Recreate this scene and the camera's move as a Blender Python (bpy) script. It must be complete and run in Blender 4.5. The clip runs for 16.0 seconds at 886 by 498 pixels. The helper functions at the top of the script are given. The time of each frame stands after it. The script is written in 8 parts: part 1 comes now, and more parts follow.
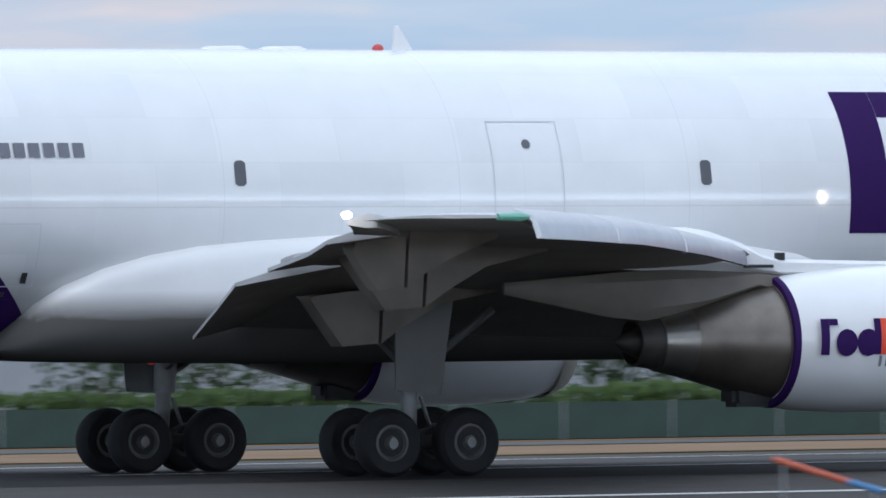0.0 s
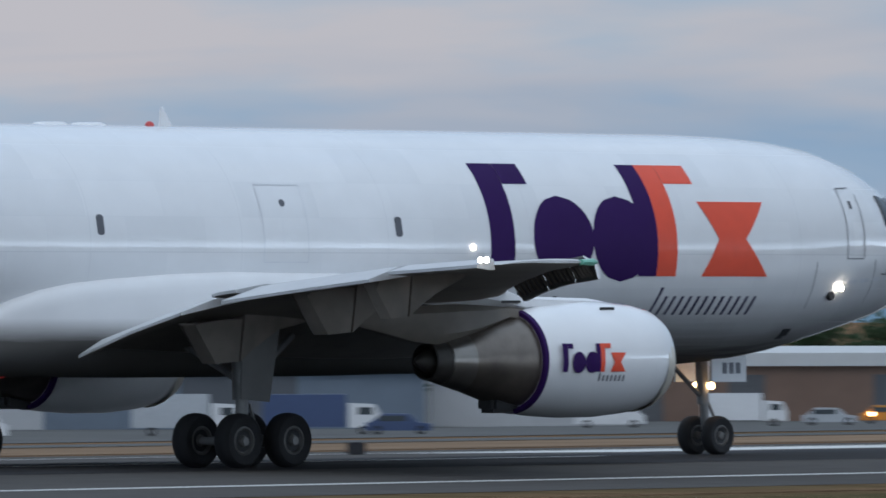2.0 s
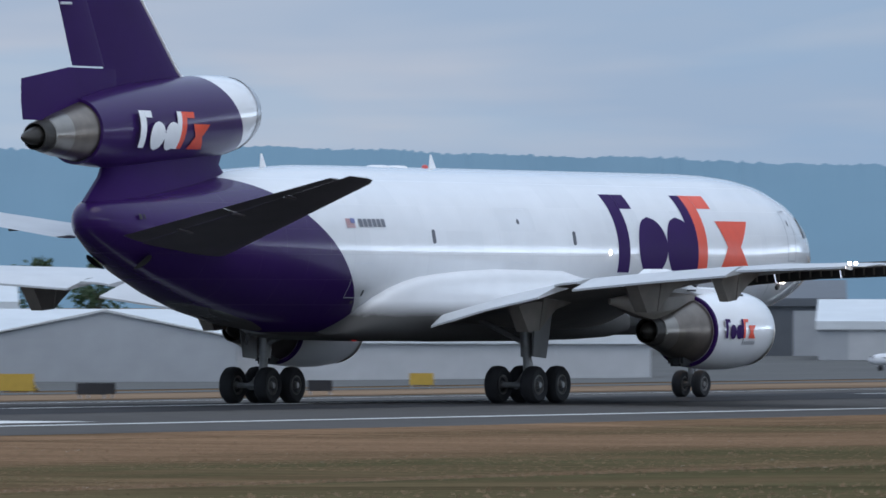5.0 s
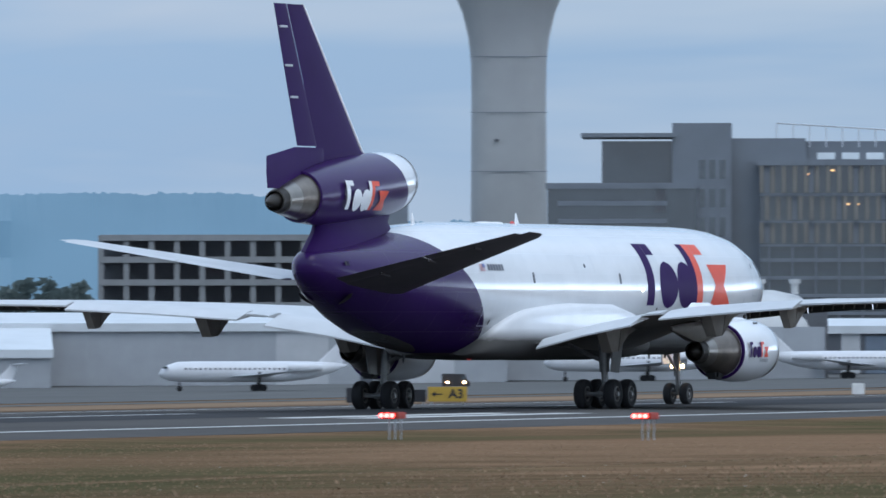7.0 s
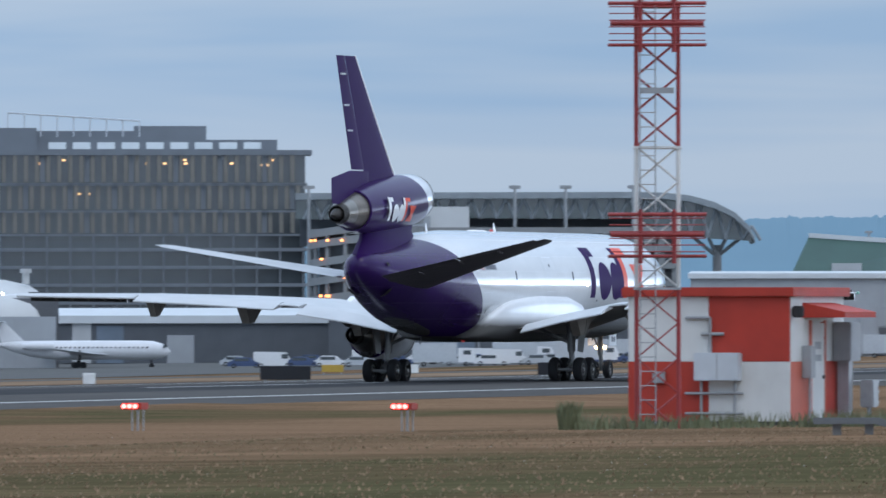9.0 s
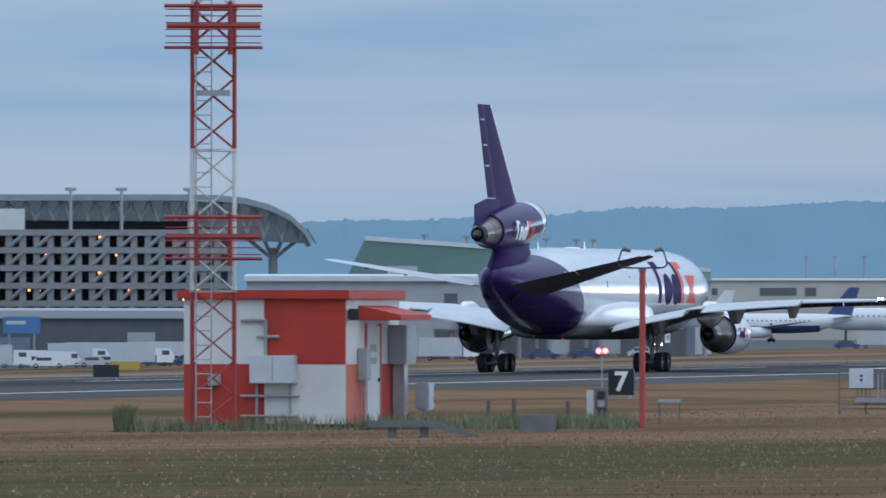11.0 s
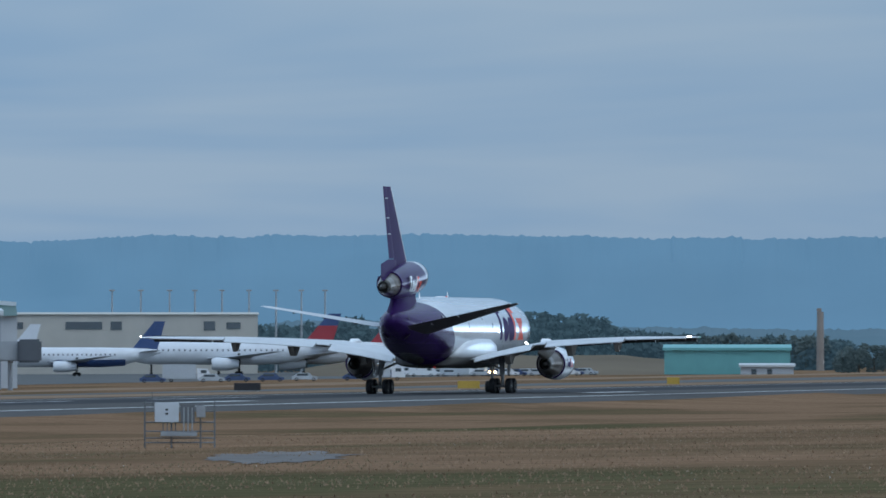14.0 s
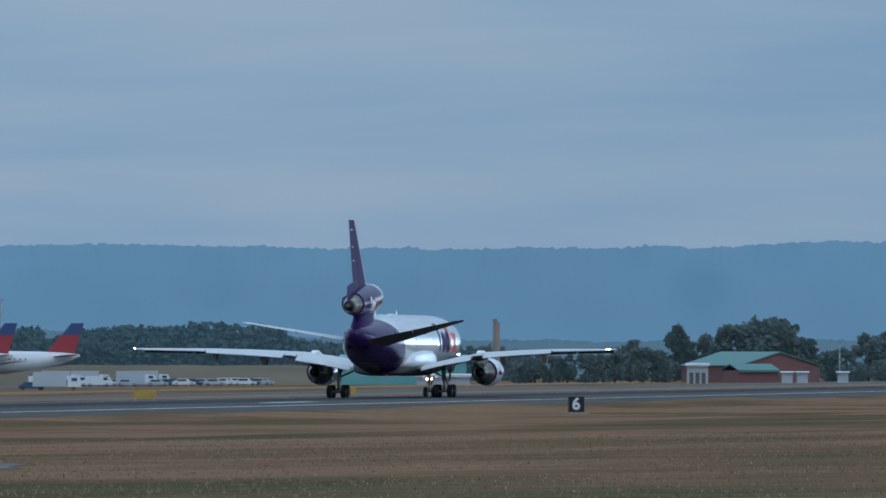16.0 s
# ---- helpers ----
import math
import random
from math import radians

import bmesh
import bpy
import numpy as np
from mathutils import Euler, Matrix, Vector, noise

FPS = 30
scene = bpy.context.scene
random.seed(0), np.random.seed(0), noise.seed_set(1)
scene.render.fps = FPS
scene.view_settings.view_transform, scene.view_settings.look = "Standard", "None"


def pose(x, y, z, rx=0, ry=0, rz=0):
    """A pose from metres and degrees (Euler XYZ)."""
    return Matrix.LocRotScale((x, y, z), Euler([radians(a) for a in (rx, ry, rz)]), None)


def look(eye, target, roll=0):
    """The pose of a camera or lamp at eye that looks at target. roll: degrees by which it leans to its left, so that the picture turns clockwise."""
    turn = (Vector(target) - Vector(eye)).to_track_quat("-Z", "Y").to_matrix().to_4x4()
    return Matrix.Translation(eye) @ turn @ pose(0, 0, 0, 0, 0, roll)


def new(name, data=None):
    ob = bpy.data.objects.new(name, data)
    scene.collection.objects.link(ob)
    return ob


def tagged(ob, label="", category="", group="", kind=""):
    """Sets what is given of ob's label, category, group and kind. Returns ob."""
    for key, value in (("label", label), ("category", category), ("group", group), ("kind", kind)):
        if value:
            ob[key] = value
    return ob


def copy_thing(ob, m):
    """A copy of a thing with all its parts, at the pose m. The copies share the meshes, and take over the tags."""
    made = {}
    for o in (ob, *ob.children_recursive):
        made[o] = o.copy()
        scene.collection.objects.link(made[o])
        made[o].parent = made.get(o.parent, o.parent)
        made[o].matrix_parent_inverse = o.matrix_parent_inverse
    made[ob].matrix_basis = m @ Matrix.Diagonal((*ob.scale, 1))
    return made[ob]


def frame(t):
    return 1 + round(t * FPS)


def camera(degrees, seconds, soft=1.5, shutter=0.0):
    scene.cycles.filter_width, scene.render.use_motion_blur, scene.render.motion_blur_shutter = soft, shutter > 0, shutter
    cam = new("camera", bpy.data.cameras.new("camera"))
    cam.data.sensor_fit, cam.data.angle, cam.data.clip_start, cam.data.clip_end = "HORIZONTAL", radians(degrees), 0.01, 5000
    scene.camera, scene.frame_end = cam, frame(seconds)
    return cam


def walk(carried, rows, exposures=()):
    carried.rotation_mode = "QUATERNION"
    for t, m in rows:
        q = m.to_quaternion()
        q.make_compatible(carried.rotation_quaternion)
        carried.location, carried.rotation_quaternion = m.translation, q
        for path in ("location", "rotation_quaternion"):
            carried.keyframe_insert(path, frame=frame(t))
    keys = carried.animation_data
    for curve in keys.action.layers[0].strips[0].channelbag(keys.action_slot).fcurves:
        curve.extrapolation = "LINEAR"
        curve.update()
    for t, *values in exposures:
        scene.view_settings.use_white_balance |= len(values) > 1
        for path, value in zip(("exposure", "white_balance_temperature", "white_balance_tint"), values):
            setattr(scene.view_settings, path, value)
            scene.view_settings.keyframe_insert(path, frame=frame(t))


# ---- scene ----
cam = camera(5.2406, 16.0, soft=1.6, shutter=0.2)
EYE = (0.0, 0.0, 3.757)
LINE_Y = 163.55  # the runway's centre line runs along x at this y


def aim(pan, tilt, roll):
    """A pose at the eye from compass-like angles: pan from +x towards +y, tilt upwards."""
    a, b = radians(pan), radians(tilt)
    d = Vector((math.cos(a) * math.cos(b), math.sin(a) * math.cos(b), math.sin(b)))
    return look(EYE, Vector(EYE) + d * 100.0, roll)


# seconds, pan, tilt and roll in degrees
PATH = [
    (0.0, 61.571, 0.173, -0.433),
    (0.5, 56.590, 0.403, -0.217),
    (1.0, 51.918, 0.580, -0.248),
    (1.5, 47.868, 0.470, -0.246),
    (2.0, 43.484, 0.358, -0.109),
    (2.5, 40.123, 0.231, -0.019),
    (3.0, 37.658, 0.207, -0.019),
    (3.5, 35.064, 0.175, 0.108),
    (4.0, 32.925, 0.141, 0.158),
    (4.5, 31.144, 0.175, 0.107),
    (5.0, 29.174, 0.273, 0.120),
    (5.2, 28.450, 0.308, -0.053),
    (5.6, 27.005, 0.322, -0.054),
    (6.0, 25.694, 0.355, -0.058),
    (6.5, 24.220, 0.405, -0.063),
    (6.9, 23.141, 0.438, -0.066),
    (7.3, 22.111, 0.452, -0.068),
    (7.5, 21.653, 0.451, -0.042),
    (8.0, 20.553, 0.393, 0.081),
    (8.5, 19.429, 0.374, -0.091),
    (9.0, 18.326, 0.377, -0.073),
    (9.2, 17.920, 0.432, -0.059),
    (9.6, 17.205, 0.428, -0.047),
    (10.0, 16.709, 0.418, -0.019),
    (10.5, 16.227, 0.403, 0.024),
    (10.9, 15.818, 0.393, 0.052),
    (11.3, 15.265, 0.389, 0.064),
    (11.5, 14.920, 0.388, 0.166),
    (12.0, 14.108, 0.365, 0.105),
    (12.5, 13.332, 0.360, 0.145),
    (13.0, 12.719, 0.423, 0.184),
    (13.5, 12.122, 0.509, 0.193),
    (14.0, 11.589, 0.594, -0.006),
    (14.5, 11.146, 0.615, 0.017),
    (15.0, 10.743, 0.639, 0.021),
    (15.5, 10.234, 0.662, 0.073),
    (16.0, 9.674, 0.655, 0.091),
]
EXPOSURES = [(0.0, 0.25, 6950, 14), (0.8, -0.05, 6950, 14), (1.5, -0.28, 6900, 12), (2.5, -0.17, 6750, 11), (3.5, -0.08, 6900, 14), (5.0, 0.08, 6850, 14), (7.5, 0.27, 6580, 11), (9.0, 0.28, 6650, 12), (11.5, 0.1, 6350, 10), (12.5, 0.0, 6300, 9), (14.0, -0.1, 6120, 6), (16.0, -0.18, 6020, 5)]
walk(cam, [(t, aim(p, e, r)) for t, p, e, r in PATH], EXPOSURES)

# ---------------------------------------------------------------- light
SUN_DIR = Vector((-0.45, -0.40, 0.80)).normalized()


def build_world():
    w = bpy.data.worlds.new("evening_sky")
    scene.world = w
    w.use_nodes = True
    nt = w.node_tree
    N, L = nt.nodes, nt.links
    N.clear()
    out = N.new("ShaderNodeOutputWorld")
    bg = N.new("ShaderNodeBackground")
    bg.inputs["Strength"].default_value = 0.1
    L.new(bg.outputs[0], out.inputs[0])
    sky = N.new("ShaderNodeTexSky")
    sky.sky_type = "NISHITA"
    sky.sun_disc = False
    sky.sun_elevation = math.asin(SUN_DIR.z)
    sky.sun_rotation = math.atan2(SUN_DIR.x, SUN_DIR.y)
    sky.air_density, sky.dust_density, sky.ozone_density = 1.0, 1.5, 2.0
    co = N.new("ShaderNodeTexCoord")
    # brightness of the cloud deck: brightest overhead, paler along the southern horizon
    sep = N.new("ShaderNodeSeparateXYZ")
    L.new(co.outputs["Generated"], sep.inputs[0])

    def ranged(src, a0, a1, b0, b1):
        n = N.new("ShaderNodeMapRange")
        n.interpolation_type = "SMOOTHSTEP"
        for k, v in zip(("From Min", "From Max", "To Min", "To Max"), (a0, a1, b0, b1)):
            n.inputs[k].default_value = v
        L.new(src, n.inputs["Value"])
        return n.outputs[0]

    def calc(op, p, q):
        n = N.new("ShaderNodeMath")
        n.operation = op
        for i, v in enumerate((p, q)):
            if isinstance(v, float):
                n.inputs[i].default_value = v
            else:
                L.new(v, n.inputs[i])
        return n.outputs[0]

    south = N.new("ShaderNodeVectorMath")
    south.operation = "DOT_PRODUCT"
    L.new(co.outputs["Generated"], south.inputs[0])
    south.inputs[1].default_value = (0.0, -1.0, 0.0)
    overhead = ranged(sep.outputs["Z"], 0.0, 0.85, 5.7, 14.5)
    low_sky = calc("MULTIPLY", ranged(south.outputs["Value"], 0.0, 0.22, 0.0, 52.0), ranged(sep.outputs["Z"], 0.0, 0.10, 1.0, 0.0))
    northwest = N.new("ShaderNodeVectorMath")
    northwest.operation = "DOT_PRODUCT"
    L.new(co.outputs["Generated"], northwest.inputs[0])
    northwest.inputs[1].default_value = (0.1, 0.99, 0.0)
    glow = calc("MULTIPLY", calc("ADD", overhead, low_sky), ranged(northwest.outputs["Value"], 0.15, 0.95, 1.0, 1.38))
    # long flat bands of cloud
    stretch = N.new("ShaderNodeMapping")
    stretch.inputs["Scale"].default_value = (4.0, 4.0, 32.0)
    L.new(co.outputs["Generated"], stretch.inputs["Vector"])
    nz = N.new("ShaderNodeTexNoise")
    nz.inputs["Scale"].default_value = 1.6
    nz.inputs["Detail"].default_value = 4.0
    nz.inputs["Roughness"].default_value = 0.55
    nz.inputs["Distortion"].default_value = 0.35
    L.new(stretch.outputs[0], nz.inputs["Vector"])
    ramp = N.new("ShaderNodeValToRGB")
    e = ramp.color_ramp.elements
    e[0].position, e[0].color = 0.40, (0.382, 0.612, 0.93, 1)
    e[1].position, e[1].color = 0.62, (0.577, 0.752, 0.98, 1)
    L.new(nz.outputs["Fac"], ramp.inputs["Fac"])
    # warm pink cloud edges low in the north
    pink = N.new("ShaderNodeMixRGB")
    pink.blend_type = "MULTIPLY"
    north = N.new("ShaderNodeVectorMath")
    north.operation = "DOT_PRODUCT"
    north.inputs[1].default_value = (0.45, 0.89, 0.0)
    L.new(co.outputs["Generated"], north.inputs[0])
    nr = N.new("ShaderNodeMapRange")
    for k, v in zip(("From Min", "From Max", "To Min", "To Max"), (0.74, 0.99, 0.0, 0.7)):
        nr.inputs[k].default_value = v
    L.new(north.outputs["Value"], nr.inputs["Value"])
    nz2 = N.new("ShaderNodeTexNoise")
    nz2.inputs["Scale"].default_value = 2.2
    nz2.inputs["Detail"].default_value = 5.0
    lumps = N.new("ShaderNodeMapping")
    lumps.inputs["Scale"].default_value = (9.0, 9.0, 40.0)
    L.new(co.outputs["Generated"], lumps.inputs["Vector"])
    L.new(lumps.outputs[0], nz2.inputs["Vector"])
    nr2 = N.new("ShaderNodeMapRange")
    for k, v in zip(("From Min", "From Max", "To Min", "To Max"), (0.42, 0.58, 0.0, 1.0)):
        nr2.inputs[k].default_value = v
    L.new(nz2.outputs["Fac"], nr2.inputs["Value"])
    mm = N.new("ShaderNodeMath")
    mm.operation = "MULTIPLY"
    L.new(nr.outputs[0], mm.inputs[0])
    L.new(nr2.outputs[0], mm.inputs[1])
    L.new(mm.outputs[0], pink.inputs["Fac"])
    L.new(ramp.outputs["Color"], pink.inputs["Color1"])
    pink.inputs["Color2"].default_value = (1.62, 1.12, 0.9, 1)
    pale = N.new("ShaderNodeMixRGB")
    pale.inputs["Color2"].default_value = (0.70, 0.745, 0.80, 1)
    high = calc("MAXIMUM", ranged(sep.outputs["Z"], 0.12, 0.45, 0.0, 0.22), ranged(south.outputs["Value"], 0.0, 0.3, 0.0, 0.3))
    L.new(high, pale.inputs["Fac"])
    L.new(pink.outputs[0], pale.inputs["Color1"])
    deck = N.new("ShaderNodeVectorMath")
    deck.operation = "SCALE"
    L.new(pale.outputs[0], deck.inputs[0])
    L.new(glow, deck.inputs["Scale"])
    mix = N.new("ShaderNodeMixRGB")
    mix.inputs["Fac"].default_value = 0.9
    L.new(sky.outputs[0], mix.inputs["Color1"])
    L.new(deck.outputs[0], mix.inputs["Color2"])
    L.new(mix.outputs[0], bg.inputs["Color"])


build_world()
sun_data = bpy.data.lights.new("sun", "SUN")
sun_data.energy, sun_data.angle, sun_data.color = 0.5, radians(40), (1.0, 0.95, 0.88)
sun = new("sun", sun_data)
sun.matrix_world = look(SUN_DIR * 50, (0, 0, 0))

# ---------------------------------------------------------------- materials
def mat(name, color, rough=0.6, metal=0.0, var=0.12, scale=3.0, big=0.15, bump=0.0, bump_scale=40.0, coat=0.0, emit=None, power=0.0):
    """A painted or natural surface with variation at a small and a large scale."""
    m = bpy.data.materials.new(name)
    m.use_nodes = True
    N, L = m.node_tree.nodes, m.node_tree.links
    p = N["Principled BSDF"]
    p.inputs["Roughness"].default_value = rough
    p.inputs["Metallic"].default_value = metal
    p.inputs["Coat Weight"].default_value = coat
    p.inputs["Coat Roughness"].default_value = 0.12
    co = N.new("ShaderNodeTexCoord")
    fine, wide = N.new("ShaderNodeTexNoise"), N.new("ShaderNodeTexNoise")
    fine.inputs["Scale"].default_value, fine.inputs["Detail"].default_value = scale, 6
    wide.inputs["Scale"].default_value, wide.inputs["Detail"].default_value = scale * big, 3
    mul = N.new("ShaderNodeMixRGB")
    mul.blend_type = "MULTIPLY"
    mul.inputs["Fac"].default_value = 1.0
    mul.inputs["Color1"].default_value = (*color, 1)
    add = N.new("ShaderNodeMath")
    add.operation = "ADD"
    for n, s in ((fine, 0), (wide, 1)):
        L.new(co.outputs["Object"], n.inputs["Vector"])
        L.new(n.outputs["Fac"], add.inputs[s])
    rng = N.new("ShaderNodeMapRange")
    for k, v in zip(("From Min", "From Max", "To Min", "To Max"), (0.6, 1.4, 1 - var, 1 + var)):
        rng.inputs[k].default_value = v
    L.new(add.outputs[0], rng.inputs["Value"])
    L.new(rng.outputs[0], mul.inputs["Color2"])
    L.new(mul.outputs[0], p.inputs["Base Color"])
    if bump:
        b, bn = N.new("ShaderNodeBump"), N.new("ShaderNodeTexNoise")
        bn.inputs["Scale"].default_value, bn.inputs["Detail"].default_value = bump_scale, 4
        L.new(co.outputs["Object"], bn.inputs["Vector"])
        b.inputs["Strength"].default_value = bump
        b.inputs["Distance"].default_value = 0.05
        L.new(bn.outputs["Fac"], b.inputs["Height"])
        L.new(b.outputs[0], p.inputs["Normal"])
    if emit:
        p.inputs["Emission Color"].default_value = (*emit, 1)
        p.inputs["Emission Strength"].default_value = power
    return m


WHITE_C, PURPLE_C, ORANGE_C = (0.78, 0.79, 0.80), (0.034, 0.0115, 0.086), (0.80, 0.085, 0.038)


def skin_material(name, kind):
    """Aircraft paint: white with a purple rear, grey grime and painted shade low on the belly and faint frame seams.
    kind: 'body' for the fuselage, 'nacelle' for the tail engine, 'plain' for all white."""
    m = mat(name, WHITE_C, rough=0.3, var=0.05, scale=0.9, coat=1.0)
    m.node_tree.nodes["Principled BSDF"].inputs["Coat Roughness"].default_value = 0.07
    N, L = m.node_tree.nodes, m.node_tree.links
    p = N["Principled BSDF"]
    src = p.inputs["Base Color"].links[0].from_socket
    co = N.new("ShaderNodeTexCoord")
    sep = N.new("ShaderNodeSeparateXYZ")
    L.new(co.outputs["Object"], sep.inputs[0])

    def math_node(op, a, b=None):
        n = N.new("ShaderNodeMath")
        n.operation = op
        for i, v in enumerate((a, b)):
            if v is None:
                continue
            if isinstance(v, (int, float)):
                n.inputs[i].default_value = v
            else:
                L.new(v, n.inputs[i])
        return n.outputs[0]

    def over(base, color, fac):
        x = N.new("ShaderNodeMixRGB")
        L.new(fac, x.inputs["Fac"])
        L.new(base, x.inputs["Color1"])
        if isinstance(color, tuple):
            x.inputs["Color2"].default_value = (*color, 1)
        else:
            L.new(color, x.inputs["Color2"])
        return x.outputs[0]

    X, Y, Z = sep.outputs
    if kind in ("body", "plain", "fairing"):
        # oily streaks that run aft along the underside, with its shade painted in
        st = N.new("ShaderNodeMapping")
        st.inputs["Scale"].default_value = (0.12, 2.2, 2.2)
        L.new(co.outputs["Object"], st.inputs[0])
        nz = N.new("ShaderNodeTexNoise")
        nz.inputs["Scale"].default_value, nz.inputs["Detail"].default_value = 1.5, 6
        L.new(st.outputs[0], nz.inputs["Vector"])
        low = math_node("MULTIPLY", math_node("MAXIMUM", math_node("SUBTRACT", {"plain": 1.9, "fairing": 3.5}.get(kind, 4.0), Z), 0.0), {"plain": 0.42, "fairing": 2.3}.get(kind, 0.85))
        grime_shade = math_node("MINIMUM", math_node("MULTIPLY", low, math_node("ADD", math_node("MULTIPLY", nz.outputs["Fac"], 0.5), 0.5)), 0.93)
        src = over(src, (0.075, 0.07, 0.064), grime_shade)
        clean = math_node("SUBTRACT", 1.0, math_node("MINIMUM", math_node("MULTIPLY", grime_shade, 1.3), 1.0))
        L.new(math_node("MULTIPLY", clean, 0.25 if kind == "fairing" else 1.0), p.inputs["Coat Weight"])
        L.new(math_node("MULTIPLY", clean, 0.5), p.inputs["Specular IOR Level"])
    if kind == "body":
        # lap joints every few metres and stringer lines
        fx = math_node("ABSOLUTE", math_node("SUBTRACT", math_node("FRACT", math_node("MULTIPLY", X, 0.2)), 0.5))
        seam = math_node("LESS_THAN", fx, 0.0016)
        fz = math_node("LESS_THAN", math_node("ABSOLUTE", math_node("SUBTRACT", Z, 5.05)), 0.012)
        src = over(src, (0.48, 0.50, 0.53), math_node("MULTIPLY", math_node("MAXIMUM", seam, fz), 0.28))
        # riveted skin panels of slightly different age
        flat = N.new("ShaderNodeCombineXYZ")
        L.new(X, flat.inputs[0])
        L.new(Z, flat.inputs[1])
        bk = N.new("ShaderNodeTexBrick")
        bk.inputs["Scale"].default_value = 1.0
        bk.inputs["Brick Width"].default_value, bk.inputs["Row Height"].default_value = 2.6, 0.84
        bk.inputs["Mortar Size"].default_value, bk.inputs["Bias"].default_value = 0.006, 0.1
        bk.inputs["Color1"].default_value, bk.inputs["Color2"].default_value = (1.0, 1.0, 1.0, 1), (0.93, 0.935, 0.94, 1)
        bk.inputs["Mortar"].default_value = (0.84, 0.85, 0.86, 1)
        L.new(flat.outputs[0], bk.inputs["Vector"])
        tint = N.new("ShaderNodeMixRGB")
        tint.blend_type = "MULTIPLY"
        tint.inputs["Fac"].default_value = 1.0
        L.new(src, tint.inputs["Color1"])
        L.new(bk.outputs["Color"], tint.inputs["Color2"])
        src = tint.outputs[0]
        rv = N.new("ShaderNodeMapRange")
        for k, v in zip(("From Min", "From Max", "To Min", "To Max"), (0.85, 1.0, 0.36, 0.2)):
            rv.inputs[k].default_value = v
        L.new(bk.outputs["Color"], rv.inputs["Value"])
        L.new(rv.outputs[0], p.inputs["Roughness"])
        d = math_node("MAXIMUM", math_node("SUBTRACT", 7.6, Z), 0.0)
        edge = math_node("ADD", math_node("MULTIPLY", math_node("POWER", d, 0.64), 2.64), -13.2)
        fac = math_node("LESS_THAN", X, edge)
        pv = N.new("ShaderNodeMixRGB")
        pv.blend_type = "MULTIPLY"
        pv.inputs["Fac"].default_value = 1
        pv.inputs["Color1"].default_value = (*PURPLE_C, 1)
        L.new(p.inputs["Base Color"].links[0].from_node.inputs["Color2"].links[0].from_socket, pv.inputs["Color2"])
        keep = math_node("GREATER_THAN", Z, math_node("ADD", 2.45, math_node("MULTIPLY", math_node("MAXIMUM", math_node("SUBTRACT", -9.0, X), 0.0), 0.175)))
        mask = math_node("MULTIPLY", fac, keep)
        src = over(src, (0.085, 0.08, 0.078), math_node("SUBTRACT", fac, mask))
        src = over(src, pv.outputs[0], mask)
        # the purple paint is older and less glossy than the white
        L.new(math_node("MULTIPLY", clean, math_node("SUBTRACT", 0.5, math_node("MULTIPLY", mask, 0.3))), p.inputs["Specular IOR Level"])
        L.new(math_node("MULTIPLY", clean, math_node("SUBTRACT", 1.0, math_node("MULTIPLY", mask, 0.75))), p.inputs["Coat Weight"])
    if kind == "nacelle":
        edge = math_node("ADD", math_node("MULTIPLY", math_node("SUBTRACT", 9.6, Z), 0.75), -12.6)
        mask = math_node("LESS_THAN", X, edge)
        src = over(src, PURPLE_C, mask)
        L.new(math_node("SUBTRACT", 0.5, math_node("MULTIPLY", mask, 0.3)), p.inputs["Specular IOR Level"])
        L.new(math_node("SUBTRACT", 1.0, math_node("MULTIPLY", mask, 0.75)), p.inputs["Coat Weight"])
    L.new(src, p.inputs["Base Color"])
    return m


M = {
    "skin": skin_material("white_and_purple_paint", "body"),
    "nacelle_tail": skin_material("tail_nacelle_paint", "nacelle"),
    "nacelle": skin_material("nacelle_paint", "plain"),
    "purple": mat("purple_paint", PURPLE_C, 0.5, var=0.10, scale=0.8, coat=0.0),
    "orange": mat("orange_paint", ORANGE_C, 0.4, var=0.06, coat=0.1),
    "navy": mat("navy_lettering", (0.06, 0.06, 0.11), 0.4),
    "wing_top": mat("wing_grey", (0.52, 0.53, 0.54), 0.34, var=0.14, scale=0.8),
    # dirty underside, with the shade below the wing put into its colour
    "wing_low": mat("shaded_wing_underside", (0.22, 0.2, 0.175), 0.55, var=0.28, scale=0.9),
    "slat": mat("bare_aluminium", (0.62, 0.62, 0.63), 0.3, 0.85, var=0.1),
    "dark": mat("dark_cavity", (0.025, 0.025, 0.027), 0.7),
    "hotmetal": mat("heat_tinted_metal", (0.22, 0.19, 0.165), 0.36, 0.9, var=0.3, scale=2.2),
    "nozzle": mat("polished_nozzle", (0.29, 0.27, 0.245), 0.28, 0.95, var=0.15),
    "soot": mat("sooty_metal", (0.05, 0.045, 0.04), 0.5, 0.5, var=0.3),
    "rubber": mat("tyre_rubber", (0.014, 0.014, 0.016), 0.8, var=0.25, scale=5),
    "hub": mat("wheel_hub_grey", (0.15, 0.145, 0.14), 0.5, 0.4, var=0.25, scale=7),
    "strut": mat("gear_strut_grey", (0.2, 0.2, 0.2), 0.45, 0.3, var=0.25, scale=4),
    "seam": mat("panel_seam", (0.56, 0.58, 0.61), 0.6),
    "glass": mat("dark_glass", (0.012, 0.014, 0.018), 0.06, var=0.0),
    "lamp_white": mat("lit_lamp", (1, 1, 1), 0.3, emit=(1.0, 0.93, 0.82), power=30),
    "lamp_green": mat("green_navigation_lamp", (0.16, 0.42, 0.34), 0.3, emit=(0.1, 0.9, 0.6), power=0.04),
}

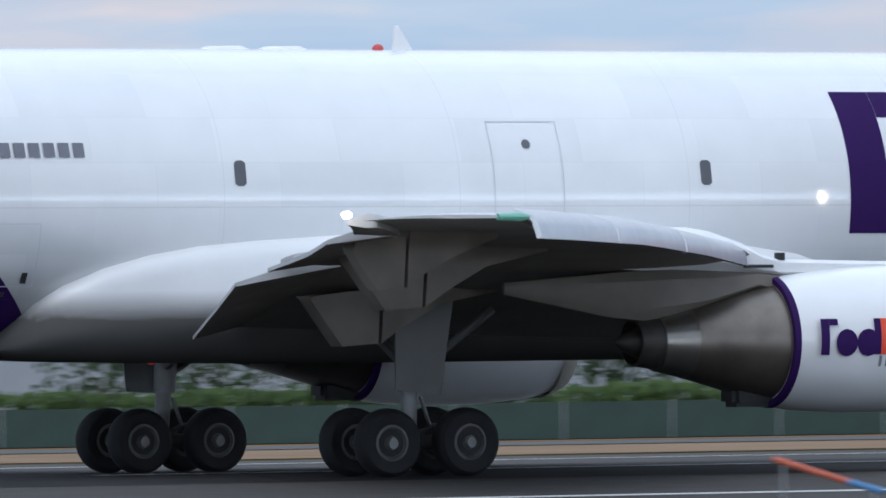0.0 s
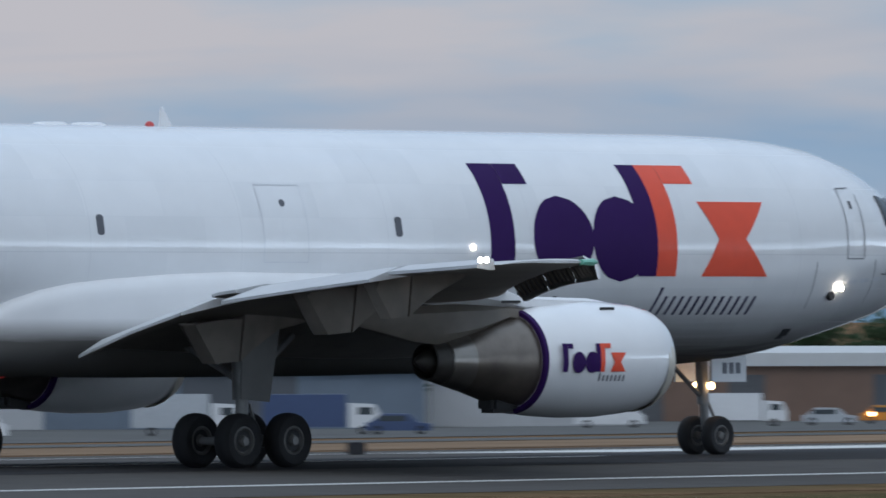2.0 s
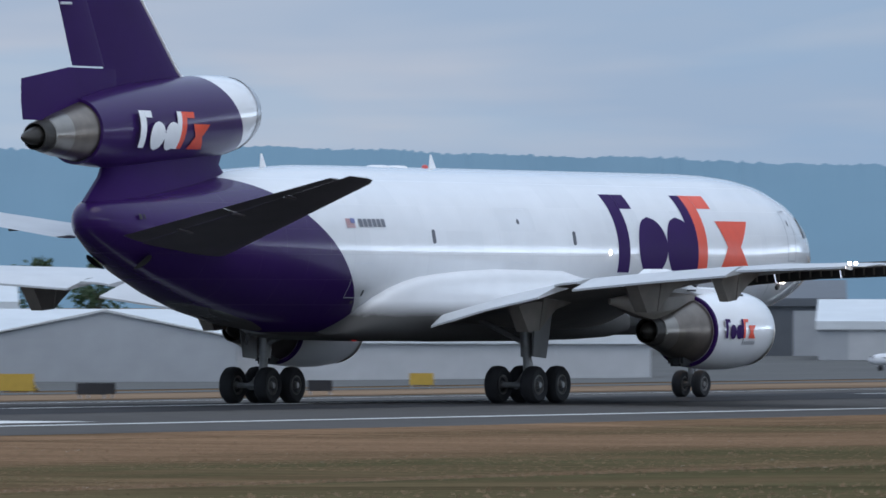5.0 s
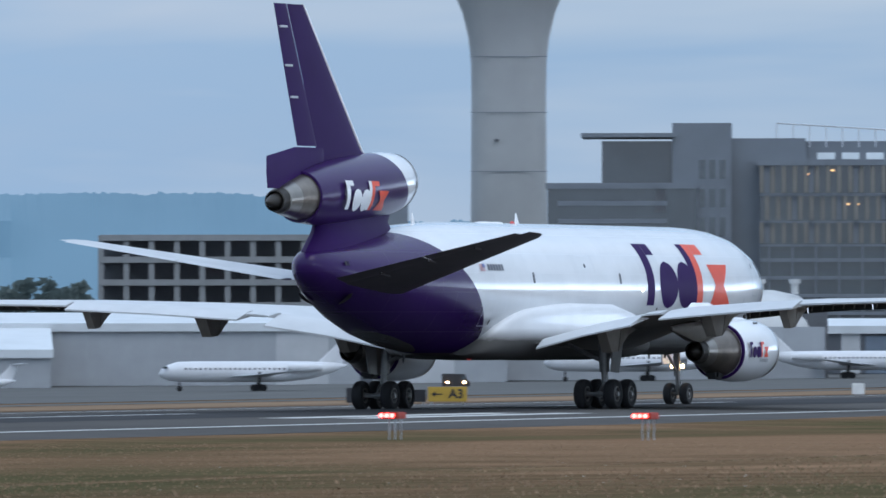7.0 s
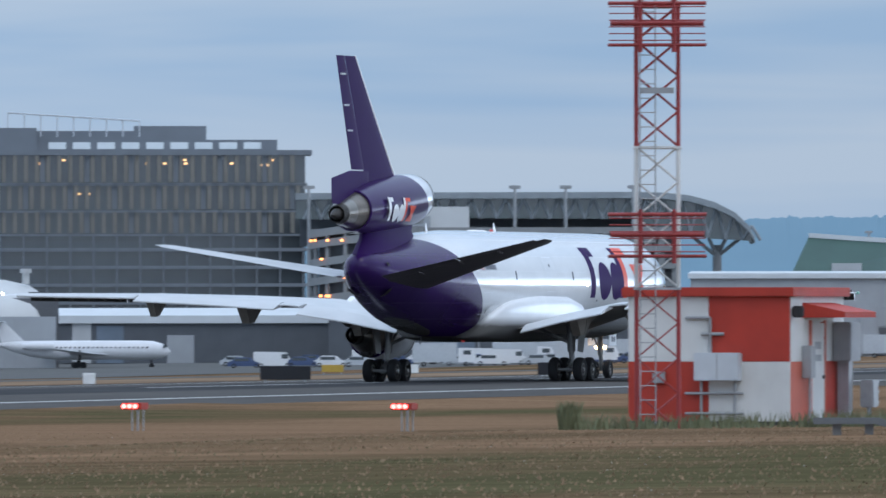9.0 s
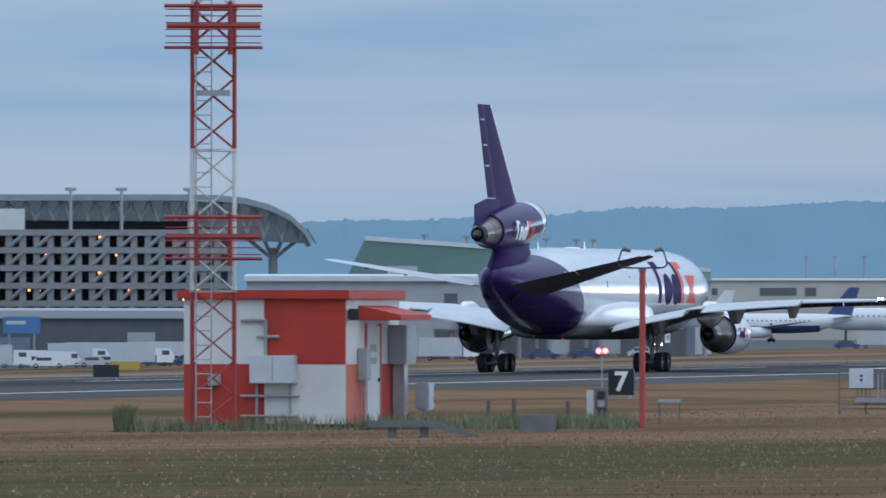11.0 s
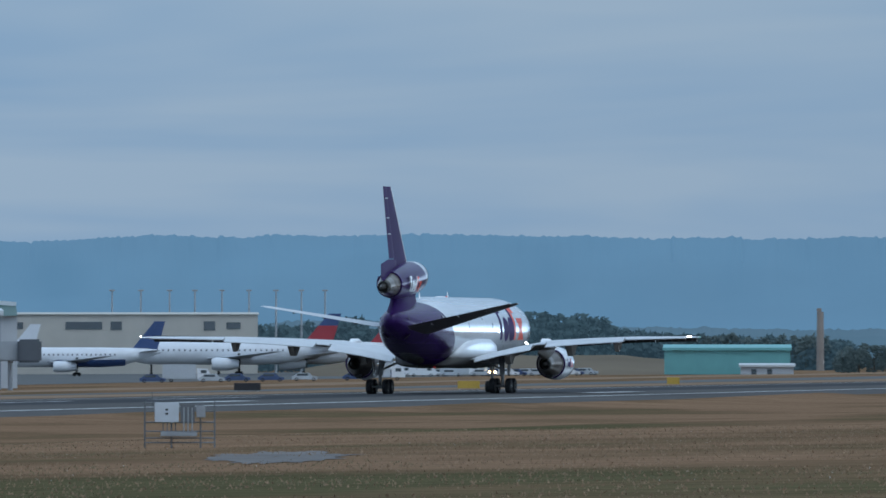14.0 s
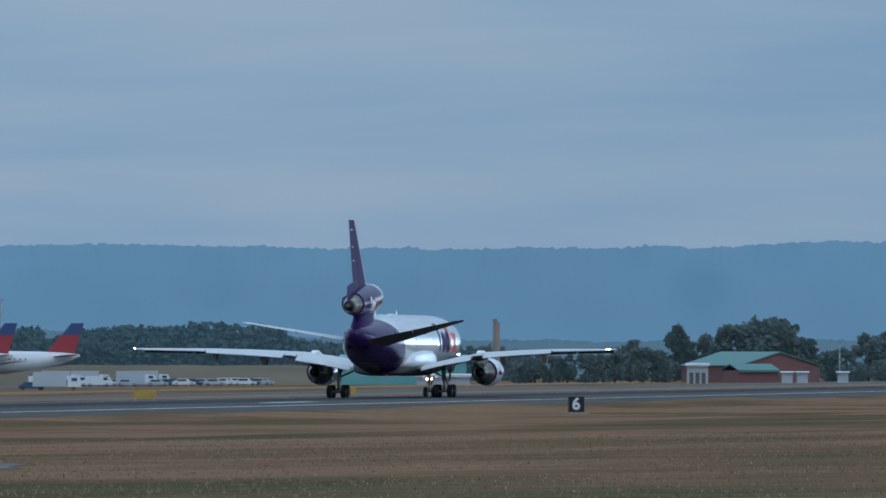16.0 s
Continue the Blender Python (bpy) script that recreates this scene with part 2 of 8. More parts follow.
M["purple"].node_tree.nodes["Principled BSDF"].inputs["Specular IOR Level"].default_value = 0.06
M["orange"].node_tree.nodes["Principled BSDF"].inputs["Specular IOR Level"].default_value = 0.3
# ---------------------------------------------------------------- mesh tools
def part(name, bm, material, parent=None, label="", smooth=True):
    """Links a bmesh as one mesh object under a thing or a part."""
    me = bpy.data.meshes.new(name)
    bmesh.ops.recalc_face_normals(bm, faces=bm.faces)
    bm.to_mesh(me)
    bm.free()
    for m in material if isinstance(material, (list, tuple)) else [material]:
        me.materials.append(m)
    if smooth:
        me.shade_smooth()
        me.set_sharp_from_angle(angle=radians(38))
    ob = new(name, me)
    ob.parent = parent
    return tagged(ob, label)


def shared(name, ob, m, parent):
    """One more piece on the same mesh."""
    o = new(name, ob.data)
    o.parent = parent
    o.matrix_basis = m
    return o


def thing(name, x, y, z, rz, label, category, group="", kind=""):
    ob = new(name)
    ob.empty_display_size = 0.3
    ob.matrix_world = pose(x, y, z, 0, 0, rz)
    return tagged(ob, label, category, group, kind)


def loft(bm, rings, cap=True, closed=True, slot=0):
    """Skin between rings of equal count."""
    vs = [[bm.verts.new(p) for p in r] for r in rings]
    n = len(vs[0])
    for a, b in zip(vs, vs[1:]):
        for i in range(n if closed else n - 1):
            j = (i + 1) % n
            f = bm.faces.new((a[i], a[j], b[j], b[i]))
            f.material_index = slot
    if cap:
        for r in (vs[0], vs[-1]):
            bm.faces.new(r).material_index = slot
    return vs


def oval(x, cy, cz, ry, rz, n=40):
    return [(x, cy + ry * math.cos(a), cz + rz * math.sin(a)) for a in (2 * math.pi * i / n for i in range(n))]


def box(bm, x0, x1, y0, y1, z0, z1, slot=0, bevel=0.0):
    r = bmesh.ops.create_cube(bm, size=1)
    for v in r["verts"]:
        v.co = Vector(((x0 + x1) / 2 + v.co.x * (x1 - x0), (y0 + y1) / 2 + v.co.y * (y1 - y0), (z0 + z1) / 2 + v.co.z * (z1 - z0)))
    fs = {f for v in r["verts"] for f in v.link_faces}
    for f in fs:
        f.material_index = slot
    if bevel:
        es = list({e for v in r["verts"] for e in v.link_edges})
        bmesh.ops.bevel(bm, geom=es, offset=bevel, segments=2, affect="EDGES")


def box_bm(x0, x1, y0, y1, z0, z1, bevel=0.0):
    bm = bmesh.new()
    box(bm, x0, x1, y0, y1, z0, z1, bevel=bevel)
    return bm


def rod(bm, a, b, r, n=8, r2=None, slot=0):
    """A round bar from a to b."""
    a, b = Vector(a), Vector(b)
    q = (b - a).to_track_quat("Z", "Y")
    rings = []
    for p, rad in ((a, r), (b, r if r2 is None else r2)):
        rings.append([p + q @ Vector((rad * math.cos(t), rad * math.sin(t), 0)) for t in (2 * math.pi * i / n for i in range(n))])
    loft(bm, rings, slot=slot)


def turned(bm, profile, axis_y, axis_z, n=40, cap=True, slot=0, tilt=0.0):
    """A body of revolution along x: (x, radius) pairs; tilt raises the axis per metre of x."""
    loft(bm, [oval(x, axis_y, axis_z + tilt * (x - profile[0][0]), r, r, n) for x, r in profile], cap=cap, slot=slot)

# ---------------------------------------------------------------- ground
PROFILE = [(-4900, 2.1), (-60, 2.1), (0, 2.1), (30, 1.75), (62, 1.34), (78, 0.72), (95, 0.12), (125, 0.1), (138, 0.1)]


FALL = [(LINE_Y, 0.07), (186.3, -0.25), (215, -0.55), (300, -2.0), (400, -4.2), (550, -6.0), (900, -6.5), (4900, -6.5)]
EASE = [(-4900, 1.0), (1000, 1.0), (1500, 0.5), (2200, 0.3), (4900, 0.3)]


def along(tab, v):
    for a, b in zip(tab, tab[1:]):
        if a[0] <= v <= b[0]:
            return a[1] + (b[1] - a[1]) * (v - a[0]) / (b[0] - a[0])
    return tab[-1][1]


def ground_z(x, y):
    """Height of the ground: a low rise on the spectator's side, a crowned runway, a field that falls away beyond."""
    if y <= 138:
        return along(PROFILE, y) - min(max(x - 137, 0), 900) * 0.0008 * min(max((138 - y) / 13, 0), 1)
    if y < LINE_Y:
        return 0.1 - 0.03 * (y - 138) / (LINE_Y - 138)
    z = along(FALL, y)
    return z if y <= 215 else -0.55 + (z + 0.55) * along(EASE, x)


def sheet(name, xs, ys, lift, material, label, kind="structure", category=""):
    bm = bmesh.new()
    loft(bm, [[(x, y, ground_z(x, y) + lift) for y in ys] for x in xs], cap=False, closed=False)
    ob = part(name, bm, material, None, label)
    return tagged(ob, label, category or name, kind=kind)


def ground_material():
    m = bpy.data.materials.new("dry_grass_field")
    m.use_nodes = True
    N, L = m.node_tree.nodes, m.node_tree.links
    p = N["Principled BSDF"]
    p.inputs["Roughness"].default_value = 0.95
    p.inputs["Specular IOR Level"].default_value = 0.0
    co = N.new("ShaderNodeTexCoord")
    mp = N.new("ShaderNodeMapping")
    mp.inputs["Scale"].default_value = (0.35, 1.0, 1.0)
    L.new(co.outputs["Object"], mp.inputs[0])

    def noise_node(scale, detail, src):
        n = N.new("ShaderNodeTexNoise")
        n.inputs["Scale"].default_value, n.inputs["Detail"].default_value = scale, detail
        L.new(src, n.inputs["Vector"])
        return n.outputs["Fac"]

    a = noise_node(0.045, 5, mp.outputs[0])
    b = noise_node(0.30, 6, mp.outputs[0])
    c = noise_node(4.0, 5, co.outputs["Object"])
    sep = N.new("ShaderNodeSeparateXYZ")
    L.new(co.outputs["Object"], sep.inputs[0])
    # greener towards the spectator's side, dry towards the runway
    y = N.new("ShaderNodeMapRange")
    for k, v in zip(("From Min", "From Max", "To Min", "To Max"), (45, 120, 0.22, 0.15)):
        y.inputs[k].default_value = v
    L.new(sep.outputs["Y"], y.inputs["Value"])

    def calc(op, p, q):
        n = N.new("ShaderNodeMath")
        n.operation = op
        for i, v in enumerate((p, q)):
            if isinstance(v, float):
                n.inputs[i].default_value = v
            else:
                L.new(v, n.inputs[i])
        return n.outputs[0]

    xr = N.new("ShaderNodeMapRange")
    for k, v in zip(("From Min", "From Max", "To Min", "To Max"), (120, 210, 0.10, -0.08)):
        xr.inputs[k].default_value = v
    L.new(sep.outputs["X"], xr.inputs["Value"])
    tone = calc("ADD", calc("ADD", calc("ADD", calc("SUBTRACT", calc("MULTIPLY", a, 1.75), 0.5), calc("MULTIPLY", b, 0.35)), y.outputs[0]), calc("SUBTRACT", xr.outputs[0], 0.1))
    ramp = N.new("ShaderNodeValToRGB")
    e = ramp.color_ramp.elements
    e[0].position, e[0].color = 0.47, (0.2, 0.124, 0.076, 1)
    e[1].position, e[1].color = 0.84, (0.086, 0.074, 0.039, 1)
    mid = e.new(0.62)
    mid.color = (0.146, 0.094, 0.056, 1)
    L.new(tone, ramp.inputs["Fac"])
    var = N.new("ShaderNodeMixRGB")
    var.blend_type = "MULTIPLY"
    var.inputs["Fac"].default_value = 1.0
    # straw tussocks and bare spots a metre or two across
    mp2 = N.new("ShaderNodeMapping")
    mp2.inputs["Scale"].default_value = (1.0, 0.03, 1.0)
    L.new(co.outputs["Object"], mp2.inputs[0])
    d = noise_node(0.9, 6, mp2.outputs[0])
    c = calc("ADD", calc("MULTIPLY", c, 0.4), calc("MULTIPLY", d, 0.6))
    r2 = N.new("ShaderNodeMapRange")
    for k, v in zip(("From Min", "From Max", "To Min", "To Max"), (0.36, 0.64, 0.65, 1.35)):
        r2.inputs[k].default_value = v
    L.new(c, r2.inputs["Value"])
    L.new(ramp.outputs["Color"], var.inputs["Color1"])
    L.new(r2.outputs[0], var.inputs["Color2"])
    L.new(var.outputs[0], p.inputs["Base Color"])
    bp = N.new("ShaderNodeBump")
    bp.inputs["Strength"].default_value, bp.inputs["Distance"].default_value = 0.6, 0.1
    L.new(c, bp.inputs["Height"])
    L.new(bp.outputs[0], p.inputs["Normal"])
    return m


def ground_mat(*a, **k):
    m = mat(*a, **k)
    m.node_tree.nodes["Principled BSDF"].inputs["Specular IOR Level"].default_value = 0.04
    return m


M["grass"] = ground_material()
M["asphalt"] = ground_mat("runway_asphalt", (0.083, 0.078, 0.074), 0.85, var=0.22, scale=0.8, big=0.05)
M["rubber_mark"] = ground_mat("rubber_streaked_asphalt", (0.040, 0.040, 0.042), 0.8, var=0.3, scale=0.4)
M["old_concrete"] = ground_mat("worn_taxiway_concrete", (0.115, 0.115, 0.112), 0.9, var=0.15, scale=0.5)
M["line_white"] = ground_mat("runway_marking_white", (0.62, 0.62, 0.60), 0.7, var=0.12, scale=2)
M["tan"] = ground_mat("dry_tan_verge", (0.225, 0.15, 0.096), 0.95, var=0.3, scale=0.15)

XS = [-4900, -2000, -800, -300, 0, 60, 137, 200, 300, 400, 500, 600, 700, 850, 1000, 1037, 1150, 1300, 1500, 1700, 2000, 2200, 2600, 3200, 4900]
YS = [-4900, -1500, -300, -60, 0, 30, 62, 78, 95, 112, 125, 138, 150, LINE_Y, 175, 186.3, 200, 215, 235, 260, 300, 350, 400, 470, 550, 700, 900, 1500, 3000, 4900]


def strip(name, x0, x1, y0, y1, lift, material, label, category, kind="structure"):
    """A surface that lies on the ground's own facets."""
    xs = sorted({x0, x1, *[x for x in XS if x0 < x < x1]})
    ys = sorted({y0, y1, *[y for y in YS if y0 < y < y1]})
    return sheet(name, xs, ys, lift, material, label, kind, category)


sheet("ground", XS, YS, 0.0, M["grass"], "dry brown and green airfield grass", category="ground")
strip("runway", -900, 2400, 132.5, 193, 0.012, M["asphalt"], "dark asphalt runway with white markings", "runway")
strip("rubber_strip", -900, 2400, 155, 172, 0.018, M["rubber_mark"], "tyre-blackened strip along the runway", "runway")
for ya, yb in ((140.3, 141.2), (185.4, 186.3)):
    strip("edge_line", -900, 2400, ya, yb, 0.022, M["line_white"], "white runway edge line", "marking")
for x0, x1, ya, yb in ((191, 237, 143.6, 152.6), (191, 237, 174.4, 183.4), (343, 366, 147.6, 149.4), (343, 366, 150.8, 152.6), (495, 518, 147.6, 149.4), (495, 518, 150.8, 152.6), (648, 671, 150.8, 152.6), (800, 823, 150.8, 152.6)):
    strip("touchdown_mark", x0, x1, ya, yb, 0.026, M["line_white"], "white painted touchdown marking", "marking")
for k in range(12):
    strip("centre_dash", 20 + 61 * k, 56 + 61 * k, LINE_Y - 0.45, LINE_Y + 0.45, 0.026, M["line_white"], "white centre line dash", "marking")
strip("verge", -900, 2400, 196, 222, 0.02, M["tan"], "tan strip of dry grass", "verge")
strip("taxiway", -900, 2400, 226, 262, 0.03, M["old_concrete"], "pale worn taxiway", "taxiway")
strip("verge", -900, 2400, 300, 330, 0.03, M["tan"], "tan strip of dry grass", "verge")
strip("apron", -900, 2400, 400, 1100, 0.04, M["old_concrete"], "pale concrete apron before the hangars", "apron")

# ---------------------------------------------------------------- the cargo jet (origin on the ground between the main legs, nose to +x)
FR, FZ = 2.8975, 5.1825  # radius and centre height of the cabin tube

NOSE = [(29.62, 5.10, 5.0, 0.06), (29.56, 5.28, 4.77, 0.36), (29.42, 5.53, 4.46, 0.68), (29.15, 5.77, 4.14, 1.01), (28.74, 6.09, 3.84, 1.40), (28.18, 6.55, 3.57, 1.74),
        (27.36, 7.01, 3.35, 2.12), (26.34, 7.45, 3.13, 2.47), (25.12, 7.78, 2.87, 2.69), (23.8, 7.95, 2.60, 2.80), (22.2, 8.04, 2.38, 2.87)]


def side(x, z, s=-1, out=0.012):
    """A point on the cabin's skin, on its right side (s=-1) or left side."""
    return (x, s * (math.sqrt(max(FR * FR - (z - FZ) ** 2, 0.01)) + out), z)


def decal(name, left, right, z0, z1, material, parent, s=-1, label="", steps=14, across=3, surf=side):
    """A painted patch on the skin between two edges given as functions of height."""
    bm = bmesh.new()
    rows = []
    for i in range(steps + 1):
        z = z0 + (z1 - z0) * i / steps
        a, b = left(z), right(z)
        rows.append([surf(a + (b - a) * k / across, z, s) for k in range(across + 1)])
    loft(bm, rows, cap=False, closed=False)
    return part(name, bm, material, parent, label)


def foil(x_le, x_te, y, z, thick, droop=0.0, n=9):
    """A wing section: round nose, thin tail."""
    up, lo = [], []
    for i in range(n + 1):
        u = (1 - math.cos(math.pi * i / n)) / 2
        h = thick * 5 * (0.2969 * math.sqrt(u) - 0.126 * u - 0.3516 * u * u + 0.2843 * u ** 3 - 0.1036 * u ** 4)
        x = x_le + (x_te - x_le) * u
        zz = z - droop * max(0.0, u - 0.55) ** 2
        up.append((x, y, zz + h * 0.62))
        lo.append((x, y, zz - h * 0.42))
    return up + lo[-2:0:-1]


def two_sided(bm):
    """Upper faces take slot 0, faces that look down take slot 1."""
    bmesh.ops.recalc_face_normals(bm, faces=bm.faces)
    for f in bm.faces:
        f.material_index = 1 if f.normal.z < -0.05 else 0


def build_fuselage(jet):
    st = NOSE + [(20.4, 8.08, 2.285, 2.90), (14, 8.08, 2.285, 2.90), (8, 8.08, 2.285, 2.90), (2, 8.08, 2.285, 2.90), (-4, 8.08, 2.285, 2.90),
          (-7, 8.06, 2.32, 2.88), (-9, 7.98, 2.46, 2.85), (-11, 7.88, 2.66, 2.74), (-13, 7.64, 3.0, 2.5), (-15, 7.4, 3.5, 2.15), (-17, 7.18, 4.12, 1.7),
          (-18.6, 7.0, 4.75, 1.25), (-19.7, 6.84, 5.3, 0.85), (-20.2, 6.66, 5.66, 0.5), (-20.38, 6.4, 5.95, 0.22)]
    bm = bmesh.new()
    loft(bm, [oval(x, 0, (a + b) / 2, w, (a - b) / 2, 64) for x, a, b, w in st])
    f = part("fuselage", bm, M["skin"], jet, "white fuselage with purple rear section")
    for s in (-1, 1):
        # low fairing where the wing meets the body
        bm = bmesh.new()
        rings = []
        for x, top, bot, w in ((-6.6, 2.6, 2.36, 0.55), (-6.4, 2.9, 2.3, 1.05), (-6.1, 3.3, 2.26, 1.45), (-5.65, 3.64, 2.22, 1.75), (-4.9, 3.98, 2.18, 1.95), (-4.0, 4.25, 2.15, 2.06), (-3, 4.43, 2.14, 2.12), (-1.8, 4.54, 2.12, 2.15), (0, 4.66, 2.1, 2.16), (2, 4.74, 2.1, 2.15), (7, 4.72, 2.1, 2.1), (10, 4.3, 2.14, 1.85), (12.5, 3.6, 2.22, 1.3), (14, 3.0, 2.4, 0.6)):
            c, h, r = (top + bot) / 2, (top - bot) / 2, []
            for k in range(40):
                a = 2 * math.pi * k / 40
                ca, sa = math.cos(a), math.sin(a)
                q = 0.36 if sa > 0 else 0.8
                r.append((x, s * 1.32 + w * 0.80 * math.copysign(abs(ca) ** q, ca), c + h * math.copysign(abs(sa) ** q, sa)))
            rings.append(r)
        loft(bm, rings)
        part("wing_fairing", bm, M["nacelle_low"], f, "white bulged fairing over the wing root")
        for wx in (-2.15, 7.88):
            bm = bmesh.new()
            rows = []
            for k, zz in enumerate((-0.24, -0.19, 0.19, 0.24)):
                hw = (0.06, 0.12, 0.12, 0.06)[k]
                rows.append([side(wx - hw, 5.68 + zz, s), side(wx + hw, 5.68 + zz, s)])
            loft(bm, rows, cap=False, closed=False)
            part("cabin_window", bm, M["glass_grey"], f)
        bm = bmesh.new()
        loft(bm, [[side(4.02 + 0.09 * math.cos(t), 6.23 + 0.09 * math.sin(t), s, o) for t in (math.pi * k / 5 for k in range(10))] for o in (0.0, 0.02)])
        part("door_window", bm, M["glass_grey"], f)
        # outline of the overwing door, the crew door and the rear service hatch
        for x0, x1, z0, z1, w in ((3.25, 4.75, 4.82, 6.66, 0.02), (-7.6, -6.3, 3.6, 4.75, 0.018)):
            part("door_seam", seam_frame(x0, x1, z0, z1, w, s), M["seam"], f, "thin outline of a closed door")
        # rows of scuffs, vents and a static port panel
        for vx, vz, vw, vh in ((-6.5, 3.75, 0.12, 0.2), (-6.9, 3.45, 0.16, 0.1), (12.4, 4.35, 0.18, 0.1), (13.6, 3.9, 0.14, 0.22), (22.8, 3.1, 0.3, 0.18)):
            decal("vent", lambda z, a=vx, w=vw: a - w / 2, lambda z, a=vx, w=vw: a + w / 2, vz - vh / 2, vz + vh / 2, M["dark"], f, s, steps=2, across=1)
        # stripes on the nose: flush crew door and static plate
        body_nose_details(f, s)
        build_marks(f, s)
    # flight deck windows: side, quarter and front pane
    for s in (-1, 1):
        for tl, tr, bl, br in (((26.17, 6.58), (26.6, 6.52), (26.22, 5.78), (27.22, 5.83)), ((26.68, 6.5), (27.6, 6.56), (27.3, 5.84), (28.3, 5.93)), ((27.68, 6.56), (28.04, 6.58), (28.36, 5.94), (28.74, 5.98))):
            bm = bmesh.new()
            rows = []
            for i in range(6):
                v = i / 5
                row = []
                for k in range(6):
                    u = k / 5
                    x = (tl[0] * (1 - u) + tr[0] * u) * (1 - v) + (bl[0] * (1 - u) + br[0] * u) * v
                    z = (tl[1] * (1 - u) + tr[1] * u) * (1 - v) + (bl[1] * (1 - u) + br[1] * u) * v
                    row.append(on_nose(x, z, s))
                rows.append(row)
            loft(bm, rows, cap=False, closed=False)
            part("cockpit_window", bm, M["glass"], f, "dark cockpit window pane")
    # roof aerials and beacon
    bm = bmesh.new()
    loft(bm, [[(3.05, -0.03, 8.06), (3.05, 0.03, 8.06), (2.62, 0.03, 8.06), (2.62, -0.03, 8.06)], [(2.74, -0.012, 8.54), (2.74, 0.012, 8.54), (2.66, 0.012, 8.54), (2.66, -0.012, 8.54)]])
    part("blade_antenna", bm, M["white"], f)
    bm = bmesh.new()
    loft(bm, [[(-8.6, -0.03, 7.96), (-8.6, 0.03, 7.96), (-8.95, 0.03, 7.94), (-8.95, -0.03, 7.94)], [(-8.85, -0.015, 8.42), (-8.85, 0.015, 8.42), (-8.95, 0.015, 8.42), (-8.95, -0.015, 8.42)]])
    part("blade_antenna", bm, M["white"], f)
    for hx in (-1.0, 0.25):
        bm = bmesh.new()
        loft(bm, [oval(hx - 0.55, 0, 8.03, 0.08, 0.04, 12), oval(hx - 0.35, 0, 8.05, 0.3, 0.08, 12), oval(hx + 0.3, 0, 8.05, 0.32, 0.09, 12), oval(hx + 0.55, 0, 8.03, 0.08, 0.04, 12)])
        part("antenna_hump", bm, M["white"], f)
    for bx, bz, mt in ((2.3, 8.07, "lamp_red_dim"), (-2.6, 2.22, "lamp_red_dim")):
        bm = bmesh.new()
        bmesh.ops.create_uvsphere(bm, u_segments=12, v_segments=8, radius=0.12)
        bmesh.ops.translate(bm, verts=bm.verts, vec=(bx, 0, bz))
        part("beacon", bm, M[mt], f, "red anti-collision beacon")
    for px, hh in ((-9.8, 0.3), (18.5, 0.22), (20.5, 0.2)):
        bm = bmesh.new()
        loft(bm, [[(px + 0.18, -0.02, 2.4), (px + 0.18, 0.02, 2.4), (px - 0.1, 0.02, 2.4), (px - 0.1, -0.02, 2.4)], [(px, -0.01, 2.32 - hh), (px, 0.01, 2.32 - hh), (px - 0.1, 0.01, 2.32 - hh), (px - 0.1, -0.01, 2.32 - hh)]])
        part("belly_antenna", bm, M["dark"], f)


def nose_push(p, out=0.02):
    """Moves a point near the nose onto the skin, a little proud."""
    x, y, z = p
    for a, b in zip(NOSE, NOSE[1:]):
        if b[0] <= x <= a[0]:
            u = (x - a[0]) / (b[0] - a[0])
            t, o, w = (a[k] + (b[k] - a[k]) * u for k in (1, 2, 3))
            c, h = (t + o) / 2, (t - o) / 2
            k = math.hypot(y / w, (z - c) / h)
            return (x, y / k * (1 + out), c + (z - c) / k * (1 + out))
    return p


def on_nose(x, z, s):
    """The skin point at x and height z on the tapering nose."""
    best = None
    for y in (0.3 + 0.02 * k for k in range(150)):
        q = nose_push((x, s * y, z), 0.006)
        d = abs(q[2] - z)
        if best is None or d < best[0]:
            best = (d, q)
    return best[1]


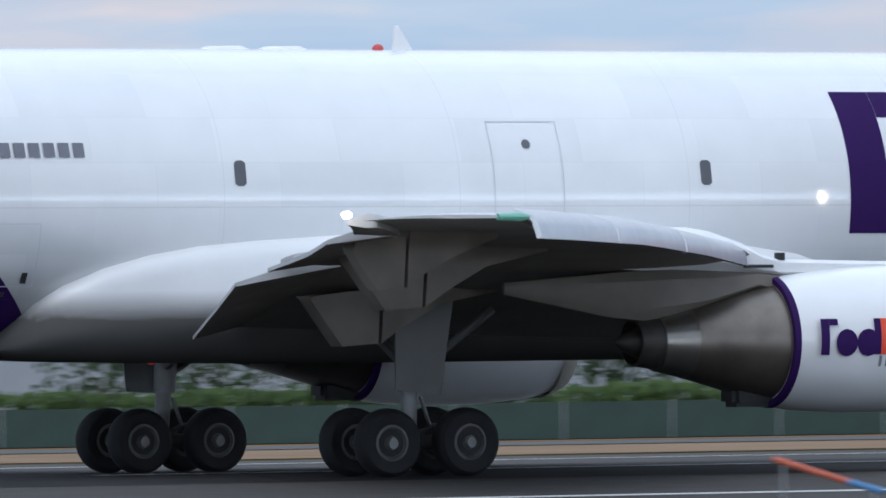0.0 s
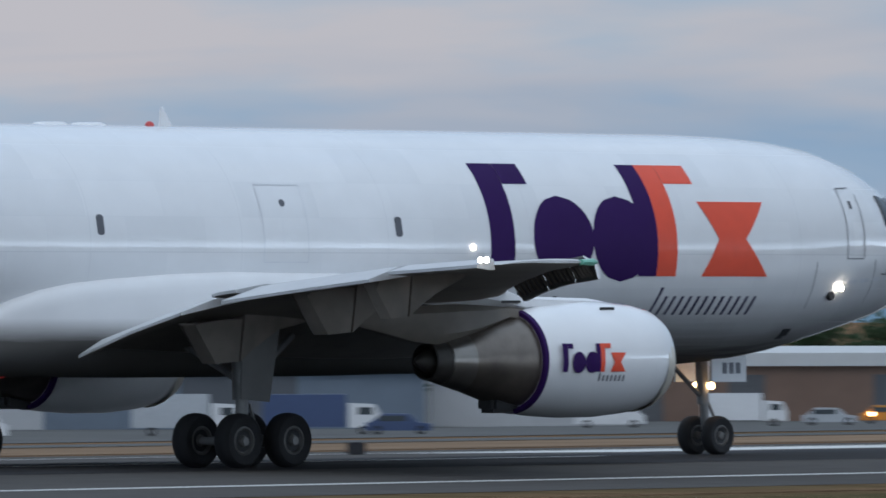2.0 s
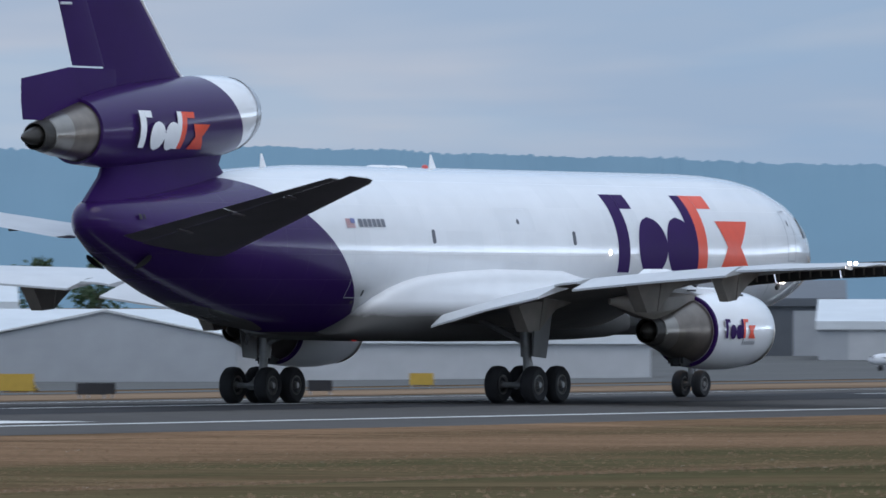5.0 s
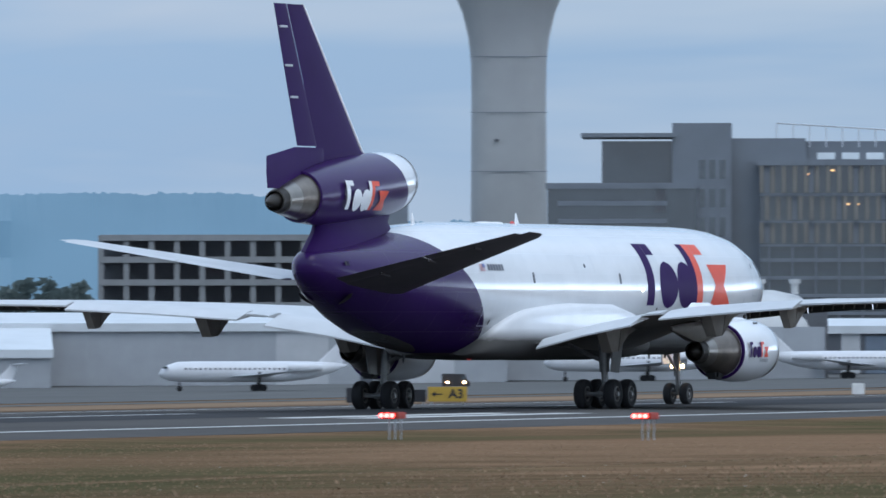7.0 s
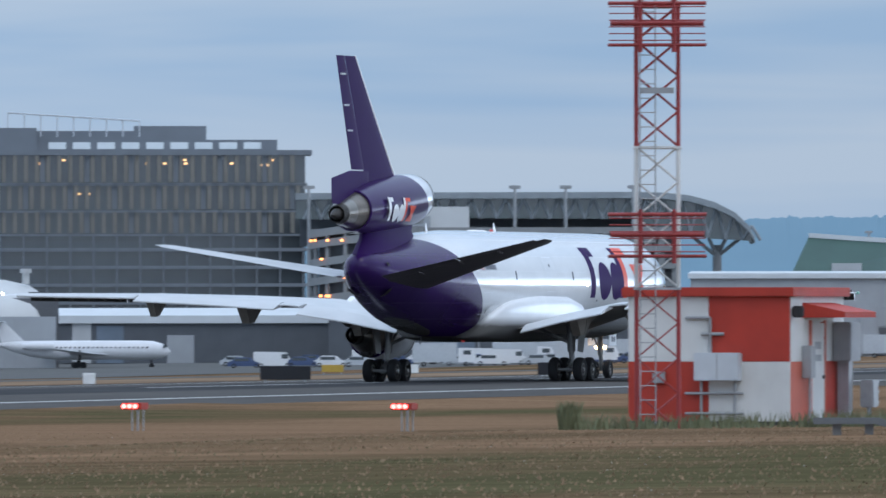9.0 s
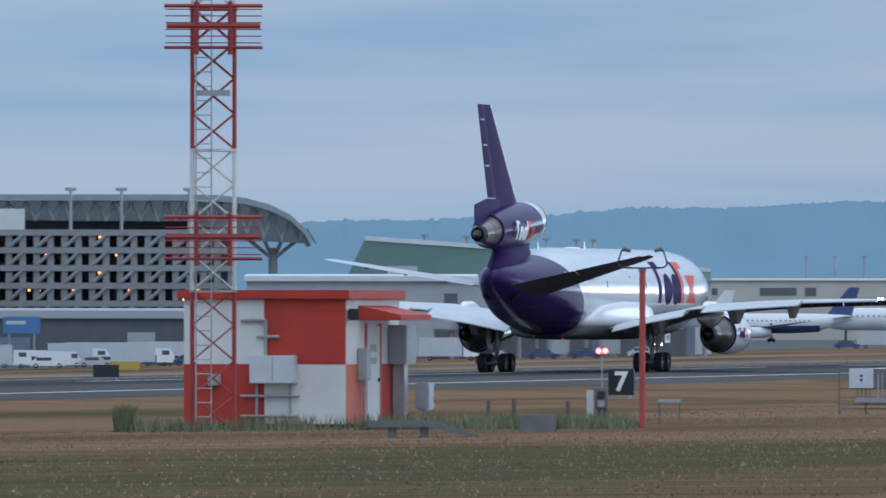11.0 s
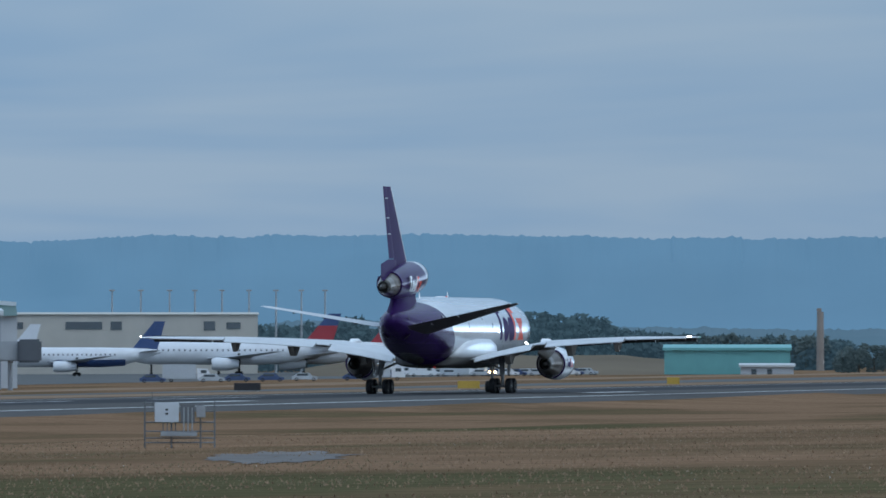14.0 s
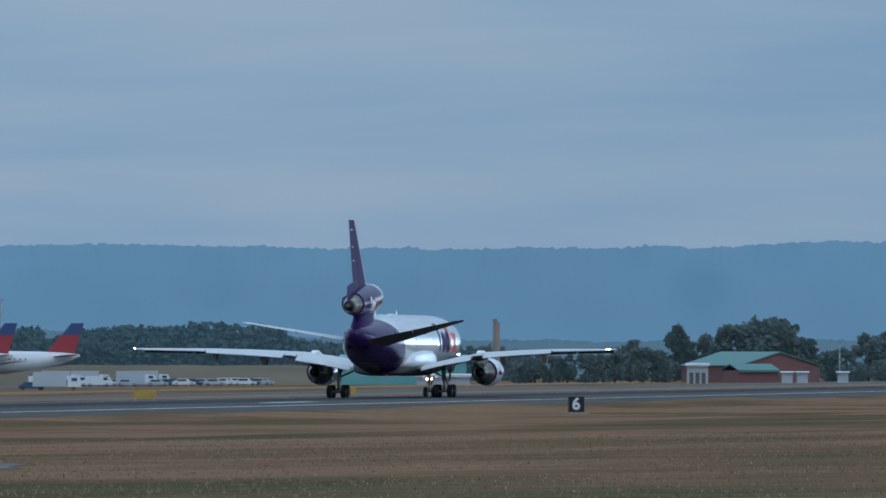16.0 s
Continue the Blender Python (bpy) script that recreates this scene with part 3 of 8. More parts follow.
def body_nose_details(f, s):
    def line(x0, z0, x1, z1, w, mt="seam"):
        bm = bmesh.new()
        n = 8
        rows = []
        for i in range(n + 1):
            x, z = x0 + (x1 - x0) * i / n, z0 + (z1 - z0) * i / n
            dx, dz = (w, 0.0) if abs(z1 - z0) > abs(x1 - x0) else (0.0, w)
            rows.append([on_nose(x, z, s), on_nose(x + dx, z + dz, s)])
        loft(bm, rows, cap=False, closed=False)
        part("door_seam", bm, M[mt], f, "thin dark skin joint on the nose")

    for a in ((24.40, 6.73, 24.40, 4.94), (25.1, 6.6, 25.1, 4.98), (24.40, 6.72, 24.95, 6.74), (24.42, 4.94, 25.1, 4.94), (23.16, 4.87, 23.16, 3.69), (25.68, 4.94, 25.8, 3.84)):
        line(*a, 0.03, "seam_dark")
    line(24.7, 6.22, 24.7, 6.42, 0.1, "glass_grey")
    line(26.3, 4.55, 26.34, 4.72, 0.05, "dark")
    line(26.1, 4.56, 26.3, 4.55, 0.03, "dark")
    line(22.9, 2.92, 23.2, 2.94, 0.12, "dark")
    # landing lamp in a dark hooded mount
    c = Vector(on_nose(24.02, 4.02, s))
    d = Vector(on_nose(24.3, 4.22, s))
    bm = bmesh.new()
    loft(bm, [[c + Vector((0.13 * math.cos(a), 0, 0.13 * math.sin(a))) for a in (math.pi * k / 5 for k in range(10))], [c + Vector((0.1 * math.cos(a), s * 0.1, 0.1 * math.sin(a))) for a in (math.pi * k / 5 for k in range(10))]])
    part("lamp_mount", bm, M["dark"], f, "dark landing lamp mount")
    bm = bmesh.new()
    bmesh.ops.create_uvsphere(bm, u_segments=12, v_segments=8, radius=0.085)
    bmesh.ops.translate(bm, verts=bm.verts, vec=d + Vector((0, s * 0.05, 0)))
    part("nose_lamp", bm, M["lamp_white"], f, "lit landing lamp beside the nose")
    # small name under the cockpit: plain bars
    for k in range(4):
        x = 24.6 + 0.56 * k
        line(x, 4.3 + 0.04 * k, x + 0.4, 4.33 + 0.04 * k, 0.1, "seam")


def seam_frame(x0, x1, z0, z1, w, s):
    bm = bmesh.new()
    n = 8
    for xa in (x0, x1):
        rows = [[side(xa - w / 2, z0 + (z1 - z0) * i / n, s), side(xa + w / 2, z0 + (z1 - z0) * i / n, s)] for i in range(n + 1)]
        loft(bm, rows, cap=False, closed=False)
    for za in (z0, z1):
        loft(bm, [[side(x0, za - w / 2, s), side(x1, za - w / 2, s)], [side(x0, za + w / 2, s), side(x1, za + w / 2, s)]], cap=False, closed=False)
    return bm


def mark(parent, s, surf, x0, z0, kx, kz, first):
    """The carrier's mark in plain blocks: a hooked bar, two discs, a bar, an orange hooked bar and a waisted block."""
    on = lambda lift: (lambda u, v, q: (lambda p: (p[0], p[1] + q * lift, p[2]))(surf(x0 + kx * u, z0 + kz * v, q)))

    def block(u0, u1, v0, v1, mt, label=""):
        decal("mark_bar", lambda v: u0, lambda v: u1, v0, v1, M[mt], parent, s, label, steps=10, across=2, surf=on(0.0))

    def disc(cu, cv, ru, rv, mt, lift, label=""):
        half = lambda v: ru * math.sqrt(max(0.0004, 1 - ((v - cv) / rv) ** 2))
        decal("mark_disc", lambda v: cu - half(v), lambda v: cu + half(v), cv - rv, cv + rv, M[mt], parent, s, label, steps=22, across=6, surf=on(lift))

    block(0.0, 0.86, 0.0, 2.75, first, "bar of the carrier's mark")
    block(0.865, 1.75, 2.25, 2.75, first, "hook of the carrier's mark")
    disc(2.62, 0.92, 1.08, 1.05, first, 0.0, "disc of the carrier's mark")
    disc(4.75, 0.92, 1.08, 1.05, first, 0.0, "disc of the carrier's mark")
    decal("mark_bar", lambda v: 5.35, lambda v: 6.02, 0.0, 2.76, M[first], parent, s, "bar of the carrier's mark", steps=10, across=2, surf=on(0.004))
    block(6.025, 6.74, 0.0, 2.76, "orange", "orange bar of the carrier's mark")
    block(6.745, 7.82, 2.3, 2.76, "orange", "orange hook of the carrier's mark")
    decal("mark_block", lambda v: 7.69 + 0.6 * (1 - abs(v - 0.93) / 0.93), lambda v: 10.15 - 0.85 * (1 - abs(v - 0.93) / 0.93), 0.0, 1.86, M["orange"], parent, s, "waisted orange block", steps=20, across=4, surf=on(0.002))


def build_marks(f, s):
    """The carrier's mark as plain blocks in its colours, and unreadable writing as bars."""
    flat = lambda x: (lambda z: x)
    mark(f, s, side, 11.08, 4.5, 1.0, 1.0, "purple")
    # thin slanted bars for the word below
    for k in range(13):
        x, h = 17.2 + 0.3 * k, 0.68 if k == 0 else 0.46
        decal("word_bar", lambda z, a=x: a + 0.3 * (z - 3.55), lambda z, a=x: a + 0.1 + 0.3 * (z - 3.55), 3.55, 3.55 + h, M["navy"], f, s, "thin slanted navy bar", steps=4, across=1)
    # registration as bars
    for k in range(6):
        x = -7.1 + 0.305 * k
        decal("registration_bar", flat(x), flat(x + 0.23), 5.98, 6.25, M["navy_soft"], f, s, "dark grey registration bar", steps=2, across=1)
    # small striped flag
    for k in range(5):
        decal("flag_stripe", flat(-7.98), flat(-7.38), 5.95 + 0.065 * k, 5.985 + 0.065 * k, M["flag_red"], f, s, steps=1, across=1)
    decal("flag_corner", flat(-7.68), flat(-7.38), 6.1, 6.26, M["flag_blue"], f, s, steps=1, across=1, surf=lambda x, z, q: side(x, z, q, 0.02))
    # two small vents on the tail cone
    cone = lambda x, z, q: (x, q * 1.27 * math.sqrt(max(0.05, 1 - ((z - 5.87) / 1.12) ** 2)) + q * 0.02, z)
    for vx in (-18.75, -18.45):
        decal("vent", flat(vx - 0.09), flat(vx + 0.09), 6.14, 6.32, M["dark"], f, s, steps=2, across=1, surf=cone)
    low_cone = lambda x, z, q: (x, q * 1.42 * math.sqrt(max(0.05, 1 - ((z - 5.75) / 1.35) ** 2)) + q * 0.02, z)
    decal("vent", lambda z: -18.1 - 0.26 * math.sqrt(max(0.02, 1 - ((z - 4.75) / 0.24) ** 2)), lambda z: -18.1 + 0.26 * math.sqrt(max(0.02, 1 - ((z - 4.75) / 0.24) ** 2)), 4.52, 4.98, M["soot"], f, s, "dark oval vent", steps=10, across=2, surf=low_cone)
    # round maintenance plate on the purple, white cargo hatch outline on the orange
    decal("grey_plate", flat(-11.35), flat(-11.05), 6.2, 6.5, M["seam"], f, s, steps=2, across=1, surf=lambda x, z, q: (x, q * (math.sqrt(max(0.1, 2.72 ** 2 - ((z - 5.27) * 1.04) ** 2)) + 0.02), z))
    decal("side_lamp", flat(10.40), flat(10.50), 5.14, 5.25, M["lamp_white"], f, s, "lit wing inspection lamp", steps=2, across=1, surf=lambda x, z, q: side(x, z, q, 0.03))


# wing plan: span station, leading edge x, trailing edge x, height, thickness
WING = [(2.4, 10.9, -2.4, 2.77, 1.55), (3.2, 10.2, -2.35, 2.92, 1.45), (6.0, 7.75, -2.6, 3.60, 1.18), (9.0, 5.15, -3.05, 4.16, 0.95), (13.0, 1.65, -4.45, 4.42, 0.72),
        (17.0, -1.85, -6.4, 4.60, 0.52), (20.5, -4.95, -8.5, 4.66, 0.36), (22.8, -7.1, -9.95, 4.70, 0.24), (23.4, -7.75, -10.45, 4.70, 0.12)]


def wing_at(y):
    for a, b in zip(WING, WING[1:]):
        if a[0] <= y <= b[0]:
            u = (y - a[0]) / (b[0] - a[0])
            return [a[k] + (b[k] - a[k]) * u for k in range(5)]
    return list(WING[-1])


def flap_panel(y0, y1, chord0, chord1, drop0, drop1, gap, s):
    """A hinged panel behind the wing's trailing edge, turned down."""
    bm = bmesh.new()
    rings = []
    for i in range(5):
        y = y0 + (y1 - y0) * i / 4
        c = chord0 + (chord1 - chord0) * i / 4
        d = drop0 + (drop1 - drop0) * i / 4
        _, _, te, z, _ = wing_at(y)
        x0, z0 = te + gap, z - 0.02
        rings.append([(x0, s * y, z0 + 0.09), (x0 - c * 0.25, s * y, z0 + 0.10 - d * 0.2), (x0 - c, s * y, z0 - d), (x0 - c, s * y, z0 - d - 0.07), (x0 - c * 0.3, s * y, z0 - 0.14 - d * 0.25), (x0 + 0.05, s * y, z0 - 0.14)])
    loft(bm, rings)
    two_sided(bm)
    return bm


def build_wing(jet, s):
    bm = bmesh.new()
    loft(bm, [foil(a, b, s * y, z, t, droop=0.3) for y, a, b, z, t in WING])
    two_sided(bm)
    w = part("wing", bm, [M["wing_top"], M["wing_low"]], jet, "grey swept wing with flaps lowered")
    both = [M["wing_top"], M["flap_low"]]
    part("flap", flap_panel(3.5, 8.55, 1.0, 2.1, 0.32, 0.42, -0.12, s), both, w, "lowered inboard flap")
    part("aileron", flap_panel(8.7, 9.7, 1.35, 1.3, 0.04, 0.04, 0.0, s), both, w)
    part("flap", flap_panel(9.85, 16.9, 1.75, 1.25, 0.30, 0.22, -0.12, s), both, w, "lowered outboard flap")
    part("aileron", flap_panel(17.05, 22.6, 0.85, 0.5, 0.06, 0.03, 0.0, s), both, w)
    # drooped slats ahead of the leading edge with their dark tracks
    for ya, yb in ((10.2, 14.4), (14.5, 18.8), (18.9, 23.0)):
        bm = bmesh.new()
        rings = []
        for i in range(4):
            y = ya + (yb - ya) * i / 3
            _, le, _, z, t = wing_at(y)
            c = 0.55 + 0.02 * (23 - y)
            x0 = le + 0.42
            rings.append([(x0, s * y, z - 0.36), (x0 - 0.05, s * y, z - 0.12), (x0 - 0.3 * c, s * y, z + 0.02), (x0 - c, s * y, z + 0.14), (x0 - c, s * y, z + 0.11), (x0 - 0.35 * c, s * y, z - 0.06), (x0 - 0.16 * c, s * y, z - 0.36)])
        loft(bm, rings)
        bmesh.ops.recalc_face_normals(bm, faces=bm.faces)
        for fc in bm.faces:
            fc.material_index = 1 if fc.normal.x < -0.2 or fc.normal.z < -0.4 else 0
        part("slat", bm, [M["slat"], M["slat_cove"]], w, "extended leading-edge slat with a dark cove")
        for i in range(6):
            y = ya + (yb - ya) * (i + 0.5) / 6
            _, le, _, z, t = wing_at(y)
            bm = bmesh.new()
            rod(bm, (le + 0.3, s * (y - 0.12), z - 0.27), (le - 0.15, s * (y + 0.1), z - 0.04), 0.035, 6)
            part("slat_track", bm, M["flap_low"], w)
    # hinge fairings below the trailing edge
    # each in two halves that meet in a sharp V at the hinge
    for y, xh, zh, k in ((6.15, -1.08, 2.5, 1.0), (11.8, -3.2, 3.18, 1.0), (16.2, -5.89, 3.54, 0.72)):
        _, le, te, z, t = wing_at(y)
        lo = z - 0.05
        wd = 0.36 * k
        bm = bmesh.new()
        loft(bm, [[(x, s * y + wd * ww * cx, b if cz < 0 else tp) for cx, cz in ((-0.55, -1), (0.55, -1), (1, 1), (-1, 1))] for x, b, tp, ww in ((xh + 0.03, zh, lo, 1.0), (xh + 0.45 * k, zh + 0.28 * k, lo, 1.0), (xh + 1.3 * k, zh + 0.72 * k, lo, 0.8), (xh + 2.6 * k, lo - 0.12, lo, 0.3))])
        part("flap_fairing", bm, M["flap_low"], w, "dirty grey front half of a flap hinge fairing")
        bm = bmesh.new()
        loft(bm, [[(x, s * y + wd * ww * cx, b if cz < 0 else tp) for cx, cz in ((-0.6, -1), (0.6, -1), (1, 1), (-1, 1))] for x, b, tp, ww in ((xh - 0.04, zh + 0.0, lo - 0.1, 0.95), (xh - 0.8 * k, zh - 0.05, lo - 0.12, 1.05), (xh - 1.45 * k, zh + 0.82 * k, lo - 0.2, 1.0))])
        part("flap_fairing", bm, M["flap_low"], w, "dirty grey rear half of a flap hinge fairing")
    # lamps: pair of white ones before the aft tip, navigation lamp at the tip
    for y, x in ((22.85, -10.2), (23.12, -10.3)) if s < 0 else ((23.3, -10.2),):
        bm = bmesh.new()
        bmesh.ops.create_uvsphere(bm, u_segments=10, v_segments=6, radius=0.062)
        bmesh.ops.translate(bm, verts=bm.verts, vec=(x - 0.3, s * y, 4.74))
        part("wing_lamp", bm, M["lamp_white"], w)
    bm = bmesh.new()
    loft(bm, [oval(-7.25, s * 23.2, 4.7, 0.05, 0.04, 10), oval(-7.5, s * 23.32, 4.7, 0.12, 0.08, 10), oval(-7.95, s * 23.4, 4.7, 0.08, 0.06, 10)])
    part("navigation_lamp", bm, M["lamp_green"] if s < 0 else M["lamp_red_dim"], w)


def build_engine(jet, s):
    y, z = s * 8.2, 2.48
    bm = bmesh.new()
    turned(bm, [(6.0, 1.10), (6.0, 1.22), (6.6, 1.30), (7.6, 1.37), (8.8, 1.38), (9.8, 1.31), (10.4, 1.20), (10.68, 1.07), (10.62, 0.98), (10.2, 0.95), (9.2, 1.02)], y, z, 48, cap=False, tilt=0.012)
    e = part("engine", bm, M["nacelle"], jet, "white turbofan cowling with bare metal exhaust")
    bm = bmesh.new()
    turned(bm, [(5.99, 1.12), (5.985, 1.225), (6.02, 1.24), (6.1, 1.25)], y, z, 48, cap=False)
    part("cowl_band", bm, M["purple"], e, "purple band at the cowling's rear edge")
    bm = bmesh.new()
    turned(bm, [(10.3, 1.225), (10.45, 1.19), (10.69, 1.075), (10.6, 0.97)], y, z, 48, cap=False, tilt=0.012)
    part("intake_lip", bm, M["lip"], e, "dull cream metal intake lip")
    bm = bmesh.new()
    turned(bm, [(6.3, 1.14), (5.95, 1.09), (5.2, 0.93), (4.3, 0.68), (4.12, 0.62)], y, z, 40, cap=False)
    part("core_cowl", bm, M["hotmetal"], e, "heat-stained metal core cowling")
    bm = bmesh.new()
    turned(bm, [(4.28, 0.69), (4.22, 0.665), (3.66, 0.535), (3.64, 0.49), (4.0, 0.50)], y, z, 40, cap=False)
    part("nozzle", bm, M["nozzle"], e, "polished exhaust nozzle")
    bm = bmesh.new()
    turned(bm, [(3.7, 0.51), (3.2, 0.44), (3.18, 0.40), (3.6, 0.39)], y, z, 32, cap=False)
    part("tail_pipe", bm, M["soot"], e, "sooty tail pipe inside the nozzle")
    bm = bmesh.new()
    turned(bm, [(3.75, 0.36), (3.3, 0.30), (2.95, 0.14), (2.85, 0.03)], y, z, 32)
    part("exhaust_plug", bm, M["soot"], e, "sooty exhaust cone")
    bm = bmesh.new()
    turned(bm, [(9.3, 1.02), (9.28, 0.02)], y, z + 0.03, 32, cap=False)
    part("fan", bm, M["dark"], e)
    # low keel fin aft and a strake on the shoulder
    bm = bmesh.new()
    box(bm, 5.2, 6.6, y - 0.3, y + 0.3, z - 1.22, z - 0.8, bevel=0.1)
    part("keel_fairing", bm, M["dark"], e)
    bm = bmesh.new()
    box(bm, 8.4, 8.9, y - s * 0.02 + s * 0.74 - 0.02, y + s * 0.74 + 0.02, z + 1.1, z + 1.26)
    part("strake", bm, M["dark"], e)
    # mark in plain blocks on the cowling's flank
    def cowl(x, zz, q):
        r = 1.385 if x > 7.4 else 1.36
        return (x, y + q * (math.sqrt(max(0.01, r * r - (zz - z - 0.03) ** 2)) + 0.012), zz)
    fl = lambda v: (lambda q: v)
    mark(e, s, cowl, 6.45, 2.22, 0.2115, 0.243, "purple")
    for k in range(7):
        decal("word_bar", fl(7.7 + 0.14 * k), fl(7.76 + 0.14 * k), 2.0, 2.14 if k else 2.2, M["seam_dark"], e, s, steps=2, across=1, surf=cowl)
    # pylon: a dirty lower keel that runs aft below the wing, and a white upper fairing over the wing's nose
    def ringed(rows):
        bm = bmesh.new()
        loft(bm, [[(x, y + w * a, zb + (zt - zb) * c) for a, c in ((-0.55, 0), (0.55, 0), (1, 0.25), (1, 0.8), (0.6, 1), (-0.6, 1), (-1, 0.8), (-1, 0.25))] for x, zb, zt, w in rows])
        return bm
    py = part("pylon", ringed(((9.2, 3.6, 3.74, 0.06), (7.6, 3.4, 3.72, 0.28), (6.2, 3.3, 3.75, 0.36), (5.7, 3.45, 3.78, 0.4), (4.66, 3.08, 3.8, 0.42), (3.9, 2.93, 3.82, 0.42), (3.34, 2.88, 3.8, 0.4), (2.6, 2.95, 3.75, 0.34), (1.8, 3.12, 3.7, 0.26), (0.5, 3.38, 3.6, 0.05))), M["pylon_grey"], e, "stained grey pylon between engine and wing")
    part("pylon_fairing", ringed(((9.4, 3.72, 3.86, 0.06), (8.6, 3.66, 3.95, 0.22), (7.6, 3.66, 3.97, 0.3), (6.2, 3.68, 4.0, 0.37), (5.8, 3.7, 4.1, 0.4), (5.4, 3.74, 4.3, 0.42), (4.7, 3.78, 4.52, 0.43), (4.2, 3.8, 4.6, 0.42), (3.4, 3.8, 4.6, 0.36), (2.6, 3.85, 4.35, 0.2), (2.0, 3.9, 4.1, 0.05))), M["white"], py, "white fairing over the wing's leading edge")
    for x0, x1, z0, z1 in ((5.35, 5.98, 3.84, 3.9), (4.45, 4.85, 4.12, 4.34)):
        part("vent_slot", box_bm(x0, x1, y + s * 0.41, y + s * 0.437, z0, z1), M["dark"], py)
    bm = bmesh.new()
    rod(bm, (6.25, y + s * 0.2, 3.98), (6.25, y + s * 0.2, 4.12), 0.1, 10)
    part("pylon_plug", bm, M["dark"], py)


def build_tail(jet):
    # centre engine above the rear body
    bm = bmesh.new()
    def az(x):
        return 9.72 + 0.075 * (x + 10.8)
    prof = [(-20.85, 0.97), (-20.85, 1.07), (-19.5, 1.25), (-17.5, 1.38), (-15, 1.42), (-13, 1.40), (-11.8, 1.32), (-11.1, 1.20), (-10.75, 1.08), (-10.8, 0.98), (-11.4, 0.95), (-12.5, 0.98)]
    loft(bm, [oval(x, 0, az(x), r, r, 48) for x, r in prof], cap=False)
    e = part("tail_engine", bm, M["nacelle_tail"], jet, "purple centre engine with white intake")
    for nm, pr, mt in (("core_cowl", [(-20.6, 1.0), (-21.0, 0.93), (-22.1, 0.72)], "hotmetal"), ("nozzle", [(-22.05, 0.74), (-22.12, 0.73), (-22.85, 0.56), (-22.87, 0.51), (-22.3, 0.49)], "nozzle"), ("tail_pipe", [(-22.8, 0.53), (-23.35, 0.45), (-23.37, 0.41), (-22.9, 0.40)], "soot"), ("exhaust_plug", [(-22.6, 0.38), (-23.4, 0.30), (-23.95, 0.16), (-24.15, 0.03)], "soot"), ("fan", [(-12.4, 1.0), (-12.45, 0.02)], "dark"), ("intake_lip", [(-11.25, 1.245), (-11.08, 1.205), (-10.74, 1.09), (-10.8, 0.97)], "slat")):
        bm = bmesh.new()
        loft(bm, [oval(x, 0, az(x), r, r, 40) for x, r in pr], cap=False)
        part(nm, bm, M[mt], e)
    def cowl(x, zz, q):
        r = 1.42
        return (x, q * (math.sqrt(max(0.01, r * r - (zz - az(x)) ** 2)) + 0.02), zz)
    fl = lambda v: (lambda q: v)
    for s in (-1, 1):
        mark(e, s, cowl, -19.1, 8.46, 0.435, 0.442, "white")
    # stem between the body and the engine
    bm = bmesh.new()
    rings = []
    for zz, x0, x1, w in ((6.7, -20.2, -10.6, 0.9), (7.5, -19.3, -11.3, 0.72), (8.0, -19.0, -11.9, 0.68), (8.6, -19.6, -11.6, 0.78), (9.2, -20.0, -11.8, 0.8)):
        r = []
        for i in range(24):
            a = 2 * math.pi * i / 24
            r.append(((x0 + x1) / 2 + (x1 - x0) / 2 * math.copysign(abs(math.cos(a)) ** 0.8, math.cos(a)), w * math.sin(a), zz))
        rings.append(r)
    loft(bm, rings)
    part("engine_stem", bm, M["purple"], jet, "purple stem that carries the centre engine")
    # fin and rudder
    def finring(z, le, te, th):
        return [(x, y, z) for x, y, _ in foil(le, te, 0, 0, 0)] if th == 0 else [(p[0], p[2] * 1.0, z) for p in foil(le, te, 0, 0, th)]
    bm = bmesh.new()
    loft(bm, [finring(10.4, -13.5, -18.95, 0.62), finring(11.0, -14.4, -19.1, 0.56), finring(13.85, -17.3, -20.45, 0.42), finring(16.96, -20.45, -22.1, 0.26)])
    fin = part("fin", bm, M["purple"], jet, "tall purple swept tail fin")
    bm = bmesh.new()
    loft(bm, [finring(11.1, -19.02, -21.05, 0.34), finring(13.85, -20.49, -22.2, 0.26), finring(16.96, -22.14, -23.45, 0.16)])
    part("rudder", bm, M["purple"], fin)
    bm = bmesh.new()
    loft(bm, [finring(9.3, -18.6, -24.1, 0.5), finring(9.9, -18.4, -24.2, 0.52), finring(10.62, -18.2, -24.2, 0.46), finring(11.04, -18.2, -21.3, 0.3)])
    part("rear_fairing", bm, M["purple"], fin, "purple fairing below the rudder")
    bm = bmesh.new()
    loft(bm, [finring(10.5, -13.25, -13.75, 0.3), finring(11.0, -14.24, -14.66, 0.3), finring(13.85, -17.12, -17.5, 0.24), finring(16.98, -20.32, -20.62, 0.15)])
    part("leading_edge", bm, M["slat"], fin, "bare metal leading edge")
    for k, zz in enumerate((16.2, 14.6, 13.3)):
        bm = bmesh.new()
        rod(bm, (-23.1 + 0.55 * k, -0.16, zz - 0.2), (-22.55 + 0.55 * k, -0.2, zz - 0.2), 0.05, 6)
        part("rudder_actuator", bm, M["seam"], fin)
    # tailplanes: the starboard one sits with its leading edge down
    def blade(y, u0, u1, th, s):
        le, te = -14.8 - (y - 2.2) * 0.577, -20.0 - (y - 1.4) * 0.235
        zl, zt = (5.03 + 0.279 * (y - 2.2), 5.62 + 0.203 * (y - 1.4)) if s < 0 else (5.45 + 0.178 * (y - 0.6), 5.43 + 0.178 * (y - 0.6))
        ring = foil(le + (te - le) * u0, le + (te - le) * u1, s * y, 0.0, th)
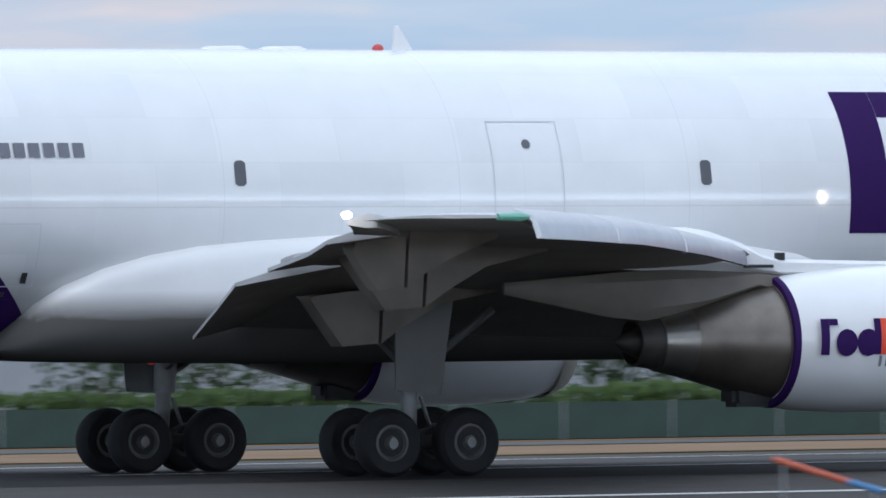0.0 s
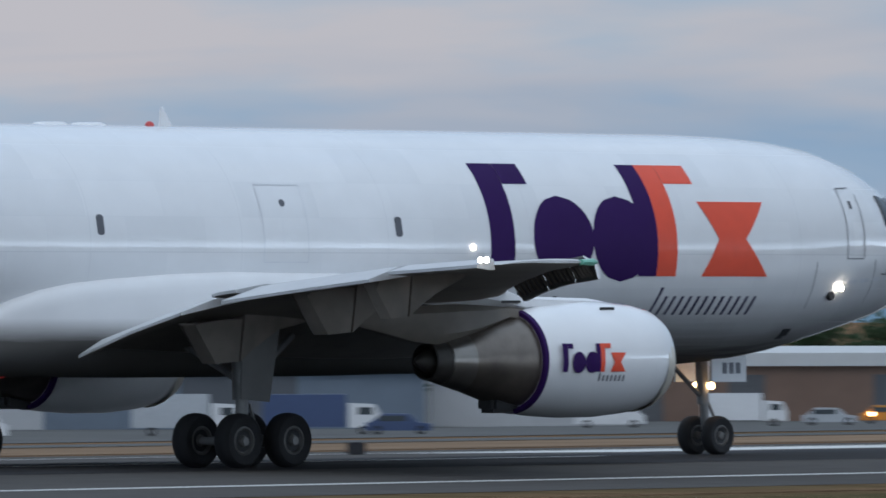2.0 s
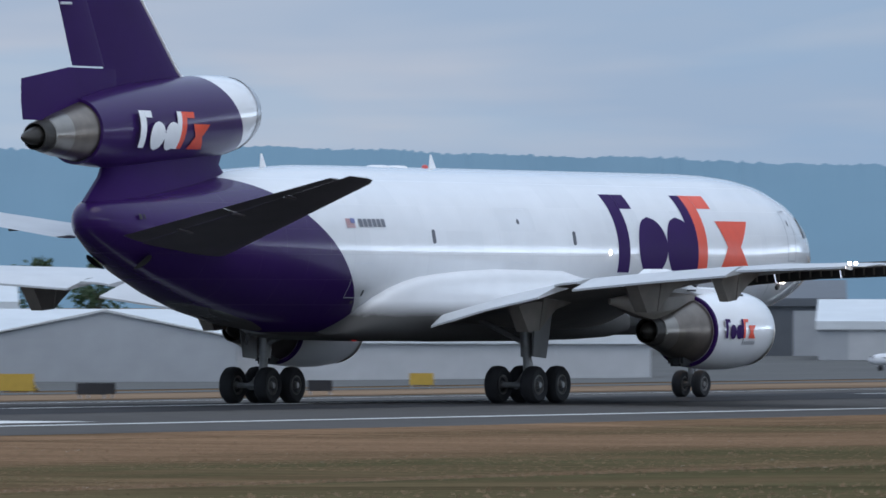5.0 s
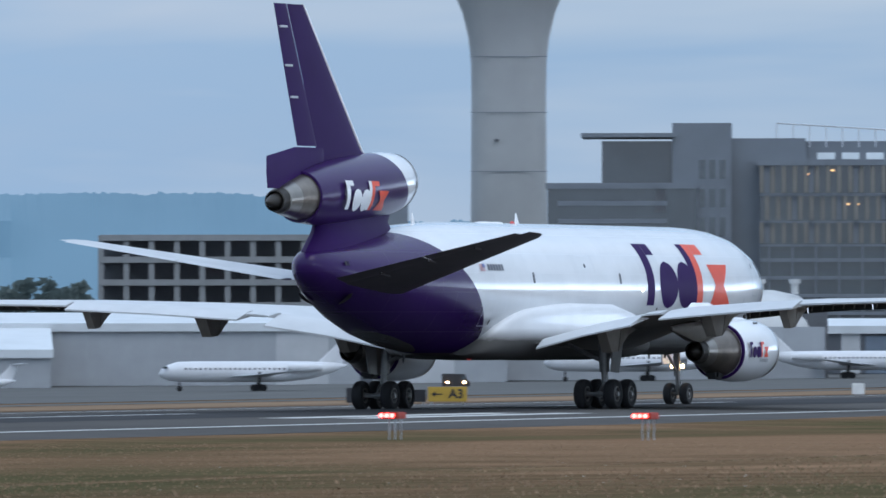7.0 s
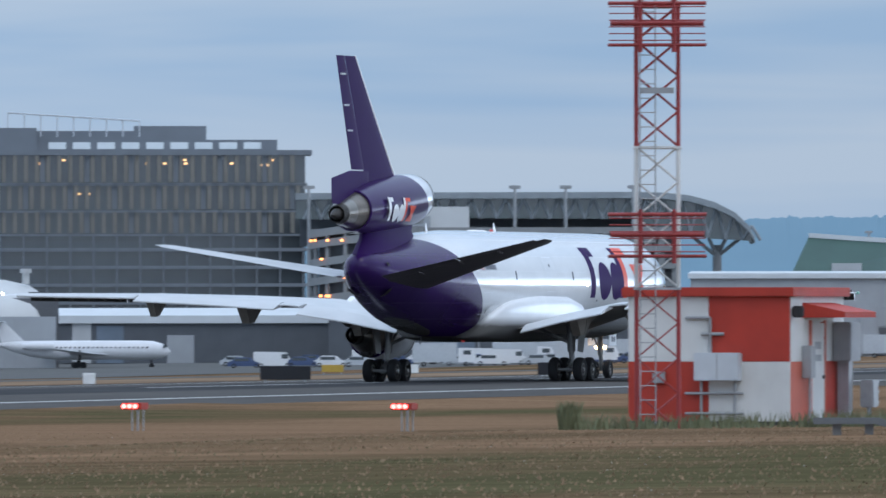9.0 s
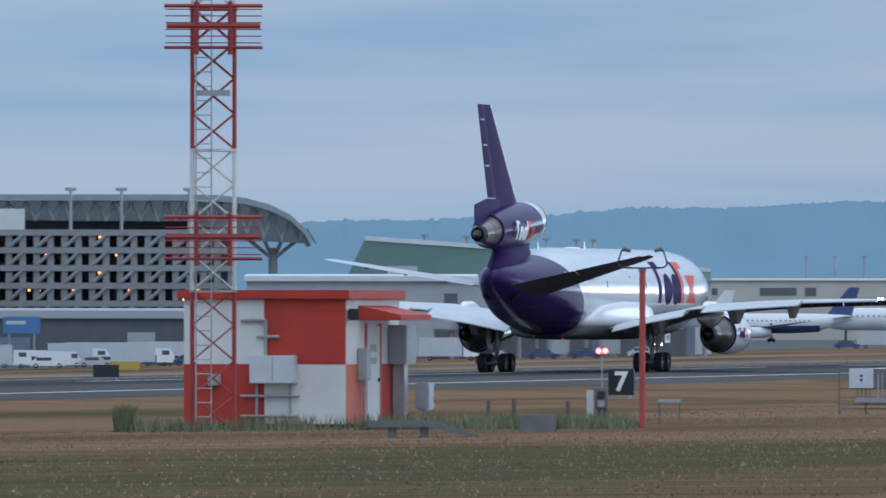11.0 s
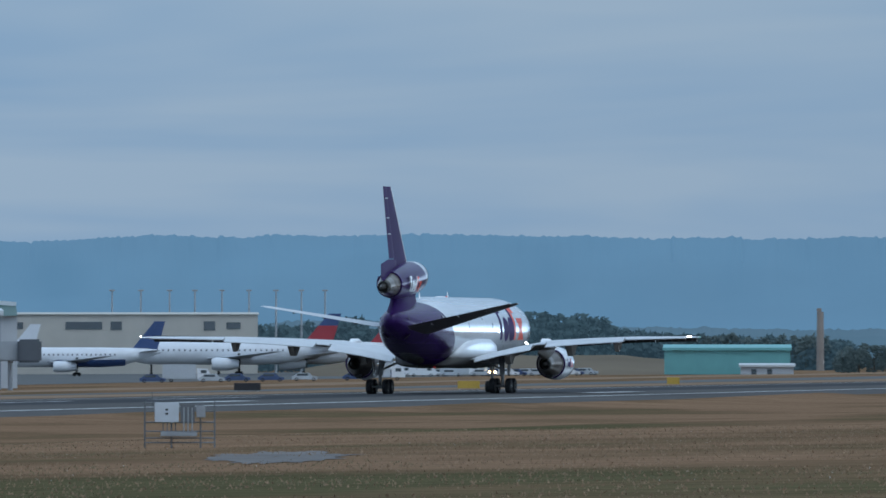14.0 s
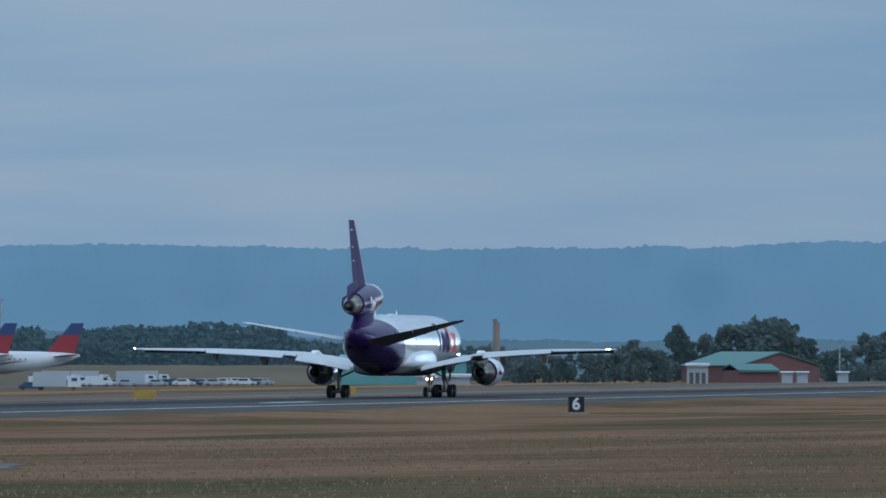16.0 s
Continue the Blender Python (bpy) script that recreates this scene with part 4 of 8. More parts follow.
        return [(x, yy, z + zl + (zt - zl) * (x - le) / (te - le)) for x, yy, z in ring]

    for s in (-1, 1):
        bm = bmesh.new()
        loft(bm, [blade(y, u, 0.76, t, s) for y, u, t in ((0.6, 0, 0.7), (1.6, 0, 0.62), (6, 0, 0.42), (10.2, 0, 0.24), (10.5, 0.1, 0.16), (10.65, 0.3, 0.06))])
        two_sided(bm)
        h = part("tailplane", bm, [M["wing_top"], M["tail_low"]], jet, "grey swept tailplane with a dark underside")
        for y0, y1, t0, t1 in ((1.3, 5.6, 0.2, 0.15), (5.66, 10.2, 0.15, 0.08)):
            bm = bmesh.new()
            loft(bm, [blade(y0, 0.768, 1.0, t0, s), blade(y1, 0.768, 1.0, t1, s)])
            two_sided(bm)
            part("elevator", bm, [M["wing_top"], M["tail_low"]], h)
        for y in (3.2, 5.63, 8.0):
            p = blade(y, 0.68, 0.86, 0.3, s)
            bm = bmesh.new()
            rod(bm, (p[0][0], s * y, p[0][2] - 0.08), (p[9][0], s * y, p[9][2] - 0.1), 0.05, 6)
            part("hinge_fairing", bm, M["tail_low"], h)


def wheel_mesh(radius, width, n=28):
    """A tyre with a rounded tread and a dished metal hub on each side; the axle runs along y."""
    bm = bmesh.new()
    w = width / 2
    prof = [(radius * 0.50, -w * 0.80, 0), (radius * 0.62, -w * 0.96, 0), (radius * 0.86, -w, 0), (radius * 0.97, -w * 0.7, 0), (radius, -w * 0.25, 0), (radius, w * 0.25, 0), (radius * 0.97, w * 0.7, 0), (radius * 0.86, w, 0), (radius * 0.62, w * 0.96, 0), (radius * 0.50, w * 0.80, 0)]
    loft(bm, [[(r * math.cos(a), y, r * math.sin(a)) for a in (2 * math.pi * i / n for i in range(n))] for r, y, _ in prof], cap=False)
    return bm


def hub_mesh(radius, width, n=28):
    """A dished metal hub that shows on both sides of the tyre."""
    bm = bmesh.new()
    w = width / 2
    half = [(0.02, 0.9), (0.18, 0.86), (0.22, 0.58), (0.40, 0.62), (0.46, 0.90), (0.53, 0.84)]
    prof = [(r, -q) for r, q in half] + [(r, q) for r, q in half[::-1]]
    rings = [[(radius * r * math.cos(a), w * q, radius * r * math.sin(a)) for a in (2 * math.pi * i / n for i in range(n))] for r, q in prof]
    loft(bm, rings)
    for f in bm.faces:
        d = math.hypot(f.calc_center_median().x, f.calc_center_median().z)
        f.material_index = 1 if 0.2 * radius < d < 0.4 * radius else 0
    return bm


def build_gear(jet):
    for s in (-1, 1):
        y = s * 5.27
        # the far leg stands a little lower on the crowned runway
        dx, dz = (0.08, 0.0) if s < 0 else (0.25, -0.09)
        bm = bmesh.new()
        rod(bm, (0, y, 0.62), (0.05, y * 0.99, 2.0), 0.15, 14)
        rod(bm, (0.05, y * 0.99, 1.6), (0.1, y * 0.97, 3.4), 0.22, 14)
        rod(bm, (-0.82, y, 0.64), (0.82, y, 0.64), 0.14, 12)
        for ax in (-0.82, 0.82):
            rod(bm, (ax, y - 0.95, 0.65), (ax, y + 0.95, 0.65), 0.10, 10)
        rod(bm, (0.1, y, 1.3), (-0.7, y, 0.75), 0.05, 8)
        rod(bm, (0.12, y, 1.9), (1.9, y * 0.96, 3.1), 0.08, 8)
        rod(bm, (0.0, y, 2.0), (0.1, y * 0.62, 2.9), 0.09, 8)
        rod(bm, (0.25, y, 1.5), (0.45, y, 0.95), 0.04, 8)
        rod(bm, (0.45, y, 0.95), (0.15, y, 0.8), 0.04, 8)
        g = part("landing_gear", bm, M["strut"], jet, "main landing gear leg with a four-wheel bogie")
        g.matrix_basis = pose(dx, 0, dz)
        w0 = None
        for ax in (-0.82, 0.82):
            for o in (-0.69, 0.69):
                if w0 is None:
                    w0 = part("tyre", wheel_mesh(0.64, 0.48), M["rubber"], g)
                    h0 = part("wheel_hub", hub_mesh(0.64, 0.48), [M["hub"], M["dark"]], g)
                    w0.matrix_basis = h0.matrix_basis = pose(ax, y + o, 0.66)
                else:
                    shared("tyre", w0, pose(ax, y + o, 0.66), g)
                    shared("wheel_hub", h0, pose(ax, y + o, 0.66), g)
        bm = bmesh.new()
        loft(bm, [[(-0.62, y + s * 0.62, 3.35), (0.62, y + s * 0.62, 3.4), (0.62, y + s * 0.66, 3.4), (-0.62, y + s * 0.66, 3.35)], [(-0.52, y + s * 0.45, 1.62), (0.42, y + s * 0.45, 1.55), (0.42, y + s * 0.49, 1.55), (-0.52, y + s * 0.49, 1.62)]])
        part("gear_door", bm, M["door_grey"], g, "grey landing gear door")
    # nose leg
    bm = bmesh.new()
    rod(bm, (22.07, 0, 0.5), (21.95, 0, 2.5), 0.11, 12)
    rod(bm, (21.98, 0, 1.3), (21.9, 0, 2.6), 0.16, 12)
    rod(bm, (22.07, -0.55, 0.5), (22.07, 0.55, 0.5), 0.08, 10)
    rod(bm, (22.0, 0, 1.4), (20.6, 0, 2.45), 0.06, 8)
    rod(bm, (22.15, 0, 1.35), (22.4, 0, 0.95), 0.04, 8)
    g = part("nose_gear", bm, M["strut"], jet, "nose landing gear leg with two wheels")
    w0 = part("tyre", wheel_mesh(0.50, 0.36, 24), M["rubber"], g)
    h0 = part("wheel_hub", hub_mesh(0.50, 0.36, 24), [M["hub"], M["dark"]], g)
    w0.matrix_basis = h0.matrix_basis = pose(22.07, -0.4, 0.5)
    shared("tyre", w0, pose(22.07, 0.4, 0.5), g)
    shared("wheel_hub", h0, pose(22.07, 0.4, 0.5), g)
    for s in (-1, 1):
        bm = bmesh.new()
        box(bm, 21.6, 22.9, s * 0.62 - 0.02, s * 0.62 + 0.02, 1.85, 2.5)
        d = part("gear_door", bm, M["white"], g, "white nose gear door with dark bars")
        bm = bmesh.new()
        for k in range(3):
            box(bm, 22.0 + 0.25 * k, 22.17 + 0.25 * k, s * 0.645 - 0.004, s * 0.645 + 0.004, 2.06, 2.34)
        part("number_bar", bm, M["navy_soft"], d)
        bm = bmesh.new()
        bmesh.ops.create_uvsphere(bm, u_segments=10, v_segments=6, radius=0.1)
        bmesh.ops.translate(bm, verts=bm.verts, vec=(22.0, s * 0.25, 1.75))
        part("taxi_lamp", bm, M["lamp_warm"], g, "lit taxi lamp")


M["pylon_grey"] = mat("stained_pylon_paint", (0.16, 0.14, 0.12), 0.55, var=0.35, scale=1.1)
M["lip"] = mat("dull_cream_metal", (0.62, 0.58, 0.5), 0.45, 0.3, var=0.12)
M["white"] = mat("plain_white_paint", (0.78, 0.79, 0.80), 0.35, var=0.06)
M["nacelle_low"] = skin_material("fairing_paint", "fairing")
# soot plus the under-wing shade, both in one dark colour
M["flap_low"] = mat("sooty_shaded_flap_underside", (0.205, 0.18, 0.155), 0.6, var=0.35, scale=1.2)
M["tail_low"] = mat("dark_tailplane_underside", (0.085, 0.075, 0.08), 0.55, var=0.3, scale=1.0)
M["seam_dark"] = mat("dark_skin_joint", (0.20, 0.21, 0.23), 0.6)
M["door_grey"] = mat("gear_door_grey", (0.16, 0.16, 0.16), 0.5, var=0.15, scale=1.5)
M["slat_cove"] = mat("dark_slat_cove", (0.05, 0.048, 0.045), 0.6, var=0.3, scale=2)
M["glass_grey"] = mat("grey_cabin_window", (0.10, 0.105, 0.12), 0.2)
M["navy_soft"] = mat("grey_lettering", (0.16, 0.17, 0.20), 0.45)
M["flag_red"] = mat("flag_red", (0.5, 0.24, 0.25), 0.5)
M["flag_blue"] = mat("flag_blue", (0.16, 0.19, 0.38), 0.5)
M["lamp_red_dim"] = mat("faint_red_beacon", (0.35, 0.05, 0.05), 0.3, emit=(1, 0.1, 0.1), power=0.15)
M["lamp_warm"] = mat("warm_lit_lamp", (1, 0.8, 0.6), 0.3, emit=(1.0, 0.62, 0.3), power=16)

jet = thing("cargo_jet", 84.85, LINE_Y, 0.065, 0, "white and purple three-engined cargo jet rolling on the runway", "airplane")
build_fuselage(jet)
for side_sign in (-1, 1):
    build_wing(jet, side_sign)
    build_engine(jet, side_sign)
build_tail(jet)
build_gear(jet)

# ---------------------------------------------------------------- airfield furniture
def east(b):
    """Bearings east of the lattice mast are counted from an axis turned by a tenth of a degree."""
    u = min(1.0, max(0.0, (17.2 - b) / 0.6))
    return b + 0.107 * u * u * (3 - 2 * u)


def digit(bm, text, size, x, y, z):
    """Readable figures from the built-in font, standing upright and facing -x."""
    c = bpy.data.curves.new("figure", "FONT")
    c.body, c.size, c.align_x, c.align_y, c.extrude = text, size, "CENTER", "CENTER", 0.004
    c.offset = 0.03 * size
    o = bpy.data.objects.new("figure", c)
    me = bpy.data.meshes.new_from_object(o)
    n0 = len(bm.verts)
    bm.from_mesh(me)
    bm.verts.ensure_lookup_table()
    m = pose(x, y, z, 90, 0, -90)
    for v in bm.verts[n0:]:
        v.co = m @ v.co
    bpy.data.objects.remove(o)
    bpy.data.curves.remove(c)
    bpy.data.meshes.remove(me)


M["sign_black"] = mat("sign_face_black", (0.012, 0.012, 0.016), 0.45, var=0.2)
M["sign_white"] = mat("sign_legend_white", (0.72, 0.72, 0.70), 0.5)
M["sign_yellow"] = mat("sign_face_yellow", (0.46, 0.29, 0.04), 0.5, var=0.12)
M["galv"] = mat("galvanised_steel", (0.34, 0.35, 0.36), 0.45, 0.5, var=0.2, scale=4)
M["old_steel"] = mat("dull_weathered_steel", (0.15, 0.155, 0.16), 0.55, 0.4, var=0.25, scale=4)
M["pole_red"] = mat("faded_red_pole_paint", (0.40, 0.062, 0.05), 0.6, var=0.2, scale=1.5)
M["concrete"] = mat("weathered_concrete", (0.24, 0.235, 0.22), 0.9, var=0.2, scale=2)
M["signal_red"] = mat("faded_signal_red_paint", (0.42, 0.035, 0.018), 0.55, var=0.22, scale=1.5, bump=0.1)
M["signal_pink"] = mat("sun_bleached_red_paint", (0.55, 0.13, 0.08), 0.6, var=0.2, scale=1.5)
M["shed_white"] = mat("weathered_white_paint", (0.62, 0.62, 0.60), 0.6, var=0.14, scale=1.4, bump=0.1)
M["cabinet_grey"] = mat("grey_cabinet_paint", (0.30, 0.31, 0.32), 0.5, 0.1, var=0.15)
M["pale_grey"] = mat("pale_grey_enclosure", (0.50, 0.53, 0.56), 0.5, var=0.1)
M["old_wood"] = mat("weathered_wood", (0.13, 0.11, 0.09), 0.85, var=0.3, scale=4)
M["boom_blue"] = mat("boom_blue_paint", (0.08, 0.25, 0.5), 0.5)
M["concrete_dark"] = mat("stained_concrete_foot", (0.16, 0.155, 0.15), 0.9, var=0.2)
M["gravel"] = ground_mat("grey_gravel", (0.165, 0.15, 0.14), 0.95, var=0.35, scale=2)
M["weed"] = mat("green_weeds", (0.15, 0.16, 0.085), 0.8, var=0.3)


def distance_sign(x, y, figure, base):
    z = ground_z(x, y)
    s = thing("distance_sign", x, y, z, 0, f"black runway distance sign with a white {figure}", "sign", "runway distance signs")
    bm = bmesh.new()
    box(bm, -0.09, 0.09, -0.62, 0.62, base - z, base - z + 1.2, bevel=0.02)
    part("panel", bm, M["sign_black"], s)
    bm = bmesh.new()
    digit(bm, figure, 1.25, -0.10, 0, base - z + 0.6)
    part("figure", bm, M["sign_white"], s, smooth=False)
    for yy in (-0.4, 0.4):
        bm = bmesh.new()
        rod(bm, (0, yy, -0.02), (0, yy, base - z + 0.05), 0.035, 8)
        part("leg", bm, M["galv"], s)
    bm = bmesh.new()
    box(bm, -0.6, 0.6, -0.9, 0.9, -0.02, 0.05, bevel=0.01)
    part("pad", bm, M["concrete"], s, "pale concrete pad")


distance_sign(137.0, 113.2, "8", 0.34)
distance_sign(436.0, 113.9, "7", 0.04)
distance_sign(733.9, 114.7, "6", -0.25)


def guide_lamp(y):
    """One of the four red approach-path lamp boxes that stand across the line of flight."""
    x = 291.0
    s = thing("approach_lamp", x, y, ground_z(x, y), 0, "red glowing approach-path lamp box on short legs", "airfield lamp", "approach-path lamps")
    bm = bmesh.new()
    box(bm, -0.3, 0.42, -0.34, 0.34, 0.68, 0.90, bevel=0.03)
    part("housing", bm, M["signal_red"], s)
    for k in (-1, 0, 1):
        bm = bmesh.new()
        rod(bm, (-0.33, 0.19 * k + 0.05, 0.79), (-0.29, 0.19 * k + 0.05, 0.79), 0.075, 14)
        part("lens", bm, M["lamp_red_hot"], s, "glowing red lens")
    for yy in (-0.2, 0.0):
        for xx in (-0.2, 0.3):
            bm = bmesh.new()
            rod(bm, (xx, yy, 0.0), (xx, yy, 0.72), 0.025, 6)
            part("leg", bm, M["galv"], s)


M["lamp_red_hot"] = mat("hot_red_lamp", (1, 0.2, 0.15), 0.3, emit=(1.0, 0.075, 0.07), power=11)
for ly in (124.6, 115.7, 106.8, 97.7):
    guide_lamp(ly)


def build_hut():
    x0, y0 = 198.3, 57.9
    z = ground_z(x0, y0)
    W, Dp, Hh = 3.6, 4.2, 2.75
    s = thing("equipment_hut", x0, y0, z, 0, "red and white chequered equipment hut with a flat roof", "hut")
    mid = 1.36
    # plinth, wall panels in two rows and two columns
    bm = bmesh.new()
    box(bm, 0.02, Dp, 0.02, W, -0.1, 0.1)
    part("plinth", bm, M["dark"], s)
    for (ya, yb, za, zb, m) in ((W / 2, W, mid, Hh, "shed_white"), (0, W / 2, mid, Hh, "signal_red"), (W / 2, W, 0.08, mid, "signal_red"), (0, W / 2, 0.08, mid, "shed_white")):
        bm = bmesh.new()
        box(bm, 0.0, 0.08, ya + 0.004, yb - 0.004, za + 0.003, zb - 0.003)
        part("wall_panel", bm, M[m], s)
    for (xa, xb, za, zb, m) in ((0.08, 1.55, mid, Hh, "shed_white"), (0.08, 1.55, 0.08, mid, "signal_pink"), (2.65, Dp, mid, Hh, "shed_white"), (2.65, Dp, 0.08, mid, "signal_red"), (1.55, 2.65, 2.2, Hh, "shed_white")):
        bm = bmesh.new()
        box(bm, xa + 0.004, xb - 0.004, 0.0, 0.08, za + 0.003, zb - 0.003)
        part("wall_panel", bm, M[m], s)
    bm = bmesh.new()
    box(bm, 0.08, Dp, 0.1, W, 0.08, Hh)
    part("core", bm, M["shed_white"], s)
    bm = bmesh.new()
    box(bm, -0.12, Dp + 0.12, -0.12, W + 0.12, Hh, Hh + 0.2, bevel=0.02)
    r = part("roof", bm, M["signal_red"], s, "flat red roof slab")
    d = part("door", box_bm(1.62, 2.58, -0.03, 0.05, 0.12, 2.18), M["shed_white"], s, "white door with dark notice bars")
    part("notice_bar", box_bm(1.85, 2.3, -0.04, -0.03, 1.62, 1.78), M["cabinet_grey"], d)
    part("notice_bar", box_bm(1.85, 2.3, -0.04, -0.03, 1.36, 1.5), M["cabinet_grey"], d)
    part("handle", box_bm(2.42, 2.5, -0.07, -0.03, 0.98, 1.06), M["dark"], d)
    for xa, xb in ((1.5, 1.6), (2.6, 2.7)):
        part("door_frame", box_bm(xa, xb, -0.04, 0.06, 0.1, 2.24), M["signal_pink"], s)
    bm = bmesh.new()
    loft(bm, [[(1.0, 0, 2.62), (3.4, 0, 2.62), (3.4, 0, 2.3), (1.0, 0, 2.3)], [(1.0, -0.95, 2.42), (3.4, -0.95, 2.42), (3.4, -0.95, 2.3), (1.0, -0.95, 2.3)]])
    part("awning", bm, M["signal_red"], s, "red sloping awning over the door")
    # electrical box, conduits and rails on the front wall
    b = part("electrical_box", box_bm(-0.3, -0.01, 1.05, 2.05, 0.95, 1.55, 0.02), M["pale_grey"], s, "pale grey electrical box")
    part("door_line", box_bm(-0.305, -0.3, 1.52, 1.54, 0.97, 1.53), M["cabinet_grey"], b)
    for a, c, r0 in (((-0.06, 1.95, 0.0), (-0.06, 1.95, 0.95), 0.03), ((-0.06, 1.2, 0.0), (-0.06, 1.2, 0.95), 0.03), ((-0.08, 1.0, 0.68), (-0.08, 2.3, 0.68), 0.03), ((-0.08, 1.0, 0.25), (-0.08, 2.3, 0.25), 0.03), ((-0.05, 1.75, 1.55), (-0.05, 1.75, 2.3), 0.035), ((-0.05, 1.75, 2.3), (-0.05, 2.3, 2.3), 0.035), ((-0.05, 1.45, 1.95), (-0.05, 1.95, 1.95), 0.035)):
        bm = bmesh.new()
        rod(bm, a, c, r0, 8)
        part("conduit", bm, M["cabinet_grey"], s)
    part("junction_box", box_bm(-0.16, -0.01, 2.75, 3.02, 0.9, 1.15, 0.02), M["cabinet_grey"], s)
    # cabinets by the door
    part("wall_cabinet", box_bm(3.3, 4.1, -0.42, -0.02, 1.35, 2.2, 0.02), M["cabinet_grey"], s, "grey wall cabinet")
    part("cabinet_post", box_bm(3.55, 3.85, -0.3, -0.05, -0.1, 1.35), M["galv"], s)
    part("meter_box", box_bm(0.9, 1.25, -0.22, -0.01, 1.0, 1.7, 0.02), M["cabinet_grey"], s)
    bm = bmesh.new()
    rod(bm, (1.2, -0.1, 0.0), (1.2, -0.1, 1.0), 0.035, 8)
    part("conduit", bm, M["galv"], s)
    bm = bmesh.new()
    box(bm, 3.9, 4.35, -0.75, -0.45, 0.35, 0.95, bevel=0.03)
    for k in range(3):
        rod(bm, (4.35, -0.6, 0.4 + 0.22 * k), (4.75, -0.6, 0.46 + 0.22 * k), 0.05, 8)
    rod(bm, (4.1, -0.6, 0.0), (4.1, -0.6, 0.4), 0.05, 8)
    part("valve_assembly", bm, M["galv"], s)
    # steel landing and ramp
    bm = bmesh.new()
    box(bm, 1.1, 3.6, -1.5, -0.1, 0.02, 0.14)
    loft(bm, [[(3.6, -1.5, 0.02), (3.6, -0.5, 0.02), (3.6, -0.5, 0.14), (3.6, -1.5, 0.14)], [(5.6, -1.7, -0.12), (5.6, -0.7, -0.12), (5.6, -0.7, -0.06), (5.6, -1.7, -0.06)]])
    part("landing", bm, M["old_steel"], s, "steel landing with a ramp")
    part("wall_lamp", box_bm(0.1, 0.3, -0.25, -0.02, 2.3, 2.55, 0.03), M["dark"], s)


build_hut()


def build_mast():
    x, y = 193.6, 59.4
    z = ground_z(x, y)
    s = thing("antenna_mast", x, y, z, 17, "red and white steel lattice mast with antenna arrays", "mast")
    h = 0.44
    cols = [M["mast_red"], M["shed_white"]]
    legs = [(-h, -h), (-h, h), (h, -h), (h, h)]
    for k in range(4):
        z0, z1 = 2.95 * k, 2.95 * (k + 1)
        m = cols[k % 2]
        for a, b in legs:
            bm = bmesh.new()
            rod(bm, (a, b, z0), (a, b, z1), 0.045, 8)
            part("leg", bm, m, s)
        bm = bmesh.new()
        n = 4
        for i in range(n):
            za, zb = z0 + (z1 - z0) * i / n, z0 + (z1 - z0) * (i + 1) / n
            for (p, q) in ((legs[0], legs[1]), (legs[1], legs[3]), (legs[3], legs[2]), (legs[2], legs[0])):
                rod(bm, (*p, za), (*q, zb), 0.018, 5)
                rod(bm, (*q, za), (*p, zb), 0.018, 5)
        tagged(part("bracing", bm, m, s, "thin crossed bracing"), kind="stuff")
        part("splice_plate", box_bm(-h - 0.06, h + 0.06, -h - 0.06, h + 0.06, z1 - 0.05, z1), M["galv"] if k == 0 else m, s)
    # climbing ladder on one face
    bm = bmesh.new()
    for yy in (h - 0.08, h - 0.4):
        rod(bm, (-h - 0.12, yy, 0.1), (-h - 0.12, yy, 11.5), 0.015, 5)
    for i in range(38):
        rod(bm, (-h - 0.12, h - 0.4, 0.3 + 0.3 * i), (-h - 0.12, h - 0.08, 0.3 + 0.3 * i), 0.012, 5)
    part("ladder", bm, M["galv"], s, "narrow climbing ladder")
    part("equipment_bar", box_bm(-h - 0.15, -h, -0.35, 0.35, 7.0, 7.12), M["cabinet_grey"], s)
    # two arrays of horizontal rods on red booms
    for zc in (8.45, 4.05):
        for dz, ln, r0 in ((0.42, 2.05, 0.04), (0.0, 1.95, 0.055), (-0.45, 2.05, 0.035)):
            bm = bmesh.new()
            rod(bm, (-h - 0.45, -ln / 2, zc + dz), (-h - 0.45, ln / 2, zc + dz), r0, 8)
            part("boom", bm, M["mast_red"], s)
        for i in range(6):
            dz = 0.34 - 0.14 * i
            bm = bmesh.new()
            rod(bm, (-h - 0.7, -1.0, zc + dz), (-h - 0.7, 1.0, zc + dz), 0.013, 5)
            part("antenna_rod", bm, M["mast_red"], s)
        for yy in (-0.35, 0.35):
            bm = bmesh.new()
            rod(bm, (-h, yy, zc + 0.5), (-h - 0.7, yy, zc + 0.5), 0.03, 6)
            rod(bm, (-h - 0.45, yy, zc - 0.6), (-h - 0.45, yy, zc + 0.5), 0.05, 8)
            part("bracket", bm, M["mast_red"], s)


M["mast_red"] = mat("mast_red_paint", (0.29, 0.03, 0.03), 0.5, var=0.2)
build_mast()


def at_ground(b, r):
    b = east(b)
    x, y = r * math.cos(radians(b)), r * math.sin(radians(b))
    return x, y, ground_z(x, y)


